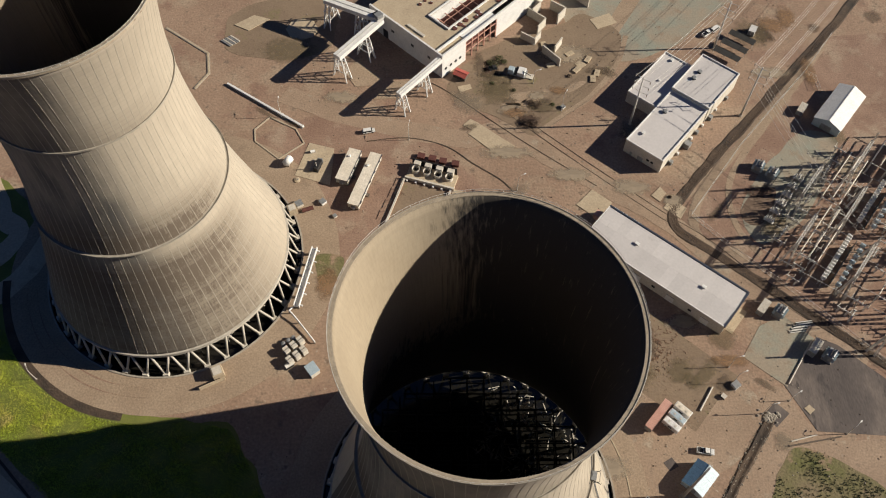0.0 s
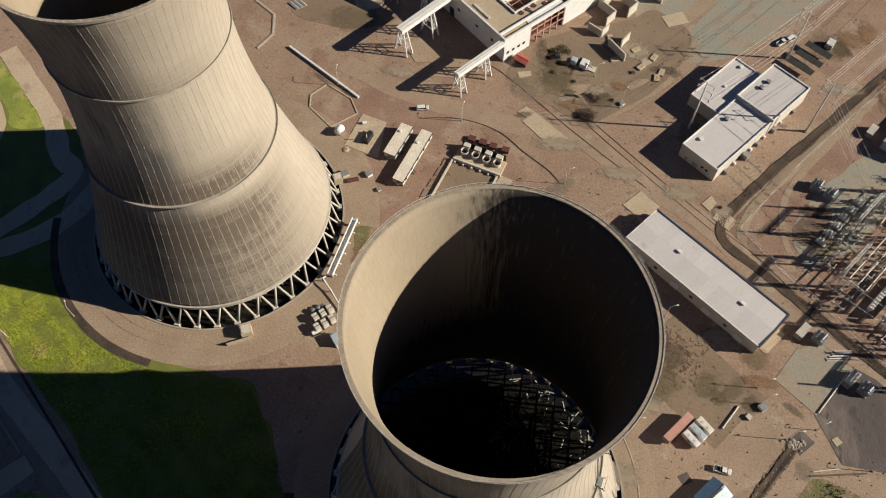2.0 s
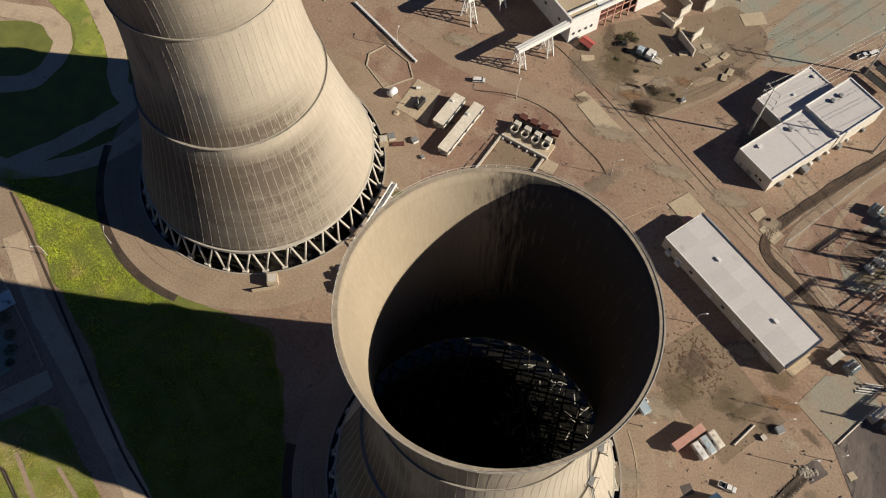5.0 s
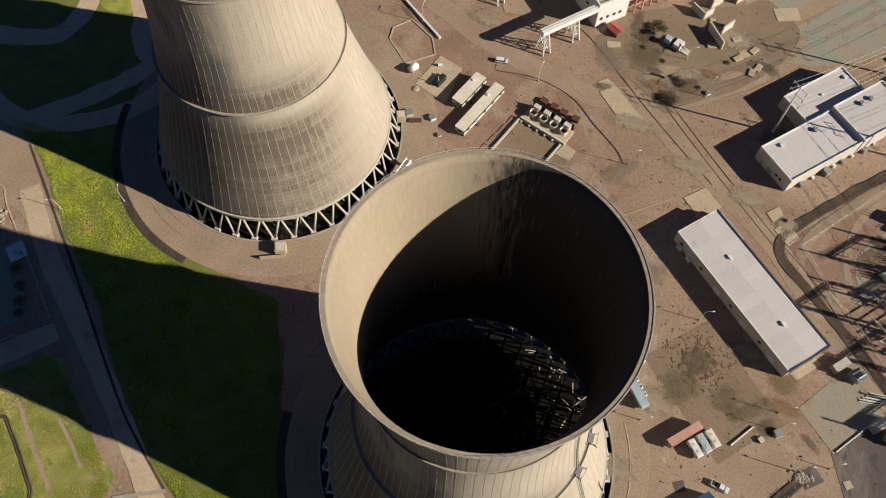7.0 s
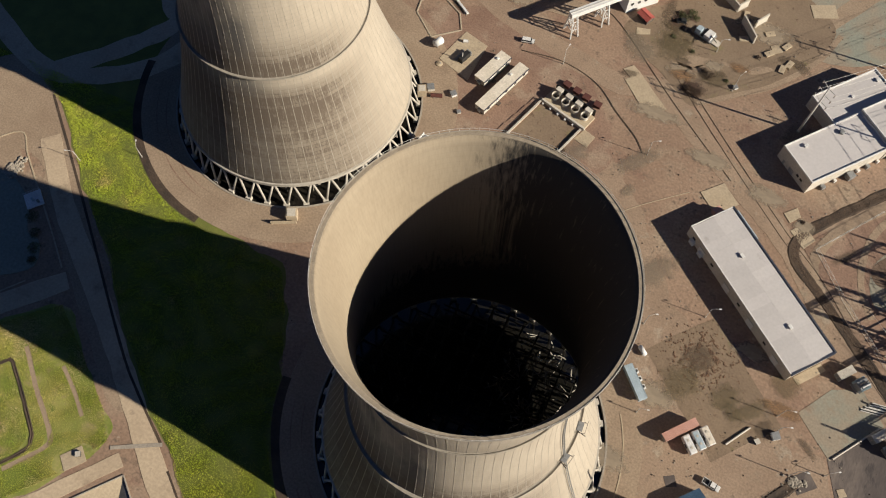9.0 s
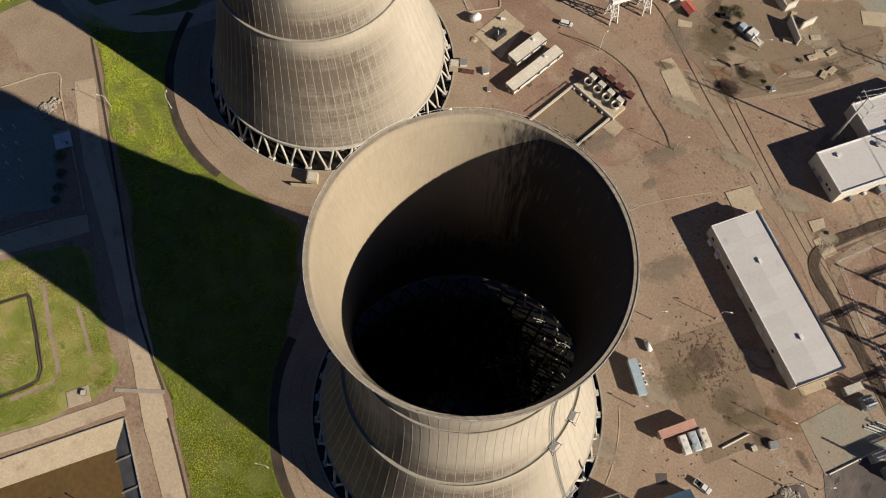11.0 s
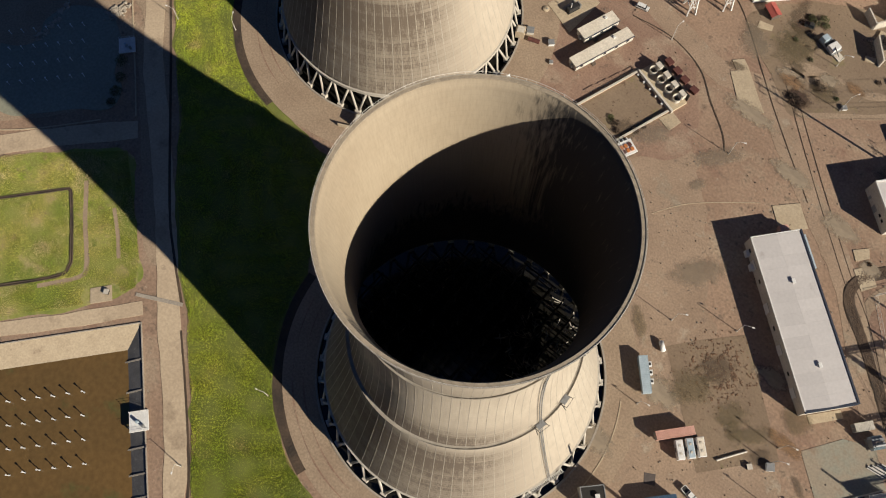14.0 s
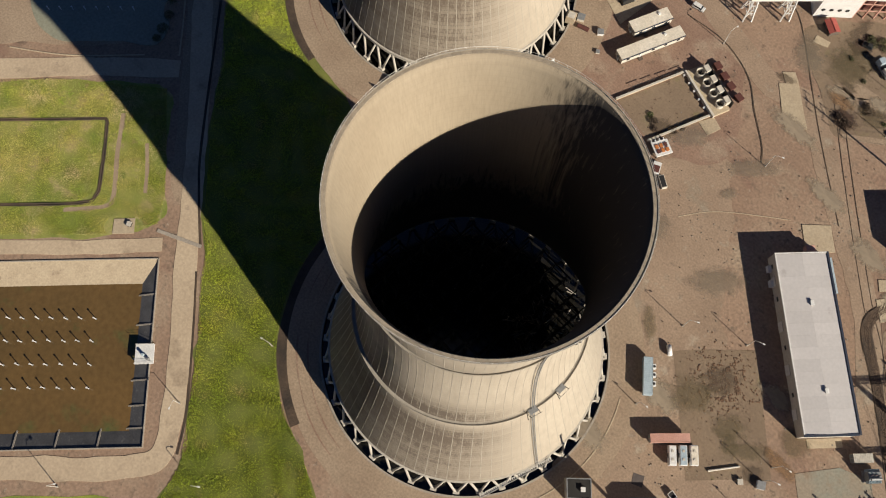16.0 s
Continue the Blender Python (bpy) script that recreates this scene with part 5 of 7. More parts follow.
    for z, m in ((0.5, M_DARK),):
        part("bumper", box(B(), L / 2 - 0.05, L / 2 + 0.1, -W / 2 + 0.1, W / 2 - 0.1, z, z + 0.22, 0.04), m, t)
    return t


car("pickup_truck", 77.2, 16.6, -9, 5.7, 2.0, 1.85, True, M_WHITE, "white pickup truck with an empty dark bed")
car("patrol_car", -38.2, 149.5, 12, 5.1, 2.0, 1.75, False, M_WHITE, "white utility car with dark windows on the yard road")
car("utility_van", 113.0, 207.5, 42, 5.4, 2.0, 2.1, False, M_WHITE, "white van parked beside the power pole")
car("utility_pickup", 109.0, 205.0, 40, 5.6, 2.0, 1.85, True, M_WHITE, "white pickup parked near the switching shed")


def gable_shed(name, x, y, rz, L, W, He, Hr, roof_a, roof_b, wall, label, category):
    """Origin at the middle of the floor; the ridge runs along x."""
    t = thing(name, x, y, 0, rz, label, category)
    bm = B()
    vs = []
    for xx in (-L / 2, L / 2):
        vs.append([bm.verts.new(p) for p in ((xx, -W / 2, -0.1), (xx, W / 2, -0.1), (xx, W / 2, He), (xx, 0, Hr - 0.1), (xx, -W / 2, He))])
    for i in range(5):
        j = (i + 1) % 5
        bm.faces.new((vs[0][i], vs[0][j], vs[1][j], vs[1][i]))
    bm.faces.new(vs[0][::-1])
    bm.faces.new(vs[1])
    part("wall", bm, wall, t)
    n = max(3, int(L / 1.2))
    for s, m in ((1, roof_a), (-1, roof_b)):
        for i in range(n):
            a, b = -L / 2 - 0.25 + (L + 0.5) * i / n, -L / 2 - 0.25 + (L + 0.5) * (i + 1) / n - 0.03
            bm = B()
            o = 0.35
            k = (Hr - He) / (W / 2)
            q = [(a, 0.0, Hr), (b, 0.0, Hr), (b, s * (W / 2 + o), He - k * o), (a, s * (W / 2 + o), He - k * o)]
            up = [bm.verts.new((p[0], p[1], p[2] + 0.1)) for p in q]
            dn = [bm.verts.new(p) for p in q]
            bm.faces.new(up)
            bm.faces.new(dn[::-1])
            for c in range(4):
                bm.faces.new((up[c], up[(c + 1) % 4], dn[(c + 1) % 4], dn[c]))
            part("roof_sheet", bm, m, t)
    part("ridge_cap", box(B(), -L / 2 - 0.25, L / 2 + 0.25, -0.18, 0.18, Hr + 0.06, Hr + 0.16), roof_b, t)
    part("door", box(B(), -L / 2 - 0.08, -L / 2 + 0.02, -W * 0.2, W * 0.2, 0, min(He, 3.2)), M_GREY, t)
    wall_window(t, L * 0.2, -W / 2 - 0.02, He * 0.45, 1.2, 0.8)
    return t


gable_shed("blue_shed", 73.4, 7.3, 48, 9.2, 7.2, 3.3, 4.6, M_BLUE, M_PALE_BLUE, M_PALE_BLUE, "blue metal gable shed with a ribbed roof", "shed")
gable_shed("warehouse", 155.3, 159.5, 50.6, 23.5, 11.2, 4.2, 6.4, M_WHITE, M_WHITE, M_PALE_BLUE, "white metal gable warehouse inside the switchyard fence", "warehouse")
gable_shed("red_shed", -0.2, 179.7, -30, 5.6, 3.6, 2.2, 2.9, M_RED, M_RED, M_WOOD, "small shed with a red roof", "shed")
container("storage_box", 140.2, 157.6, 55, 5.6, 2.6, 2.6, M_CREAM, "cream storage container beside the warehouse", "container", False)
container("storage_box", 129.2, 203.2, 60, 4.2, 2.8, 2.8, M_WHITE, "white storage box at the yard's far end", "container", False)
container("equipment_container", 119.9, 49.6, 50, 6.2, 2.7, 3.2, M_CREAM, "cream equipment box standing on the asphalt lot", "container", False)
container("switch_house", 105.3, 65.4, 50, 6.0, 2.6, 2.8, M_CREAM, "cream switchgear house beside the long building", "container", False)


# ---- yard equipment ----
def tank(name, x, y, r, h, material, label, lying=False, rz=0.0):
    t = thing(name, x, y, 0, rz, label, "tank", "yard tanks")
    if lying:
        part("shell", tube(B(), (-h / 2, 0, r + 0.3), (h / 2, 0, r + 0.3), r, r, 18), material, t, "", True)
        for s in (-1, 1):
            part("dome", tube(B(), (s * h / 2, 0, r + 0.3), (s * (h / 2 + r * 0.35), 0, r + 0.3), r * 0.98, r * 0.5, 18), material, t)
            part("saddle", box(B(), s * h * 0.3 - 0.2, s * h * 0.3 + 0.2, -r * 0.8, r * 0.8, 0, r * 0.7), M_CONCRETE, t)
    else:
        part("shell", tube(B(), (0, 0, 0), (0, 0, h), r, r, 20), material, t)
        part("lid", tube(B(), (0, 0, h), (0, 0, h + r * 0.25), r * 1.0, r * 0.3, 20), material, t)
        part("hatch", tube(B(), (r * 0.3, 0, h + r * 0.1), (r * 0.3, 0, h + r * 0.35), r * 0.2, r * 0.2, 10), M_GREY, t)
    return t


tank("propane_tank", -69.4, 133.4, 1.5, 3.4, M_WHITE, "white horizontal tank on the dirt", True, 60)
tank("round_hatch", -65.2, 125.2, 1.3, 0.4, M_PAD, "low round concrete hatch")
tank("drum", 44.0, 48.4, 0.8, 3.2, M_WHITE, "white cylinder lying in the weeds", True, -40)
for i, (x, y) in enumerate(((-63.4, 54.4), (-61.8, 55.6), (-60.2, 56.6))):
    tank("drum", x, y, 0.8, 1.8, M_GREY, "grey steel drum beside the crates")


def crate_row():
    for i in range(3):
        for j in range(2):
            x, y = -61.9 + 2.2 * i - 0.5 * j * 2.0 + j * 2.4, 51.6 + 1.9 * i - 3.6 * j
            t = thing("tank_crate", x, y, 0, 42, "pale boxy tank crate with dark straps", "crate", "crates between the towers")
            part("case", box(B(), -1.0, 1.0, -1.35, 1.35, 0.25, 2.9, 0.15), M_CREAM, t)
            part("strap", box(B(), -1.04, 1.04, -0.1, 0.1, 0.3, 2.94), M_DARK, t)
            part("pallet", box(B(), -1.05, 1.05, -1.4, 1.4, 0.0, 0.25), M_WOOD, t)
    t = thing("pump_skid", -60.8, 46.6, 0, 35, "grey steel pump skid on the gravel", "pump")
    part("barrel", tube(B(), (-1.4, 0, 1.2), (1.4, 0, 1.2), 0.8, 0.8, 14), M_STEEL, t)
    part("base", box(B(), -1.5, 1.5, -0.9, 0.9, 0, 0.45), M_DARK, t)
    t = thing("tool_shed", -52.5, 44.6, 0, 38, "pale blue tool shed near the tower's foot", "shed")
    part("wall", box(B(), -1.7, 1.7, -2.0, 2.0, -0.05, 2.7, 0.04), M_CREAM, t)
    part("roof", box(B(), -1.9, 1.9, -2.2, 2.2, 2.7, 2.9, 0.05), M_PALE_BLUE, t)
    part("door", box(B(), -1.78, -1.69, -0.5, 0.5, 0, 2.1), M_GREY, t)


crate_row()


def fan_bank():
    d = Vector((-5.5, 125.0)) - Vector((-18.6, 129.0))
    rz = math.degrees(math.atan2(d.y, d.x))
    t = thing("fan_bank", -18.6, 129.0, 0, rz, "concrete cooling bank with four round fan stacks", "cooling unit")
    L = d.length
    part("plinth", box(B(), -3.0, L + 3.0, -3.6, 2.8, -0.5, 1.1, 0.08), M_PAD, t)
    part("front_beam", box(B(), -3.2, L + 3.2, -4.4, -3.62, -0.5, 1.6, 0.06), M_CREAM, t)
    for i in range(6):
        x = -2.0 + (L + 4.0) * i / 5
        part("bracket", box(B(), x - 0.3, x + 0.3, -5.4, -4.42, 0.3, 0.9), M_WHITE, t)
    for i in range(4):
        x = L * i / 3
        s = part("fan_stack", lathe(B(), [(1.55, 1.0), (1.45, 1.9), (1.6, 2.9), (1.42, 2.9), (1.3, 1.9), (1.38, 1.0)], 28, True), M_CREAM, t, "cream round fan stack")
        for f in s.data.vertices:
            f.co.x += x
        h = part("hub", tube(B(), (x, 0, 1.2), (x, 0, 1.9), 0.35, 0.3, 12), M_DARK, s)
        b = B()
        for k in range(6):
            a = k * math.pi / 3
            beam(b, (x, 0, 1.65), (x + 1.25 * math.cos(a), 1.25 * math.sin(a), 1.7), 0.28, 0.05)
        part("blades", b, M_DARK, s)
        part("case", box(B(), x - 1.5, x + 1.2, 1.6, 3.6, 1.1, 3.4, 0.06), M_CREAM, t, "upright motor housing")
    # dark wall added to stand for the shadow band behind the housings
    part("low_shadow_wall", box(B(), -2.6, L + 2.2, 3.62, 3.9, -0.2, 3.6, 0.04), M_DARK, t, "dark wall added for the shadow behind the fans")


fan_bank()
for i, (x, y) in enumerate(((-16.6, 136.6), (-12.1, 135.4), (-7.9, 134.1), (-2.9, 132.8))):
    t = thing("steel_crate", x, y, 0, -17 + 3 * i, "rusty red steel crate beside the fan bank", "crate", "red crates")
    part("case", box(B(), -1.4, 1.4, -1.2, 1.2, 0.1, 1.3, 0.05), M_RUST, t)
    part("lid", box(B(), -1.45, 1.45, -1.25, 1.25, 1.3, 1.4), M_RUST, t)
    part("runner", box(B(), -1.3, 1.3, -0.9, -0.7, 0, 0.12), M_DARK, t)


def pit():
    pts = [(-31.3, 99.5), (-22.8, 126.2), (-5.0, 119.7), (-12.5, 96.1)]
    sheet("pit_floor", [(-30.5, 99.8), (-22.6, 124.6), (-5.8, 119.2), (-13.0, 97.0)], 0.08, M_LOT, "muddy floor of a walled pit", "pit", rounded=False)
    for a, b in ((pts[0], pts[1]), (pts[2], pts[3])):
        rz, L = frame_of(a, b)
        t = thing("pit_wall", *a, 0, rz, "low pale concrete pit wall", "wall", "pit walls")
        part("wall", box(B(), 0, L, -0.3, 0.3, -0.3, 0.9, 0.05), M_PAD, t)
        part("coping", box(B(), 0, L, -0.4, 0.4, 0.9, 1.05, 0.03), M_CREAM, t)
    for k in range(4):
        t = thing("pipe_rack", -28.6 + 2.0 * k, 108.5 + 5.2 * k, 0, 72, "dark pipe rack along the pit", "rack", "pipe racks by the pit")
        for s in (-1, 1):
            part("post", tube(B(), (s * 1.6, 1.6, 0), (s * 1.6, 1.6, 1.5), 0.08, n=6), M_DARK, t)
        part("rail", tube(B(), (-2.2, 1.6, 1.4), (2.2, 1.6, 1.4), 0.1, n=6), M_DARK, t)


pit()


def orange_unit():
    t = thing("valve_skid", -7.2, 97.6, 0, 66, "white skid with orange panels beside the pit", "equipment")
    part("deck", box(B(), -3.0, 3.0, -2.8, 2.8, 1.2, 1.7, 0.05), M_WHITE, t)
    for x in (-2.7, 0, 2.7):
        for y in (-2.5, 2.5):
            part("leg", box(B(), x - 0.15, x + 0.15, y - 0.15, y + 0.15, 0, 1.2), M_DARK, t)
    for i in range(3):
        for j in range(2):
            part("panel", box(B(), -2.2 + 1.6 * i, -1.0 + 1.6 * i, -1.8 + 1.9 * j, -0.4 + 1.9 * j, 1.7, 2.0, 0.05), M_ORANGE if (i + j) % 3 else M_RUST, t, "orange cover panel")
    for i in range(4):
        part("fin", box(B(), -2.8 + 1.5 * i, -2.5 + 1.5 * i, 2.8, 3.6, 0.8, 1.9), M_WHITE, t)
    t = thing("debris_bin", -3.2, 91.0, 0, 30, "white bin with dark contents near the tower", "bin")
    part("bin", box(B(), -1.4, 1.4, -2.2, 2.2, 0, 1.5, 0.1), M_WHITE, t)
    part("load", box(B(), -1.1, 1.1, -1.8, 0.8, 1.4, 1.6, 0.05), M_RUST, t)
    t = thing("debris_bin", 1.8, 89.0, 0, 60, "dark grey open bin near the tower", "bin")
    part("bin", box(B(), -1.0, 1.0, -2.4, 2.4, 0, 1.3, 0.08), M_CREAM, t)
    part("load", box(B(), -0.8, 0.8, -2.1, 2.1, 1.28, 1.36), M_DARK, t)


orange_unit()


def pad_equipment():
    t = thing("generator_set", -57.5, 131.5, 0, 72, "dark piping and generator on the equipment pad", "generator")
    part("engine", box(B(), -2.4, 2.4, -1.0, 1.0, 0.3, 2.3, 0.15), M_DARK, t)
    part("radiator", box(B(), 2.5, 3.0, -1.1, 1.1, 0.3, 2.4, 0.04), M_GREY, t)
    part("exhaust", tube(B(), (-1.0, 0, 2.3), (-1.0, 0, 4.6), 0.18, 0.18, 8), M_STEEL, t)
    part("skid", box(B(), -2.7, 3.1, -1.1, 1.1, 0.0, 0.3), M_DARK, t)
    for k in range(3):
        part("pipe", tube(B(), (-3, 1.4 + 0.5 * k, 0.6), (3, 1.8 + 0.5 * k, 0.6), 0.12, n=8), M_GREY, t)
    t = thing("white_pump", -60.2, 139.0, 0, 20, "white pump set at the pad's corner", "pump")
    part("casing", tube(B(), (-0.9, 0, 0.8), (0.9, 0, 0.8), 0.6, 0.5, 12), M_WHITE, t)
    part("base", box(B(), -1.2, 1.2, -0.7, 0.7, 0, 0.3), M_CONCRETE, t)
    for x, y, s, m, lab in ((-54.3, 114.5, 1.1, M_WHITE, "white utility box on the red dirt"), (-49.2, 108.1, 0.7, M_CREAM, "small cream box on the red dirt"), (-63.3, 113.4, 1.3, M_CREAM, "cream box beside the tower's pond"),
                            (91.3, 39.4, 1.2, M_WHITE, "white control cabinet on the dirt"), (86.5, 35.4, 0.8, M_DARK, "dark utility box on bare dirt"), (-104.9, -57.2, 0.8, M_DARK, "dark valve opening with a raised frame"),
                            (42.0, 162.5, 0.8, M_WHITE, "white box at the lamp pole's foot")):
        t = thing("utility_box", x, y, 0.1, random.uniform(30, 60), lab, "box")
        part("case", box(B(), -s, s, -s, s, 0, s * 1.1, 0.06), m, t)
        part("lid", box(B(), -s * 1.05, s * 1.05, -s * 1.05, s * 1.05, s * 1.1, s * 1.2), M_GREY if m is not M_DARK else M_CREAM, t)
    t = thing("gate_chamber", -84.6, 43.6, 0, -64, "square concrete gate chamber at the tower pond", "chamber")
    part("wall", box(B(), -1.9, 1.9, -1.9, 1.9, -0.3, 3.4, 0.06), M_PAD, t)
    part("cover", box(B(), -1.5, 1.5, -1.5, 1.5, 3.4, 3.55), M_CREAM, t)
    part("wing_wall", box(B(), 2.6, 2.9, -7.5, 1.6, -0.2, 2.0, 0.04), M_PAD, t)
    t = thing("gate_chamber", -65.5, 110.2, 0, 26, "cream gate chamber beside the tower columns", "chamber")
    part("wall", box(B(), -1.7, 1.7, -1.7, 1.7, -0.3, 3.2, 0.06), M_PAD, t)
    part("cover", box(B(), -1.3, 1.3, -1.3, 1.3, 3.2, 3.35), M_CREAM, t)
    t = thing("rust_tank", -59.8, 111.0, 0, 20, "rust red lying tank on the dirt", "tank")
    part("shell", tube(B(), (-2.2, 0, 0.9), (2.2, 0, 0.9), 0.85, 0.85, 14), M_RUST, t)
    part("saddle", box(B(), -1.2, 1.2, -0.7, 0.7, 0, 0.4), M_CONCRETE, t)


pad_equipment()


def flume():
    """The raised trough between the towers, with brackets and a bent pipe."""
    p, q = (-59.9, 68.0), (-55.3, 92.4)
    rz, L = frame_of(p, q)
    t = thing("raised_flume", *p, 0, rz, "white raised flume with side brackets between the towers", "flume")
    part("floor", box(B(), 0, L, -0.9, 0.9, 2.6, 2.85), M_WHITE, t)
    for s in (-1, 1):
        part("side", box(B(), 0, L, s * 0.95 - 0.12, s * 0.95 + 0.12, 2.6, 4.0, 0.03), M_WHITE, t)
    for i in range(6):
        x = 1.0 + (L - 2) * i / 5
        part("bracket", box(B(), x - 0.2, x + 0.2, -2.0, -1.08, 2.2, 2.9), M_WHITE, t)
        part("post", box(B(), x - 0.25, x + 0.25, -0.6, 0.6, -0.3, 2.6), M_CONCRETE, t)
    t = thing("bent_pipe", -60.8, 67.4, 0, 0, "white bent pipe on short stands", "pipe")
    path = [(0.3, 1.5, 2.4), (-1.6, -0.6, 2.4), (2.0, -4.5, 1.6), (8.2, -12.2, 1.0)]
    for a, b in zip(path, path[1:]):
        part("pipe", tube(B(), a, b, 0.28, n=10), M_WHITE, t)
    for a in path:
        part("stand", box(B(), a[0] - 0.2, a[0] + 0.2, a[1] - 0.2, a[1] + 0.2, -0.1, a[2]), M_CONCRETE, t)
    sheet("weedy_pit", [(-54.5, 91.0), (-44.8, 90.2), (-46.0, 81.8), (-51.4, 77.6), (-54.4, 84.2)], 0.12, M_SCRUB, "green weeds in a damp pit", "weeds", rag=0.6)
    sheet("pit_soil", [(-56, 92), (-44, 91), (-44, 76), (-56, 68), (-58, 76)], 0.09, M_RED_DIRT, "brown soil beside the flume", "soil", rounded=False)


flume()


def tower_fittings():
    # ladder cage and inspection platforms on the near tower
    t = thing("shaft_ladder", 0, 0, 0, -12.0, "long caged steel ladder up the tower shell", "ladder")
    for s in (-1, 1):
        bm = B()
        last = None
        for i in range(41):
            z = 1.0 + 127.5 * i / 40
            r = (shell_r(max(z, 9.0)) + 0.65)
            p = Vector((r, s * 0.35, z))
            if last:
                beam(bm, last, p, 0.14, 0.2)
            last = p
        part("stringer", bm, M_GREY, t)
    for i in range(200):
        z = 1.5 + 126 * i / 200
        r = shell_r(max(z, 9.0)) + 0.65
        part("rung", beam(B(), (r, -0.35, z), (r, 0.35, z), 0.06), M_GREY, t)
    for az, z in ((-12.5, 54.9), (4.0, 54.9)):
        r = shell_r(z)
        t = thing("inspection_platform", 0, 0, 0, az, "small steel inspection platform with a davit on the shell", "platform", "shell platforms")
        part("deck", box(B(), r + 0.2, r + 1.7, -1.2, 1.2, z, z + 0.2), M_GREY, t)
        for y in (-1.4, 1.4):
            bm = B()
            beam(bm, (r, y, z - 1.8), (r + 2.3, y, z), 0.14)
            part("bracket", bm, M_DARK, t)
        bm = B()
        for y in (-1.6, 0, 1.6):
            tube(bm, (r + 2.4, y, z + 0.2), (r + 2.4, y, z + 1.3), 0.05, n=5)
        tube(bm, (r + 2.4, -1.6, z + 1.3), (r + 2.4, 1.6, z + 1.3), 0.05, n=5)
        part("railing", bm, M_DARK, t)
        bm = B()
        beam(bm, (r + 0.6, -1.9, z), (r + 0.6, -1.9, z + 2.2), 0.16)
        beam(bm, (r + 0.6, -1.9, z + 2.2), (r + 2.6, -2.6, z + 2.6), 0.16)
        part("davit", bm, M_DARK, t)
    # gangway stairs at the foot of the shell
    t = thing("stair_gangway", 0, 0, 0, 0, "long sloping steel stair gangway at the tower's foot", "stairs")
    a, b = Vector((37.4, -27.2, 0.8)), Vector((43.4, -4.5, 9.6))
    d = (b - a)
    s = Vector((d.y, -d.x, 0)).normalized() * 0.5
    for k in (-1, 1):
        bm = B()
        beam(bm, a + s * k, b + s * k, 0.18, 0.35)
        part("stringer", bm, M_STEEL, t)
        bm = B()
        beam(bm, a + s * k + Vector((0, 0, 1.1)), b + s * k + Vector((0, 0, 1.1)), 0.07)
        part("handrail", bm, M_STEEL, t)
    for i in range(40):
        c = a.lerp(b, (i + 0.5) / 40)
        bm = B()
        beam(bm, c - s, c + s, 0.4, 0.06)
        part("tread", bm, M_STEEL, t)
    for f in (0.05, 0.35, 0.7, 0.95):
        c = a.lerp(b, f)
        bm = B()
        beam(bm, (c.x, c.y, -0.4), (c.x, c.y, c.z), 0.25)
        part("post", bm, M_STEEL, t)


tower_fittings()


def mast():
    t = thing("radio_mast", 67.8, 2.2, 0, 40, "tall grey steel mast beside the blue shed", "mast")
    part("pole", tube(B(), (0, 0, 0), (0, 0, 31), 0.55, 0.28, 12), M_GREY, t, "", True)
    part("base_plate", box(B(), -1, 1, -1, 1, -0.1, 0.4, 0.05), M_CONCRETE, t)
    for z in (29, 30.4):
        part("arm", tube(B(), (-0.9, 0, z), (0.9, 0, z), 0.08, n=6), M_GREY, t)
    part("antenna", tube(B(), (0.9, 0, 29), (0.9, 0, 31.2), 0.12, n=6), M_WHITE, t)
    for x, y, w, d, h, m, lab in ((55.2, -3.5, 7.5, 6.0, 4.4, M_CREAM, "pump house with a flat black roof and pale parapet"),):
        p = thing("pump_house", x, y, 0, 47, lab, "building")
        part("wall", box(B(), -w / 2, w / 2, -d / 2, d / 2, -0.1, h, 0.04), m, p)
        part("roof", box(B(), -w / 2 + 0.3, w / 2 - 0.3, -d / 2 + 0.3, d / 2 - 0.3, h, h + 0.1), M_PIT, p, "flat black roof")
        for b in ((-w / 2, w / 2, -d / 2, -d / 2 + 0.3), (-w / 2, w / 2, d / 2 - 0.3, d / 2), (-w / 2, -w / 2 + 0.3, -d / 2 + 0.3, d / 2 - 0.3), (w / 2 - 0.3, w / 2, -d / 2 + 0.3, d / 2 - 0.3)):
            part("parapet", box(B(), *b, h + 0.0, h + 0.25), M_GREY, p)
        part("roof_unit", box(B(), 0.4, 1.8, -1, 0.4, h + 0.1, h + 1.0, 0.05), M_WHITE, p)
        part("door", box(B(), -w / 2 - 0.08, -w / 2 + 0.02, -0.6, 0.6, 0, 2.1), M_GREY, p)


mast()


# ---- poles and wires ----
def lamp_pole(x, y, h, rz, label="grey street lamp on a slender bent pole"):
    t = thing("street_lamp", x, y, 0, rz, label, "street lamp", "yard lamps")
    part("pole", tube(B(), (0, 0, 0), (0, 0, h), 0.14, 0.08, 8), M_STEEL, t)
    bm = B()
    tube(bm, (0, 0, h - 0.1), (1.0, 0, h + 0.5), 0.07, n=6)
    tube(bm, (1.0, 0, h + 0.5), (2.4, 0, h + 0.6), 0.06, n=6)
    part("arm", bm, M_STEEL, t)
    part("lamp_head", box(B(), 2.2, 3.0, -0.2, 0.2, h + 0.48, h + 0.68, 0.05), M_WHITE, t)
    part("footing", tube(B(), (0, 0, -0.2), (0, 0, 0.3), 0.35, 0.35, 10), M_CONCRETE, t)


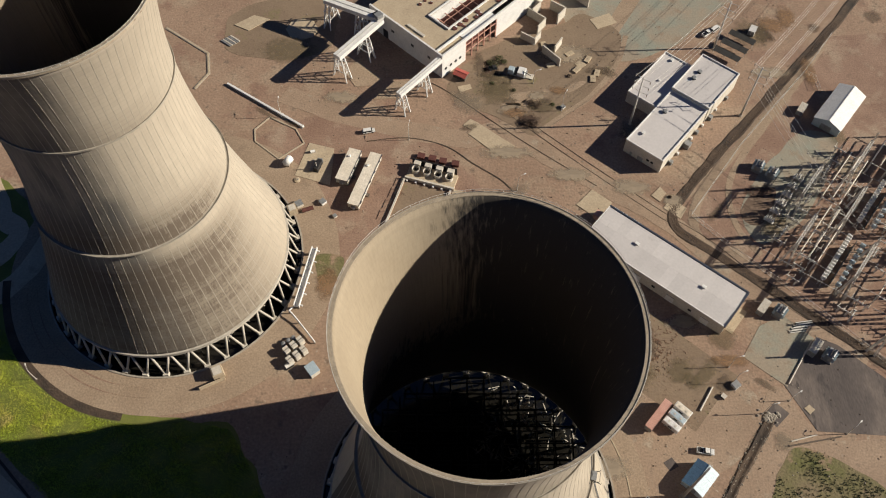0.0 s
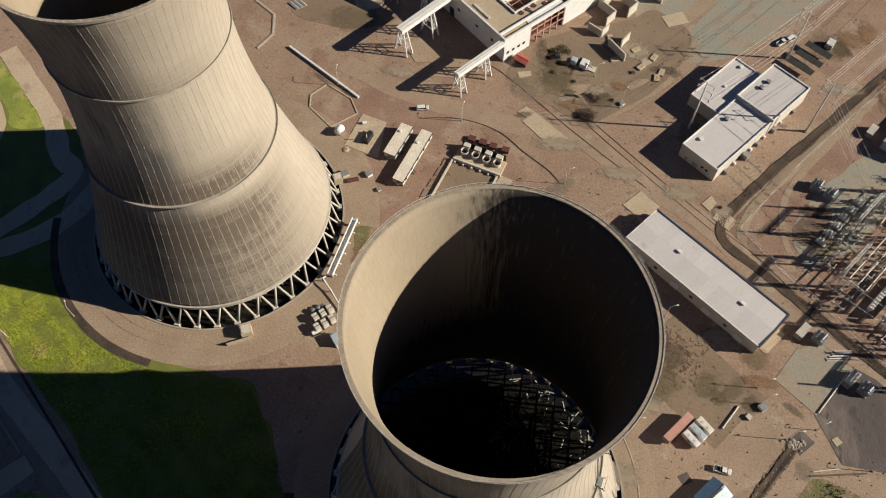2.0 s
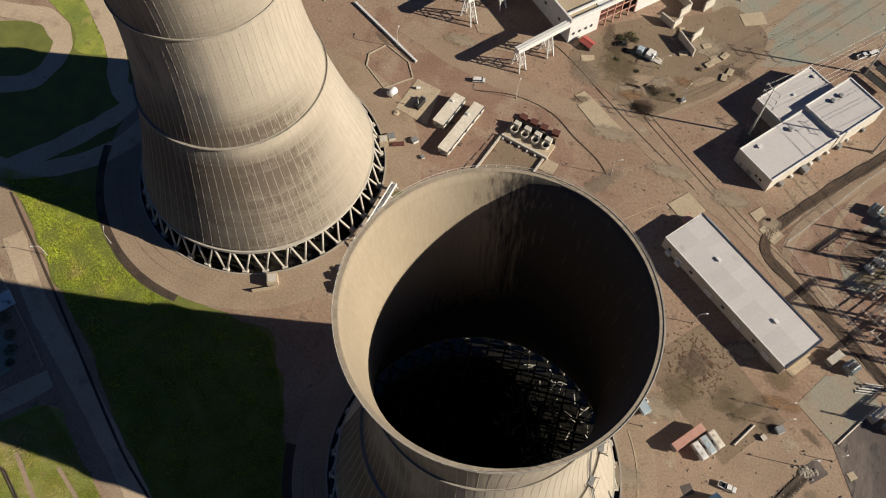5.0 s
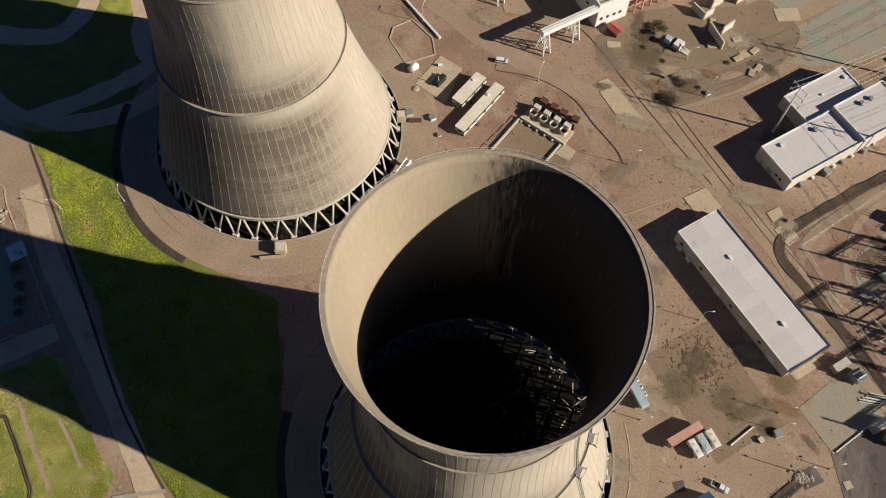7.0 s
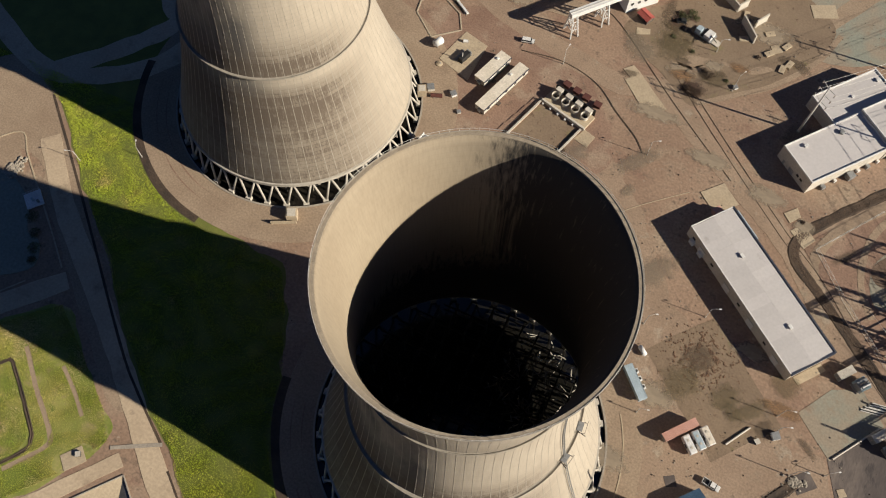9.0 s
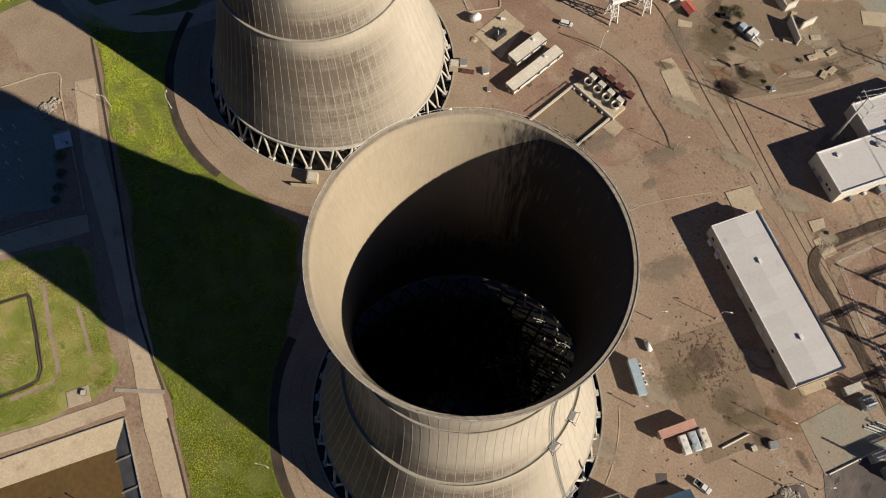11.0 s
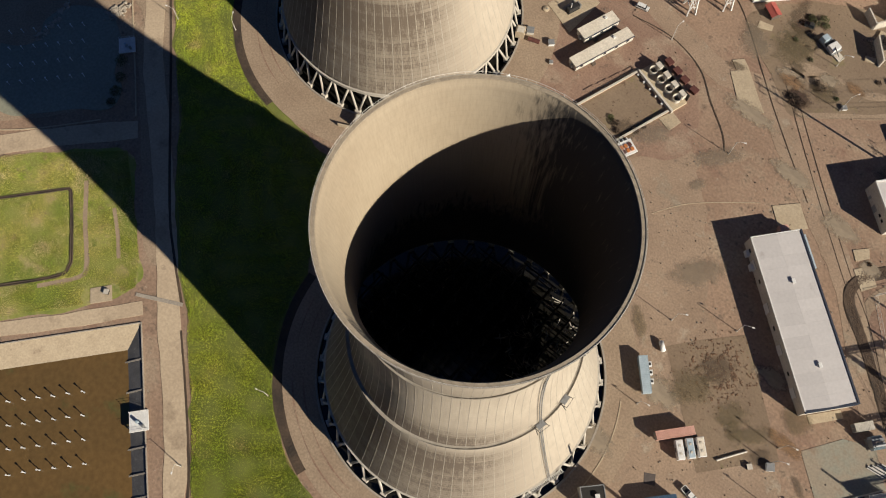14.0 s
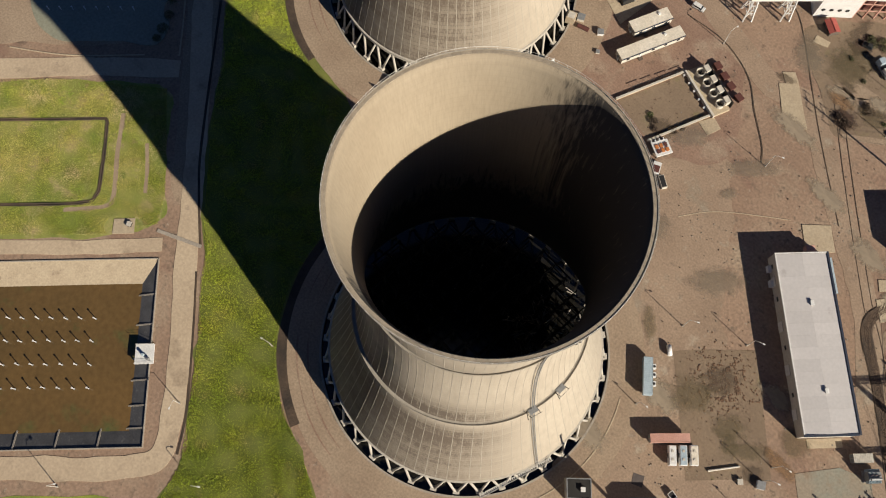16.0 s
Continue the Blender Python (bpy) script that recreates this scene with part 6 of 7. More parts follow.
for x, y, h, rz in ((41.3, 57.8, 8, 30), (59.4, 68.8, 7.5, 20), (21.0, 120.3, 9, 25), (-40.7, -46.4, 5.8, 200), (-146.4, 41.8, 6.8, 120), (-45.3, -79.3, 6.6, 300), (-49.0, -121.8, 7.8, 60), (-21.1, -89.8, 7.8, 40),
                    (-21.7, 145.4, 8.5, 80), (-74.6, 157.2, 9, 90), (41.3, 160.8, 9.5, 60), (90.3, 46.2, 7.9, 10), (90.6, 40.4, 8, 20), (98.5, 29.5, 8.3, 10), (49.0, 28.5, 5, 10), (108.5, 34.0, 5, 30), (125.0, 22.6, 7, 40),
                    (30.5, 176.0, 7, 20), (-166, 31, 6.5, 200)):
    lamp_pole(x, y, h, rz)


def power_pole(x, y, h, rz, label):
    t = thing("power_pole", x, y, 0, rz, label, "power pole", "power poles")
    part("pole", tube(B(), (0, 0, 0), (0, 0, h), 0.48, 0.24, 10), M_STEEL, t, "", True)
    part("base", tube(B(), (0, 0, -0.2), (0, 0, 0.5), 0.9, 0.8, 12), M_CONCRETE, t)
    for i, z in enumerate((h - 0.6, h - 4.2, h - 7.8)):
        for s in (-1, 1):
            bm = B()
            tube(bm, (0, 0, z - 0.4), (0, s * 3.4, z + 0.3), 0.14, 0.08, 6)
            a = part("arm", bm, M_STEEL, t)
            part("insulator", tube(B(), (0, s * 3.3, z + 0.2), (0, s * 3.3, z - 1.2), 0.16, 0.16, 8), M_PORCELAIN, a)
    return t


POLES = [(115.2, 158.2, 28.5), (68.8, 153.5, 28.0), (110.7, 196.6, 26.5)]
for x, y, h in POLES:
    power_pole(x, y, h, 48, "tall steel power pole with six cross arms")


def cable(p, q, sag, r, n=14):
    cu = bpy.data.curves.new("wire", "CURVE")
    cu.dimensions, cu.bevel_depth, cu.bevel_resolution = "3D", r, 0
    sp = cu.splines.new("POLY")
    sp.points.add(n)
    for i in range(n + 1):
        t = i / n
        v = Vector(p).lerp(Vector(q), t)
        sp.points[i].co = (v.x, v.y, v.z - sag * 4 * t * (1 - t), 1)
    cu.materials.append(M_STEEL)
    ob = new("wire", cu)
    return tagged(ob, "thin bare overhead power wire", "wire", "overhead wires")


for k in range(3):
    for s in (-1, 1):
        o = Vector((-0.743, 0.669, 0)) * 3.3 * s
        zt = -0.6 - 3.6 * k
        a, b, c = [Vector((x, y, h + zt - 1.0)) + o for x, y, h in POLES]
        cable(c, c + Vector((95, 120, 4)), 3.0, 0.05)
        cable(b, c, 1.6, 0.05)
        cable(a, a + Vector((95, 112, 2)), 3.5, 0.05)
        cable(a, a + Vector((28, -62, -12)), 2.0, 0.05)

# ---- fence ----
def fence_run(pts):
    for p, q in zip(pts, pts[1:]):
        rz, L = frame_of(p, q)
        t = thing("chain_fence", *p, 0, rz, "grey chain-link fence on steel posts round the switchyard", "fence", "switchyard fence")
        n = max(1, round(L / 3.0))
        for i in range(n + 1):
            part("post", tube(B(), (L * i / n, 0, 0), (L * i / n, 0, 2.4), 0.06, n=5), M_STEEL, t)
        for z in (0.15, 2.3):
            part("rail", tube(B(), (0, 0, z), (L, 0, z), 0.045, n=5), M_STEEL, t)
        bm = B()
        for i in range(int(L / 0.6)):
            x = i * 0.6
            beam(bm, (x, 0, 0.1), (min(x + 1.2, L), 0, 2.3), 0.02)
            beam(bm, (x, 0, 2.3), (min(x + 1.2, L), 0, 0.1), 0.02)
        part("mesh", bm, M_STEEL, t)


fence_run([(164.1, 204.6), (147.0, 182.1), (127.3, 159.8), (112.3, 142.5), (87.0, 108.6), (100.9, 92.7), (118.3, 76.0), (134.5, 59.1), (150, 42), (178, 12)])
fence_run([(147.0, 182.1), (150.5, 178.5), (151, 172)])


# ---- switchyard ----
def lattice(bm, p, q, w, k, r=0.09):
    """A square lattice beam between two points."""
    p, q = Vector(p), Vector(q)
    d = (q - p).normalized()
    s = d.cross(Vector((0, 0, 1)))
    s = Vector((1, 0, 0)) if s.length < 1e-3 else s.normalized()
    u = s.cross(d).normalized()
    cs = [s * a * w / 2 + u * b * w / 2 for a, b in ((-1, -1), (1, -1), (1, 1), (-1, 1))]
    for c in cs:
        beam(bm, p + c, q + c, r * 2.0)
    for i in range(k):
        a, b = p.lerp(q, i / k), p.lerp(q, (i + 1) / k)
        for j in range(4):
            beam(bm, a + cs[j], b + cs[(j + 1) % 4], r * 1.5)


YD = 51.5
UX, UY = math.cos(radians(YD)), math.sin(radians(YD))


def yard(a, b):
    """From yard axes (a along the rows, b to the left of them) to the plan."""
    return (128.6 + UX * a - UY * b, 78.4 + UY * a + UX * b)


def gantry(a, b, span, h, label, spire=0.0):
    t = thing("steel_gantry", *yard(a, b), 0, YD, label, "gantry", "switchyard gantries")
    for x in (0, span):
        bm = B()
        for s in (-1, 1):
            lattice(bm, (x, s * 1.5, 0), (x, s * 0.25, h), 0.55, 10, 0.08)
        part("leg", bm, M_STEEL, t)
        if spire:
            bm = B()
            lattice(bm, (x, 0, h), (x, 0, h + spire), 0.35, 6, 0.06)
            part("spire", bm, M_STEEL, t)
    bm = B()
    lattice(bm, (0, 0, h), (span, 0, h), 0.9, int(span / 1.2), 0.09)
    part("crossbeam", bm, M_STEEL, t)
    for x in np.linspace(span * 0.15, span * 0.85, 3):
        part("insulator_string", tube(B(), (x, 0, h - 0.5), (x, 0, h - 2.4), 0.15, 0.15, 8), M_PORCELAIN, t)


for a, b, s, h, sp in ((22, 22, 16, 14, 5), (0, 14, 16, 14, 4), (20, 5, 18, 15, 5), (42, 12, 18, 15, 5), (38, -14, 18, 14, 4), (0, -8, 18, 14, 5), (18, -30, 18, 15, 5), (42, -36, 18, 14, 4), (-14, -26, 16, 14, 4), (62, -2, 18, 14, 5)):
    gantry(a, b, s, h, "grey lattice steel gantry with hanging insulators", sp)


def bus_frame(a, b, L, h, label):
    t = thing("bus_frame", *yard(a, b), 0, YD, label, "bus bars", "switchyard bus frames")
    for y in (0, -3.4, -6.6):
        part("bus_tube", tube(B(), (0, y, h), (L, y, h), 0.22, n=8), M_TRAILER_ROOF, t, "pale aluminium bus tube")
    for x in (0.3, L * 0.5, L - 0.3):
        part("crossbar", box(B(), x - 0.12, x + 0.12, -7.0, 0.4, h - 1.5, h - 1.25), M_STEEL, t)
        for y in (0, -3.4, -6.6):
            part("post_insulator", tube(B(), (x, y, h - 1.25), (x, y, h - 0.15), 0.17, 0.13, 8), M_PORCELAIN, t)
        for y in (-0.2, -6.4):
            bm = B()
            lattice(bm, (x, y, 0), (x, y, h - 1.5), 0.4, 6, 0.07)
            part("leg", bm, M_STEEL, t)


for a, b, L, h in ((3, 11.5, 26, 8), (31, 16, 26, 8), (34, -4, 26, 8), (58, 8, 24, 8), (4, -18, 26, 8), (34, -26, 26, 8)):
    bus_frame(a, b, L, h, "three pale bus tubes on a steel frame")


def breaker(label="grey oil circuit breaker with ribbed bushings"):
    t = thing("circuit_breaker", 0, 0, 0, 0, label, "circuit breaker", "switchyard breakers")
    for y in (-1.3, 0, 1.3):
        part("tank", tube(B(), (0, y, 0.8), (0, y, 2.5), 0.40, 0.40, 12), M_WHITE, t, "", False)
        for s in (-1, 1):
            b = part("bushing", tube(B(), (s * 0.25, y, 2.5), (s * 0.95, y, 4.6), 0.16, 0.09, 8), M_PORCELAIN, t)
            part("terminal", tube(B(), (s * 0.95, y, 4.6), (s * 1.02, y, 4.85), 0.07, n=6), M_STEEL, b)
    part("frame", box(B(), -0.8, 0.8, -2.0, 2.0, 0.5, 0.8), M_STEEL, t)
    for x in (-0.7, 0.7):
        for y in (-1.9, 1.9):
            part("leg", box(B(), x - 0.08, x + 0.08, y - 0.08, y + 0.08, 0, 0.6), M_STEEL, t)
    part("control_cabinet", box(B(), 0.85, 1.5, -0.5, 0.5, 0.4, 1.9, 0.04), M_WHITE, t)
    return t


br = breaker()
spots = [(a, -22.0) for a in range(33, 58, 5)] + [(a, -33) for a in range(0, 26, 5)] + [(a, 27) for a in range(14, 40, 5)]
for i, (a, b) in enumerate(spots):
    m = pose(*yard(a, b), 0, 0, 0, YD + 90 * (i % 2 == 5) + random.uniform(-2, 2))
    if i == 0:
        br.matrix_basis = m
    else:
        copy_thing(br, m)


def capacitor_bank(a, b, L, label):
    t = thing("capacitor_bank", *yard(a, b), 0, YD, label, "capacitor bank", "capacitor banks")
    n = int(L / 1.5)
    for s, m in ((0.0, M_WHITE), (-5.4, M_PALE_BLUE)):
        bm = B()
        lattice(bm, (0, s, 3.4), (L, s, 3.4), 0.6, n, 0.07)
        part("rack_beam", bm, M_STEEL, t)
        for i in range(0, n + 1, 3):
            bm = B()
            for y in (-0.6, 0.6):
                beam(bm, (L * i / n, s + y, 0), (L * i / n, s + y * 0.6, 3.2), 0.16)
            part("leg", bm, M_STEEL, t)
        for i in range(n if s == 0 else n // 2):
            x = L * (i + 0.5) / (n if s == 0 else n // 2)
            u = part("capacitor", box(B(), x - 0.32, x + 0.32, s - 0.9, s + 0.9, 3.7, 5.3, 0.08), m, t)
            for y in (-0.5, 0.5):
                part("bushing", tube(B(), (x, s + y, 5.3), (x, s + y, 5.9), 0.1, 0.07, 7), M_PORCELAIN, u)
    # solid dark wall added to give the racks their large shadow
    part("fire_wall", box(B(), 1.0, L - 1.0, -3.1, -2.8, -0.1, 4.2, 0.04), M_DARK, t, "dark wall added between the racks for their broad shadow")


capacitor_bank(0, 0, 24, "long steel rack of pale capacitor stacks")
capacitor_bank(31.5, 0.2, 24, "long steel rack of pale capacitor stacks with bushings")
capacitor_bank(60, 0.5, 22, "long steel rack of pale capacitor stacks")


def disconnect():
    t = thing("disconnect_switch", 0, 0, 0, 0, "steel disconnect switch on a lattice stand", "switch", "switchyard switches")
    for y in (-1.5, 1.5):
        bm = B()
        lattice(bm, (0, y, 0), (0, y, 3.2), 0.45, 4, 0.07)
        part("stand", bm, M_STEEL, t)
    part("base_beam", box(B(), -0.15, 0.15, -2.6, 2.6, 3.2, 3.45), M_STEEL, t)
    for y in (-2.2, 0, 2.2):
        for x in (-0.9, 0.9):
            part("insulator", tube(B(), (x, y, 3.4), (x, y, 4.7), 0.16, 0.12, 8), M_PORCELAIN, t)
        part("blade", tube(B(), (-1.1, y, 4.75), (1.1, y, 4.95), 0.07, n=6), M_TRAILER_ROOF, t)
        part("arm", box(B(), -1.0, 1.0, y - 0.08, y + 0.08, 3.3, 3.42), M_STEEL, t)
    return t


sw = disconnect()
rnd = random.Random(11)
spots = [(a, b) for a in range(-6, 66, 6) for b in (20, 8.5, -11, -15, -29, -38)]
spots = [(a + rnd.uniform(-0.6, 0.6), b + rnd.uniform(-0.5, 0.5)) for a, b in spots if rnd.random() < 0.8 and not (a < 6 and b > 15)]
for i, (a, b) in enumerate(spots):
    m = pose(*yard(a, b), 0, 0, 0, YD + (90 if rnd.random() < 0.25 else 0))
    if i == 0:
        sw.matrix_basis = m
    else:
        copy_thing(sw, m)


def power_transformer(x, y, rz, label):
    t = thing("power_transformer", x, y, 0, rz, label, "transformer")
    part("tank", box(B(), -2.0, 2.0, -1.3, 1.3, 0.4, 3.4, 0.12), M_GREY, t)
    for s in (-1, 1):
        for i in range(9):
            part("radiator_fin", box(B(), -1.8 + 0.44 * i, -1.7 + 0.44 * i, s * 1.32 if s > 0 else -2.1, 2.1 if s > 0 else -1.32, 0.7, 3.0), M_PALE_BLUE, t)
    for x2 in (-1.2, 0, 1.2):
        part("bushing", tube(B(), (x2, 0, 3.4), (x2, 0.3, 5.2), 0.22, 0.1, 8), M_PORCELAIN, t)
    part("conservator", tube(B(), (-1.6, -0.9, 4.0), (1.6, -0.9, 4.0), 0.42, 0.42, 12), M_GREY, t)
    part("plinth", box(B(), -2.4, 2.4, -1.8, 1.8, -0.1, 0.4), M_CONCRETE, t)


power_transformer(121.5, 127.5, 52, "grey transformer with radiator fins on the worn slab")
power_transformer(116.8, 131.0, 60, "grey transformer beside a white cabinet")
power_transformer(111.8, 66.8, 50, "grey transformer beside the long building")
power_transformer(125.5, 50.0, 50, "grey transformer on the asphalt lot")
for k in range(4):
    t = thing("pipe_bundle", 117.0 + 1.0 * k, 59.5 + 1.1 * k, 0, 8, "stacked dark steel pipes on the slab", "pipes", "pipe stacks")
    for j in range(3):
        part("pipe", tube(B(), (-3.0, 0.35 * j, 0.25), (3.0, 0.35 * j, 0.25), 0.17, n=8), M_DARK if j % 2 else M_STEEL, t)
for i in range(12):
    a, b = 2 + 5.4 * i, 0
    p, q = yard(-8 + 6 * (i % 10), 24 - 3 * (i // 4)), yard(-8 + 6 * (i % 10) + 4, -30)
    cable((*p, 12.5), (*q, 12.0), 1.4, 0.05)


# ---- before the turbine building ----
def crane_frame(p, q, h, beamw, label):
    rz, L = frame_of(p, q)
    t = thing("crane_trestle", *p, 0, rz, label, "trestle", "crane trestles")
    bm = B()
    box(bm, -1.0, L + 1.0, -beamw / 2, beamw / 2, h - 2.0, h, 0.06)
    part("girder", bm, M_WHITE, t)
    part("rail", box(B(), -1.0, L + 1.0, -0.12, 0.12, h, h + 0.2), M_STEEL, t)
    for x in (0.8, L * 0.62):
        for y in (-1, 1):
            for dx in (-1.6, 1.6):
                bm = B()
                beam(bm, (x + dx, y * (beamw * 0.9 + 0.6), 0), (x + dx * 0.5, y * beamw * 0.4, h - 1.2), 0.45)
                part("leg", bm, M_WHITE, t)
        for z in (h * 0.33, h * 0.66):
            f = 1 - z / h * 0.5
            bm = B()
            for y in (-1, 1):
                w = beamw * (0.9 - 0.45 * z / h) + 0.5 * (1 - z / h)
                beam(bm, (x - 1.6 * f, y * w, z), (x + 1.6 * f, y * w, z), 0.22)
            for s in (-1, 1):
                beam(bm, (x + s * 1.6 * f, -(beamw * 0.9), z), (x + s * 1.6 * f, beamw * 0.9, z), 0.22)
            part("brace", bm, M_WHITE, t)
        bm = B()
        for y in (-1, 1):
            beam(bm, (x - 1.5, y * (beamw * 0.9), 0.5), (x + 1.0, y * beamw * 0.6, h * 0.62), 0.2)
            beam(bm, (x + 1.5, y * (beamw * 0.9), 0.5), (x - 1.0, y * beamw * 0.6, h * 0.62), 0.2)
        part("diagonal", bm, M_WHITE, t)


crane_frame((-25.2, 160.2), (-9.8, 178.2), 12.0, 2.6, "white steel crane trestle with a long girder")
crane_frame((-51.2, 179.0), (-35.0, 199.4), 14.0, 3.6, "white steel crane trestle beside the turbine building")
crane_frame((-58, 212.0), (-34.8, 200.6), 14.4, 4.2, "white crane girder across the apron")
t = thing("crane_trolley", -35.2, 200.0, 14.4, 40, "grey machinery of the crane trolley", "trolley")
part("housing", box(B(), -1.6, 1.6, -1.4, 1.4, 0.2, 2.0, 0.1), M_GREY, t)
part("winch", tube(B(), (-1.2, 2.2, 1.0), (1.2, 2.2, 1.0), 0.6, 0.6, 12), M_DARK, t)
part("bogie", box(B(), -2.0, 2.0, -1.8, 2.8, 0.0, 0.25), M_STEEL, t)


def barrier(p, q, h, w, label, m=None):
    rz, L = frame_of(p, q)
    t = thing("concrete_wall", *p, 0, rz, label, "wall", "free-standing walls")
    part("panel", box(B(), 0, L, -w / 2, w / 2, -0.1, h, 0.05), m or M_CREAM, t)
    part("footing", box(B(), -0.2, L + 0.2, -w * 0.9, w * 0.9, -0.1, 0.25), M_CONCRETE, t)


for p, q, h in (((30.2, 217.0), (37.6, 210.4), 4.5), ((37.6, 210.4), (33.8, 205.2), 4.5), ((26.4, 202.7), (32.1, 198.6), 3.8), ((32.1, 198.6), (35.0, 203.0), 3.8), ((40.6, 221.0), (46.8, 216.4), 5), ((46.8, 216.4), (43, 211.5), 5),
                ((35.4, 194.2), (42.4, 186.0), 4.2), ((40.6, 193.4), (44.0, 199.0), 4.2), ((28, 226), (36, 220), 5), ((36, 220), (32, 215.5), 5), ((52, 228), (58, 222), 4.5)):
    barrier(p, q, h, 0.6, "free-standing pale concrete blast wall")
barrier((-99.2, 175.2), (-65.1, 151.8), 1.0, 0.9, "long low white pipe wall along the yard road", M_WHITE)
KERB = [(-84, 144.5), (-73.6, 135.6), (-64.1, 143.6), (-68.1, 150.9), (-79.3, 157.2), (-84.9, 150.6), (-84, 144.5)]
for p, q in zip(KERB, KERB[1:]):
    barrier(p, q, 0.35, 0.4, "low concrete kerb round an equipment plot", M_PAD)
for p, q in (((-130.9, 208.5), (-110.2, 193.1)), ((-110.2, 193.1), (-108.1, 181.6)), ((-108.1, 181.6), (-112.8, 172.9))):
    barrier(p, q, 0.35, 0.7, "low pale kerb round a dirt island", M_PAD)
sheet("octagon_slab", [(-77.6, 207.6), (-75.5, 212.6), (-70.5, 214.4), (-65.5, 212.6), (-63.2, 207.4), (-65.3, 203), (-70, 201), (-75.3, 203)], 0.4, M_PAD, "octagonal raised concrete slab", "slab", rounded=False)
sheet("old_lawn", [(-104, 214), (-90, 226), (-60, 232), (-56, 200), (-72, 190), (-100, 194)], 0.07, M_LOT, "dry grass plot with old foundations", "grass", rag=1.5)
sheet("old_slab", [(-100.9, 210.3), (-92.8, 216.4), (-85.4, 213.9), (-94.2, 206.8)], 0.35, M_PAD, "old tan foundation slab in dry grass", "slab", rounded=False)
for i in range(6):
    t = thing("concrete_beam", -105.4 + 0.75 * i, 200.8 + 0.55 * i, 0.02 * i, -38, "grey concrete beam in a stack", "beam", "stacked beams")
    part("beam", box(B(), 0, 5.6, -0.3, 0.3, 0, 0.5, 0.05), M_CREAM if i % 2 else M_GREY, t)
    part("bearer", box(B(), 0.6, 0.9, -0.32, 0.32, -0.2, 0.02), M_WOOD, t)


def machine(x, y, rz):
    t = thing("drill_rig", x, y, 0, rz, "grey and white machine rig standing in mud", "machine")
    part("deck", box(B(), -4.0, 4.0, -2.4, 2.4, 0.8, 1.2, 0.05), M_GREY, t)
    part("cab", box(B(), -3.8, -1.4, -2.2, 0.2, 1.2, 3.4, 0.12), M_PALE_BLUE, t)
    part("engine_cover", box(B(), 0.2, 3.4, -2.0, 1.8, 1.2, 2.8, 0.12), M_WHITE, t)
    part("hopper", box(B(), -1.0, 0.1, -2.0, 2.0, 1.2, 2.2, 0.05), M_DARK, t)
    part("boom", tube(B(), (-1.0, 1.6, 1.5), (6.5, -3.0, 4.2), 0.22, 0.14, 8), M_DARK, t)
    part("ramp", box(B(), 4.0, 7.0, -1.4, 1.4, 0.0, 0.5, 0.05), M_CREAM, t)
    for x2 in (-3, -1, 1.4, 3.2):
        for s in (-1, 1):
            w = part("wheel", tube(B(), (x2, s * 2.0 - 0.2, 0.55), (x2, s * 2.0 + 0.2, 0.55), 0.55, 0.55, 14), M_BLACK, t)
            part("rim", tube(B(), (x2, s * 2.0 - 0.22, 0.55), (x2, s * 2.0 + 0.22, 0.55), 0.28, 0.28, 10), M_GREY, w)


machine(24.0, 181.5, -20)
car("small_loader", 13.5, 184.0, 15, 3.8, 1.9, 1.9, True, M_DARK, "dark small loader in the mud")
for i, (x, y) in enumerate(((38.5, 186.2), (47.2, 192.8), (49.5, 183.5), (54.8, 189.5), (58.0, 181.5), (56.0, 178.2), (36.2, 198.0))):
    t = thing("concrete_block", x, y, 0, 20 + 13 * i, "pale concrete block lying in the dirt", "block", "scattered blocks")
    part("block", box(B(), -1.9, 1.9, -1.1, 1.1, -0.05, 0.7, 0.08), M_PAD, t)
    part("lifting_eye", tube(B(), (0, 0, 0.7), (0, 0, 0.9), 0.12, n=6), M_DARK, t)


def canopy(x, y, rz):
    t = thing("shade_canopy", x, y, 0, rz, "long low black roof standing in for a dark pit", "canopy", "dark canopies")
    # black roof on posts, made up to show a dark slot in the ground
    part("roof", box(B(), -6.0, 6.0, -1.7, 1.7, 2.4, 2.55, 0.03), M_PIT, t)
    for xx in (-5.6, 0, 5.6):
        for yy in (-1.4, 1.4):
            part("post", tube(B(), (xx, yy, 0), (xx, yy, 2.4), 0.08, n=6), M_STEEL, t)


for x, y in ((114.9, 190.8), (119.0, 195.6), (123.4, 200.8)):
    canopy(x, y, -37)


def long_log(p, q, r, m, label, category):
    rz, L = frame_of(p, q)
    t = thing("long_log" if m is M_WOOD else "long_pipe", *p, 0, rz, label, category)
    part("shaft", tube(B(), (0, 0, r + 0.05), (L, 0, r + 0.05), r, r * 0.85, 10), m, t)
    for x in (L * 0.2, L * 0.8):
        part("bearer", box(B(), x - 0.1, x + 0.1, -0.5, 0.5, -0.05, 0.1), M_WOOD, t)


long_log((77.8, 30.5), (83.4, 38.9), 0.35, M_CREAM, "long pale pipe lying on the dirt lot", "pipe")
long_log((104.9, 18.4), (122.9, 21.6), 0.3, M_WOOD, "long wooden pole lying by the ditch", "pole")
long_log((109.5, 40.0), (121.0, 56.0), 0.3, M_CREAM, "long pale pipe along the slab edge", "pipe")
long_log((106, 20.0), (115, 22.2), 0.25, M_CREAM, "pale pipe lying on sandy ground", "pipe")


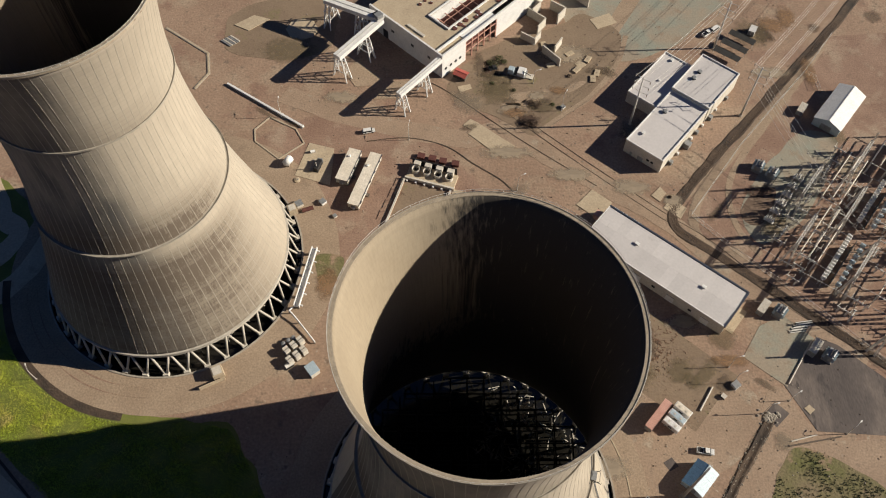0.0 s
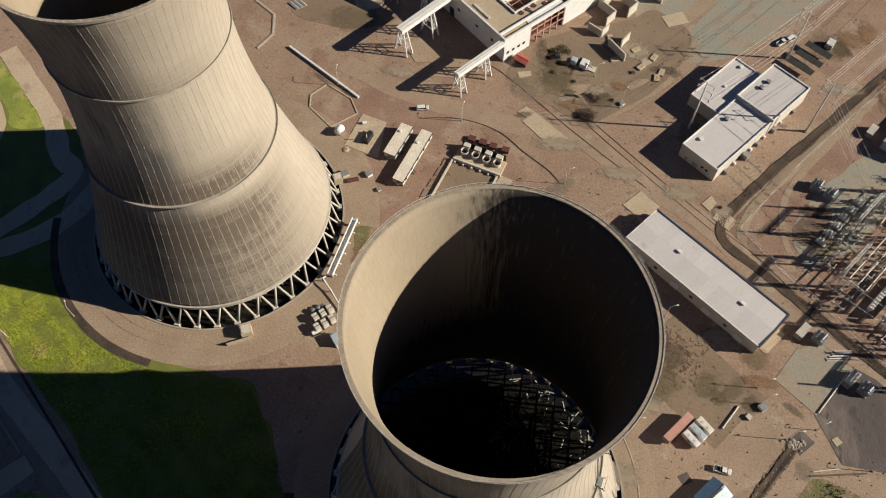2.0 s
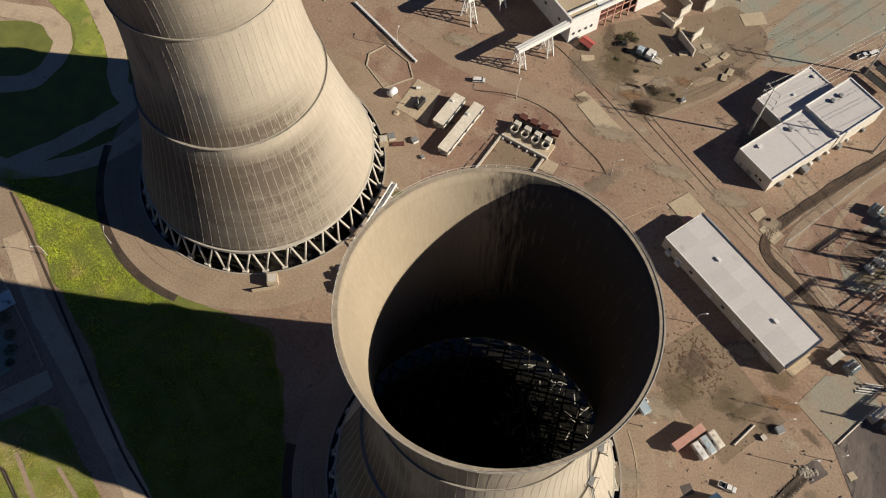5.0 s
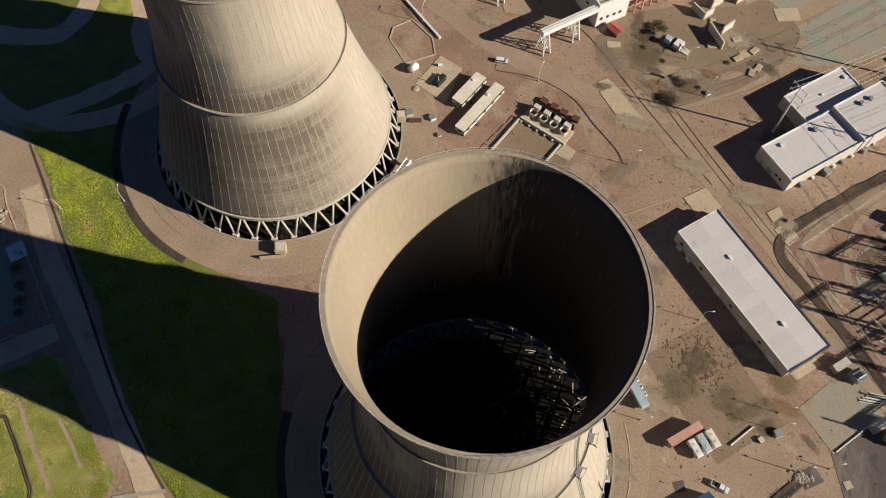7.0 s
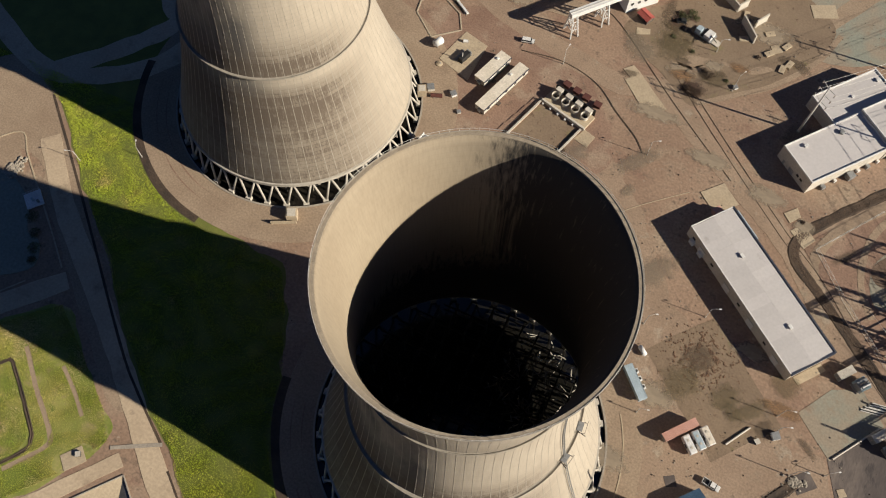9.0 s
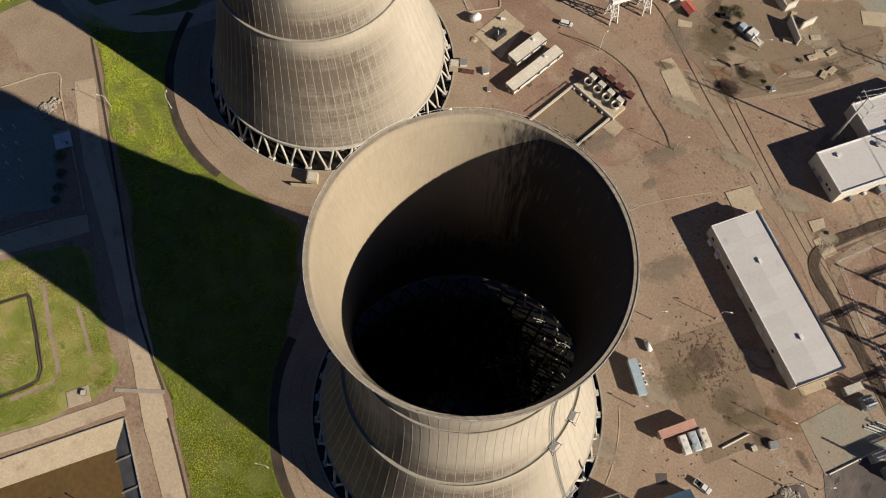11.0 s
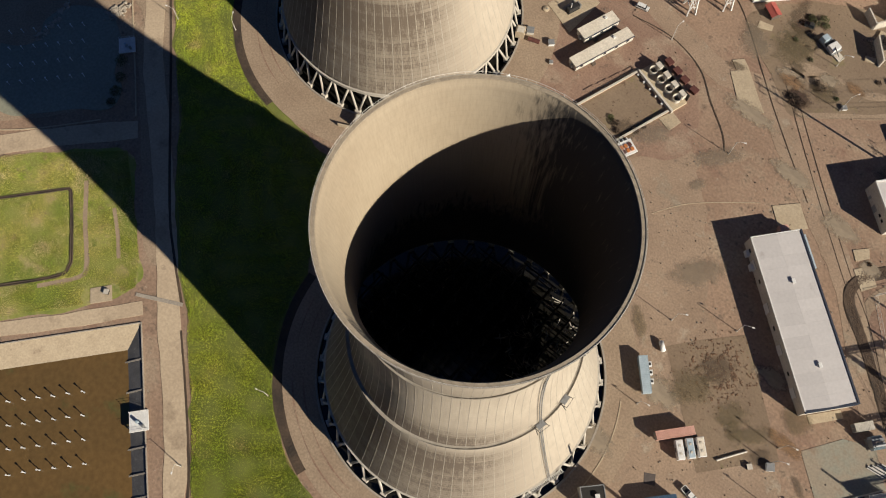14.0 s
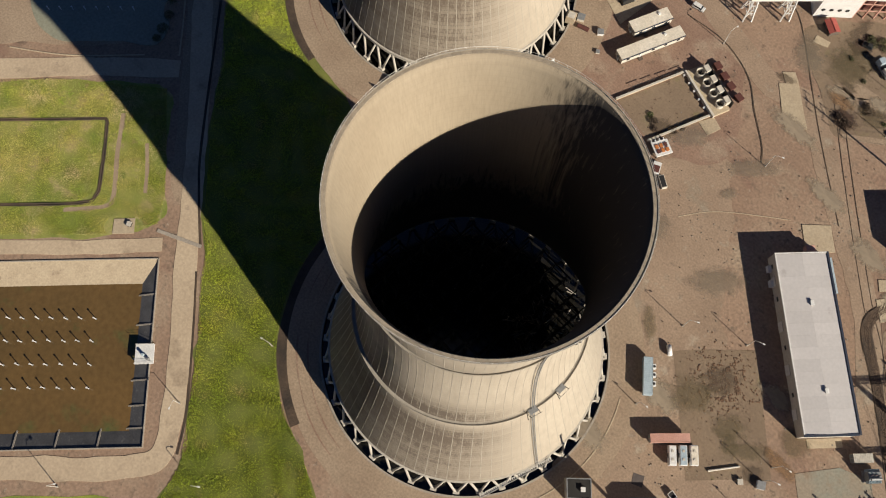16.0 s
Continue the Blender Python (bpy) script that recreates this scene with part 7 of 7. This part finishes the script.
# ---- loose stuff ----
def scatter(name, spots, sizes, material, label, category, seed, flat=0.6):
    """Many small lumps joined into one object."""
    rnd = random.Random(seed)
    ico = B()
    bmesh.ops.create_icosphere(ico, subdivisions=1, radius=1.0)
    base = [v.co.copy() for v in ico.verts]
    faces = [[v.index for v in f.verts] for f in ico.faces]
    ico.free()
    V, F = [], []
    for x, y, z in spots:
        s = rnd.uniform(*sizes)
        a = rnd.uniform(0, 6.3)
        c, d = math.cos(a), math.sin(a)
        ex = rnd.uniform(0.6, 1.5)
        o = len(V)
        for p in base:
            k = rnd.uniform(0.75, 1.2) * s
            px, py = p.x * k * ex, p.y * k
            V.append((x + px * c - py * d, y + px * d + py * c, z + p.z * k * flat))
        F += [[i + o for i in f] for f in faces]
    me = bpy.data.meshes.new(name)
    me.from_pydata(V, [], F)
    me.materials.append(material)
    return tagged(new(name, me), label, category, kind="stuff")


rnd = random.Random(3)
sp = []
for p, q, w, n in (((101, 28), (82, 1), 1.1, 300), ((82, 1), (58, -32), 1.1, 200)):
    for i in range(n):
        t = rnd.random()
        s = rnd.choice((-1, 1, 1))
        d = Vector(q) - Vector(p)
        nrm = Vector((-d.y, d.x)).normalized()
        off = s * abs(rnd.gauss(1.3, 0.45))
        v = Vector(p).lerp(Vector(q), t) + nrm * -off
        sp.append((v.x, v.y, 0.15))
scatter("riprap", sp, (0.10, 0.28), M_ROCK, "pale broken stones lining the ditch", "stones", 4)
sp = [(100.8 + rnd.gauss(0, 1.3), 28 + rnd.gauss(0, 1.0), 0.2) for i in range(60)]
scatter("boulders", sp, (0.3, 0.8), M_ROCK, "pale boulders heaped at the ditch head", "stones", 5)
sp = [(-185.6 + rnd.gauss(0, 1.3), 18.0 + rnd.gauss(0, 2.0), 0.3) for i in range(110)]
sp += [(x + rnd.gauss(0, 0.8), y + rnd.gauss(0, 1.2), 0.2) for x, y in ((-202, 8), (-201.5, 4), (-200, 0), (-199, -4), (-199, -8)) for i in range(18)]
scatter("rubble_heap", sp, (0.3, 0.8), M_ROCK, "heap of pale broken rubble by the pond", "stones", 6)
sp = []
while len(sp) < 2400:
    x, y = 62.5 + rnd.gauss(0, 5), 54 + rnd.gauss(0, 5)
    if noise.noise(Vector((x * 0.6, y * 0.6, 4.0))) + rnd.gauss(0, 0.16) > 0.14:
        sp.append((x, y, 0.1))
scatter("weed_clumps", sp[:900], (0.10, 0.34), M_RUSTWEED, "rusty brown dead weed clumps on the muddy lot", "weeds", 9, 0.5)
# debris and clods over the whole yard
sp = []
while len(sp) < 800:
    x, y = rnd.uniform(-70, 150), rnd.uniform(-40, 240)
    if math.hypot(x, y) < 60 or math.hypot(x + 106, y - 88) < 62:
        continue
    if noise.noise(Vector((x * 0.035, y * 0.035, 2.0))) + rnd.gauss(0, 0.22) > 0.12:
        sp.append((x, y, 0.12))
scatter("clods", sp, (0.06, 0.26), M_DEADLEAF, "scattered dark clods and debris on the dirt", "debris", 7, 0.7)
sp = []
while len(sp) < 1100:
    x, y = rnd.uniform(-70, 150), rnd.uniform(-40, 240)
    if math.hypot(x, y) < 60 or math.hypot(x + 106, y - 88) < 62:
        continue
    if noise.noise(Vector((x * 0.05, y * 0.05, 9.0))) + rnd.gauss(0, 0.2) > 0.2:
        sp.append((x, y, 0.12))
scatter("pebbles", sp, (0.07, 0.30), M_ROCK, "scattered pale stones on the dirt", "stones", 8, 0.7)


def tufts(name, test, n, box4, size, material, label, seed):
    """Clumps of short blades over an area, joined into one object."""
    rnd = random.Random(seed)
    V, F = [], []
    made = 0
    while made < n:
        x, y = rnd.uniform(box4[0], box4[1]), rnd.uniform(box4[2], box4[3])
        if not test(x, y, rnd):
            continue
        made += 1
        s = rnd.uniform(*size)
        for k in range(4):
            a = rnd.uniform(0, 6.3)
            lx, ly = math.cos(a) * s * rnd.uniform(0.5, 1.0), math.sin(a) * s * rnd.uniform(0.5, 1.0)
            w = s * 0.35
            o = len(V)
            V += [(x - math.sin(a) * w, y + math.cos(a) * w, 0.05), (x + math.sin(a) * w, y - math.cos(a) * w, 0.05), (x + lx, y + ly, 0.05 + s * rnd.uniform(0.5, 1.1))]
            F.append((o, o + 1, o + 2))
    me = bpy.data.meshes.new(name)
    me.from_pydata(V, [], F)
    me.materials.append(material)
    return tagged(new(name, me), label, "grass", kind="stuff")


def inside(pts):
    def test(x, y):
        c = False
        for (x1, y1), (x2, y2) in zip(pts, pts[1:] + pts[:1]):
            if (y1 > y) != (y2 > y) and x < (x2 - x1) * (y - y1) / (y2 - y1) + x1:
                c = not c
        return c
    return test




def near_line(pts, d):
    P = np.array(pts, float)
    a, ab = P[:-1], P[1:] - P[:-1]
    def test(xy):
        out = np.zeros(len(xy), bool)
        for p, v in zip(a, ab):
            t = np.clip(((xy - p) @ v) / (v @ v), 0, 1)
            out |= np.hypot(*(xy - p - t[:, None] * v).T) < d
        return out
    return test


def meadow(name, outline, n, box4, size, material, label, seed, keep_off=()):
    """Standing grass: many small upright blades, thicker and thinner in drifts, as one mesh."""
    g = np.random.default_rng(seed)
    xy = np.column_stack((g.uniform(box4[0], box4[1], n), g.uniform(box4[2], box4[3], n)))
    ok = np.zeros(n, bool)
    for (x1, y1), (x2, y2) in zip(outline, outline[1:] + outline[:1]):
        if y1 != y2:
            ok ^= ((y1 > xy[:, 1]) != (y2 > xy[:, 1])) & (xy[:, 0] < (x2 - x1) * (xy[:, 1] - y1) / (y2 - y1) + x1)
    for cx, cy, r in ((*TOWER_A, 60.4), (*TOWER_B, 62.8)):
        ok &= np.hypot(xy[:, 0] - cx, xy[:, 1] - cy) > r
    for pts, d in keep_off:
        ok &= ~near_line(pts, d)(xy)
    xy = xy[ok]
    w = np.sin(xy[:, 0] * 0.31 + 2 * np.sin(xy[:, 1] * 0.17)) * np.sin(xy[:, 1] * 0.37 + 2 * np.sin(xy[:, 0] * 0.13))
    m = len(xy)
    s = g.uniform(*size, m) * (1 + 0.45 * w)
    a = g.uniform(0, 2 * np.pi, m)
    lean = g.uniform(-0.35, 0.35, (m, 2)) * s[:, None]
    half = np.column_stack((np.cos(a), np.sin(a))) * (s * 0.55)[:, None]
    V = np.zeros((m, 3, 3))
    V[:, 0, :2], V[:, 1, :2], V[:, 2, :2] = xy - half, xy + half, xy + lean
    V[:, :2, 2] = 0.04
    V[:, 2, 2] = 0.06 + s * 0.95
    me = bpy.data.meshes.new(name)
    me.vertices.add(3 * m)
    me.vertices.foreach_set("co", V.ravel())
    me.loops.add(3 * m)
    me.loops.foreach_set("vertex_index", np.arange(3 * m, dtype=np.int32))
    me.polygons.add(m)
    me.polygons.foreach_set("loop_start", np.arange(0, 3 * m, 3, dtype=np.int32))
    me.update(calc_edges=True)
    me.materials.append(material)
    return tagged(new(name, me), label, "grass", kind="stuff")


PLOT = [(-200, -107), (-164.6, -66.3), (-145.5, -43.6), (-142.8, -41.2), (-139.5, -43.2), (-125.0, -55.4), (-121.4, -59.6), (-122.2, -65.0), (-137.7, -84.1), (-165, -116)]
WORN_A = [(-141, -35), (-129.8, -45.3), (-117.5, -55.1), (-116, -60), (-124, -71)]
WORN_B = [(-126, -35.6), (-117.5, -41.4), (-111, -46.8)]
for pts, w in ((WORN_A, 1.6), (WORN_B, 1.4)):
    ribbon("worn_stripe", pts, w, 0.07, M_TAN, "pale mown stripe in the rough grass", "stripe")
ROADS = [([(-182, 35), (-160.5, 13.5), (-138, -4), (-118, -20), (-98.4, -36.4), (-78, -54), (-58, -70), (-40.8, -86.3), (-36, -94), (-39, -101), (-48, -113), (-65, -132)], 4.6)]
meadow("standing_grass", FIELD, 1100000, (-240, 30, -125, 60), (0.16, 0.36), M_BLADE, "bright green standing grass over the field", 21, ROADS)
NORTH = [(-139, -18), (-122, -30), (-106, -42), (-99, -50), (-111, -71), (-130, -93), (-185, -158), (-280, -130), (-205, -86), (-163, -40)]
meadow("dry_standing_grass", NORTH, 420000, (-210, -99, -150, -18), (0.13, 0.30), M_DRYBLADE, "patchy green and straw-coloured standing grass", 23,
       ROADS + [([(-92, -53), (-108, -73), (-126.5, -94.2), (-160, -134)], 4.4), ([(-142.5, -10), (-163, -32), (-184.7, -58.4), (-230, -112)], 4.6), (PLOT, 0.9), (WORN_A, 0.7), (WORN_B, 0.6), ([(-108, -61.5), (-103.5, -56.5)], 3.2)])
in_scrub = inside([(104.7, 15.6), (98.8, 7.3), (94, -4), (96, -30), (150, -30), (135, 2), (123.7, 11.4), (112, 17)])
tufts("scrub_tufts", lambda x, y, r: in_scrub(x, y) and noise.noise(Vector((x * 0.12, y * 0.12, 3))) + r.gauss(0, 0.15) > 0.0, 2600, (92, 150, -30, 18), (0.2, 0.6), M_LEAF, "low green scrub on the mound", 22)
rnd = random.Random(24)
line = smooth_line(DITCH[2:], 30)
DITCH_SPOTS = [(x + rnd.gauss(0, 0.8), y + rnd.gauss(0, 0.8)) for x, y in line for k in range(16)]
scatter("ditch_weeds", [(x, y, 0.2) for x, y in DITCH_SPOTS], (0.06, 0.24), M_DEADLEAF, "dark dead weeds along the drainage ditch", "weeds", 24, 0.4)



def brush(x, y, s, m, label):
    t = thing("shrub", x, y, 0, random.uniform(0, 360), label, "shrub", "yard shrubs")
    rnd = random.Random(int(x * 31 + y * 17))
    bm = B()
    for k in range(7):
        a = rnd.uniform(0, 6.3)
        tube(bm, (0, 0, -0.1), (math.cos(a) * s * 0.5, math.sin(a) * s * 0.5, s * rnd.uniform(0.4, 0.8)), 0.06, 0.02, 5)
    part("stems", bm, M_WOOD, t)
    bm = B()
    for k in range(int(150 * s)):
        a, r, z = rnd.uniform(0, 6.3), s * math.sqrt(rnd.random()), rnd.uniform(0.1, 0.9) * s * 0.8
        r *= 1.1 - 0.5 * z / s
        c = Vector((math.cos(a) * r, math.sin(a) * r, z))
        u = Vector((rnd.gauss(0, 1), rnd.gauss(0, 1), rnd.gauss(0, 0.6))).normalized() * rnd.uniform(0.1, 0.28)
        v = u.cross(Vector((rnd.gauss(0, 1), rnd.gauss(0, 1), rnd.gauss(0, 1)))).normalized() * 0.12
        bm.faces.new([bm.verts.new(c - u), bm.verts.new(c + v), bm.verts.new(c + u), bm.verts.new(c - v)])
    part("crown", bm, m, t)


for x, y, s, k in ((27.3, 153.4, 2.6, 1), (25.6, 154.4, 2.0, 1), (29, 154.0, 2.0, 1), (14.4, 186.0, 2.4, 0), (12.6, 187.6, 1.8, 0), (13.0, 175.6, 1.2, 0), (16.5, 190.0, 2.0, 0), (18.5, 188.0, 1.6, 0), (31.5, 163.5, 2.2, 1), (28.8, 165, 1.6, 1), (-16.5, 103.5, 1.8, 1), (-14.0, 101.5, 1.4, 1), (-19, 104.5, 1.2, 0), (-9, 106, 1.6, 1), (-8, 109, 1.2, 1), 
                   (80, 117, 1.0, 1), (38, 164, 1.0, 0), (46, 180, 1.1, 1), (22, 172, 1.0, 0), (-168, 5, 2.6, 0), (-163, 0, 2.2, 0), (-160, -5, 2.4, 0), (-158, -9, 1.8, 0)):
    brush(x, y, s, M_DEADLEAF if k else M_LEAF, "dry brown shrub on bare dirt" if k else "dull green shrub at the yard edge")

# berm in the north field and far pond fittings
# dark soil colour stands in for the shadow line of the plot's bank
ditch("plot_ditch", PLOT, 0.42, 0.32, "shallow ditch round the grass plot, dark soil in place of its bank's shadow")
sheet("plot_ground", PLOT, 0.065, M_DRY, "trodden dry grass inside the plot", "grass", rounded=False)
far = copy_thing(next(o for o in scene.objects if o.name == "pump_platform"), pose(-171.1, 11.0, 0, 0, 0, -40))
for row in range(4):
    for k in range(8):
        copy_thing(noz, pose(-190.0 + 5.55 * row - 2.95 * k, 6.0 - 4.75 * row - 3.35 * k, -0.1, 0, 0, 30 * k))
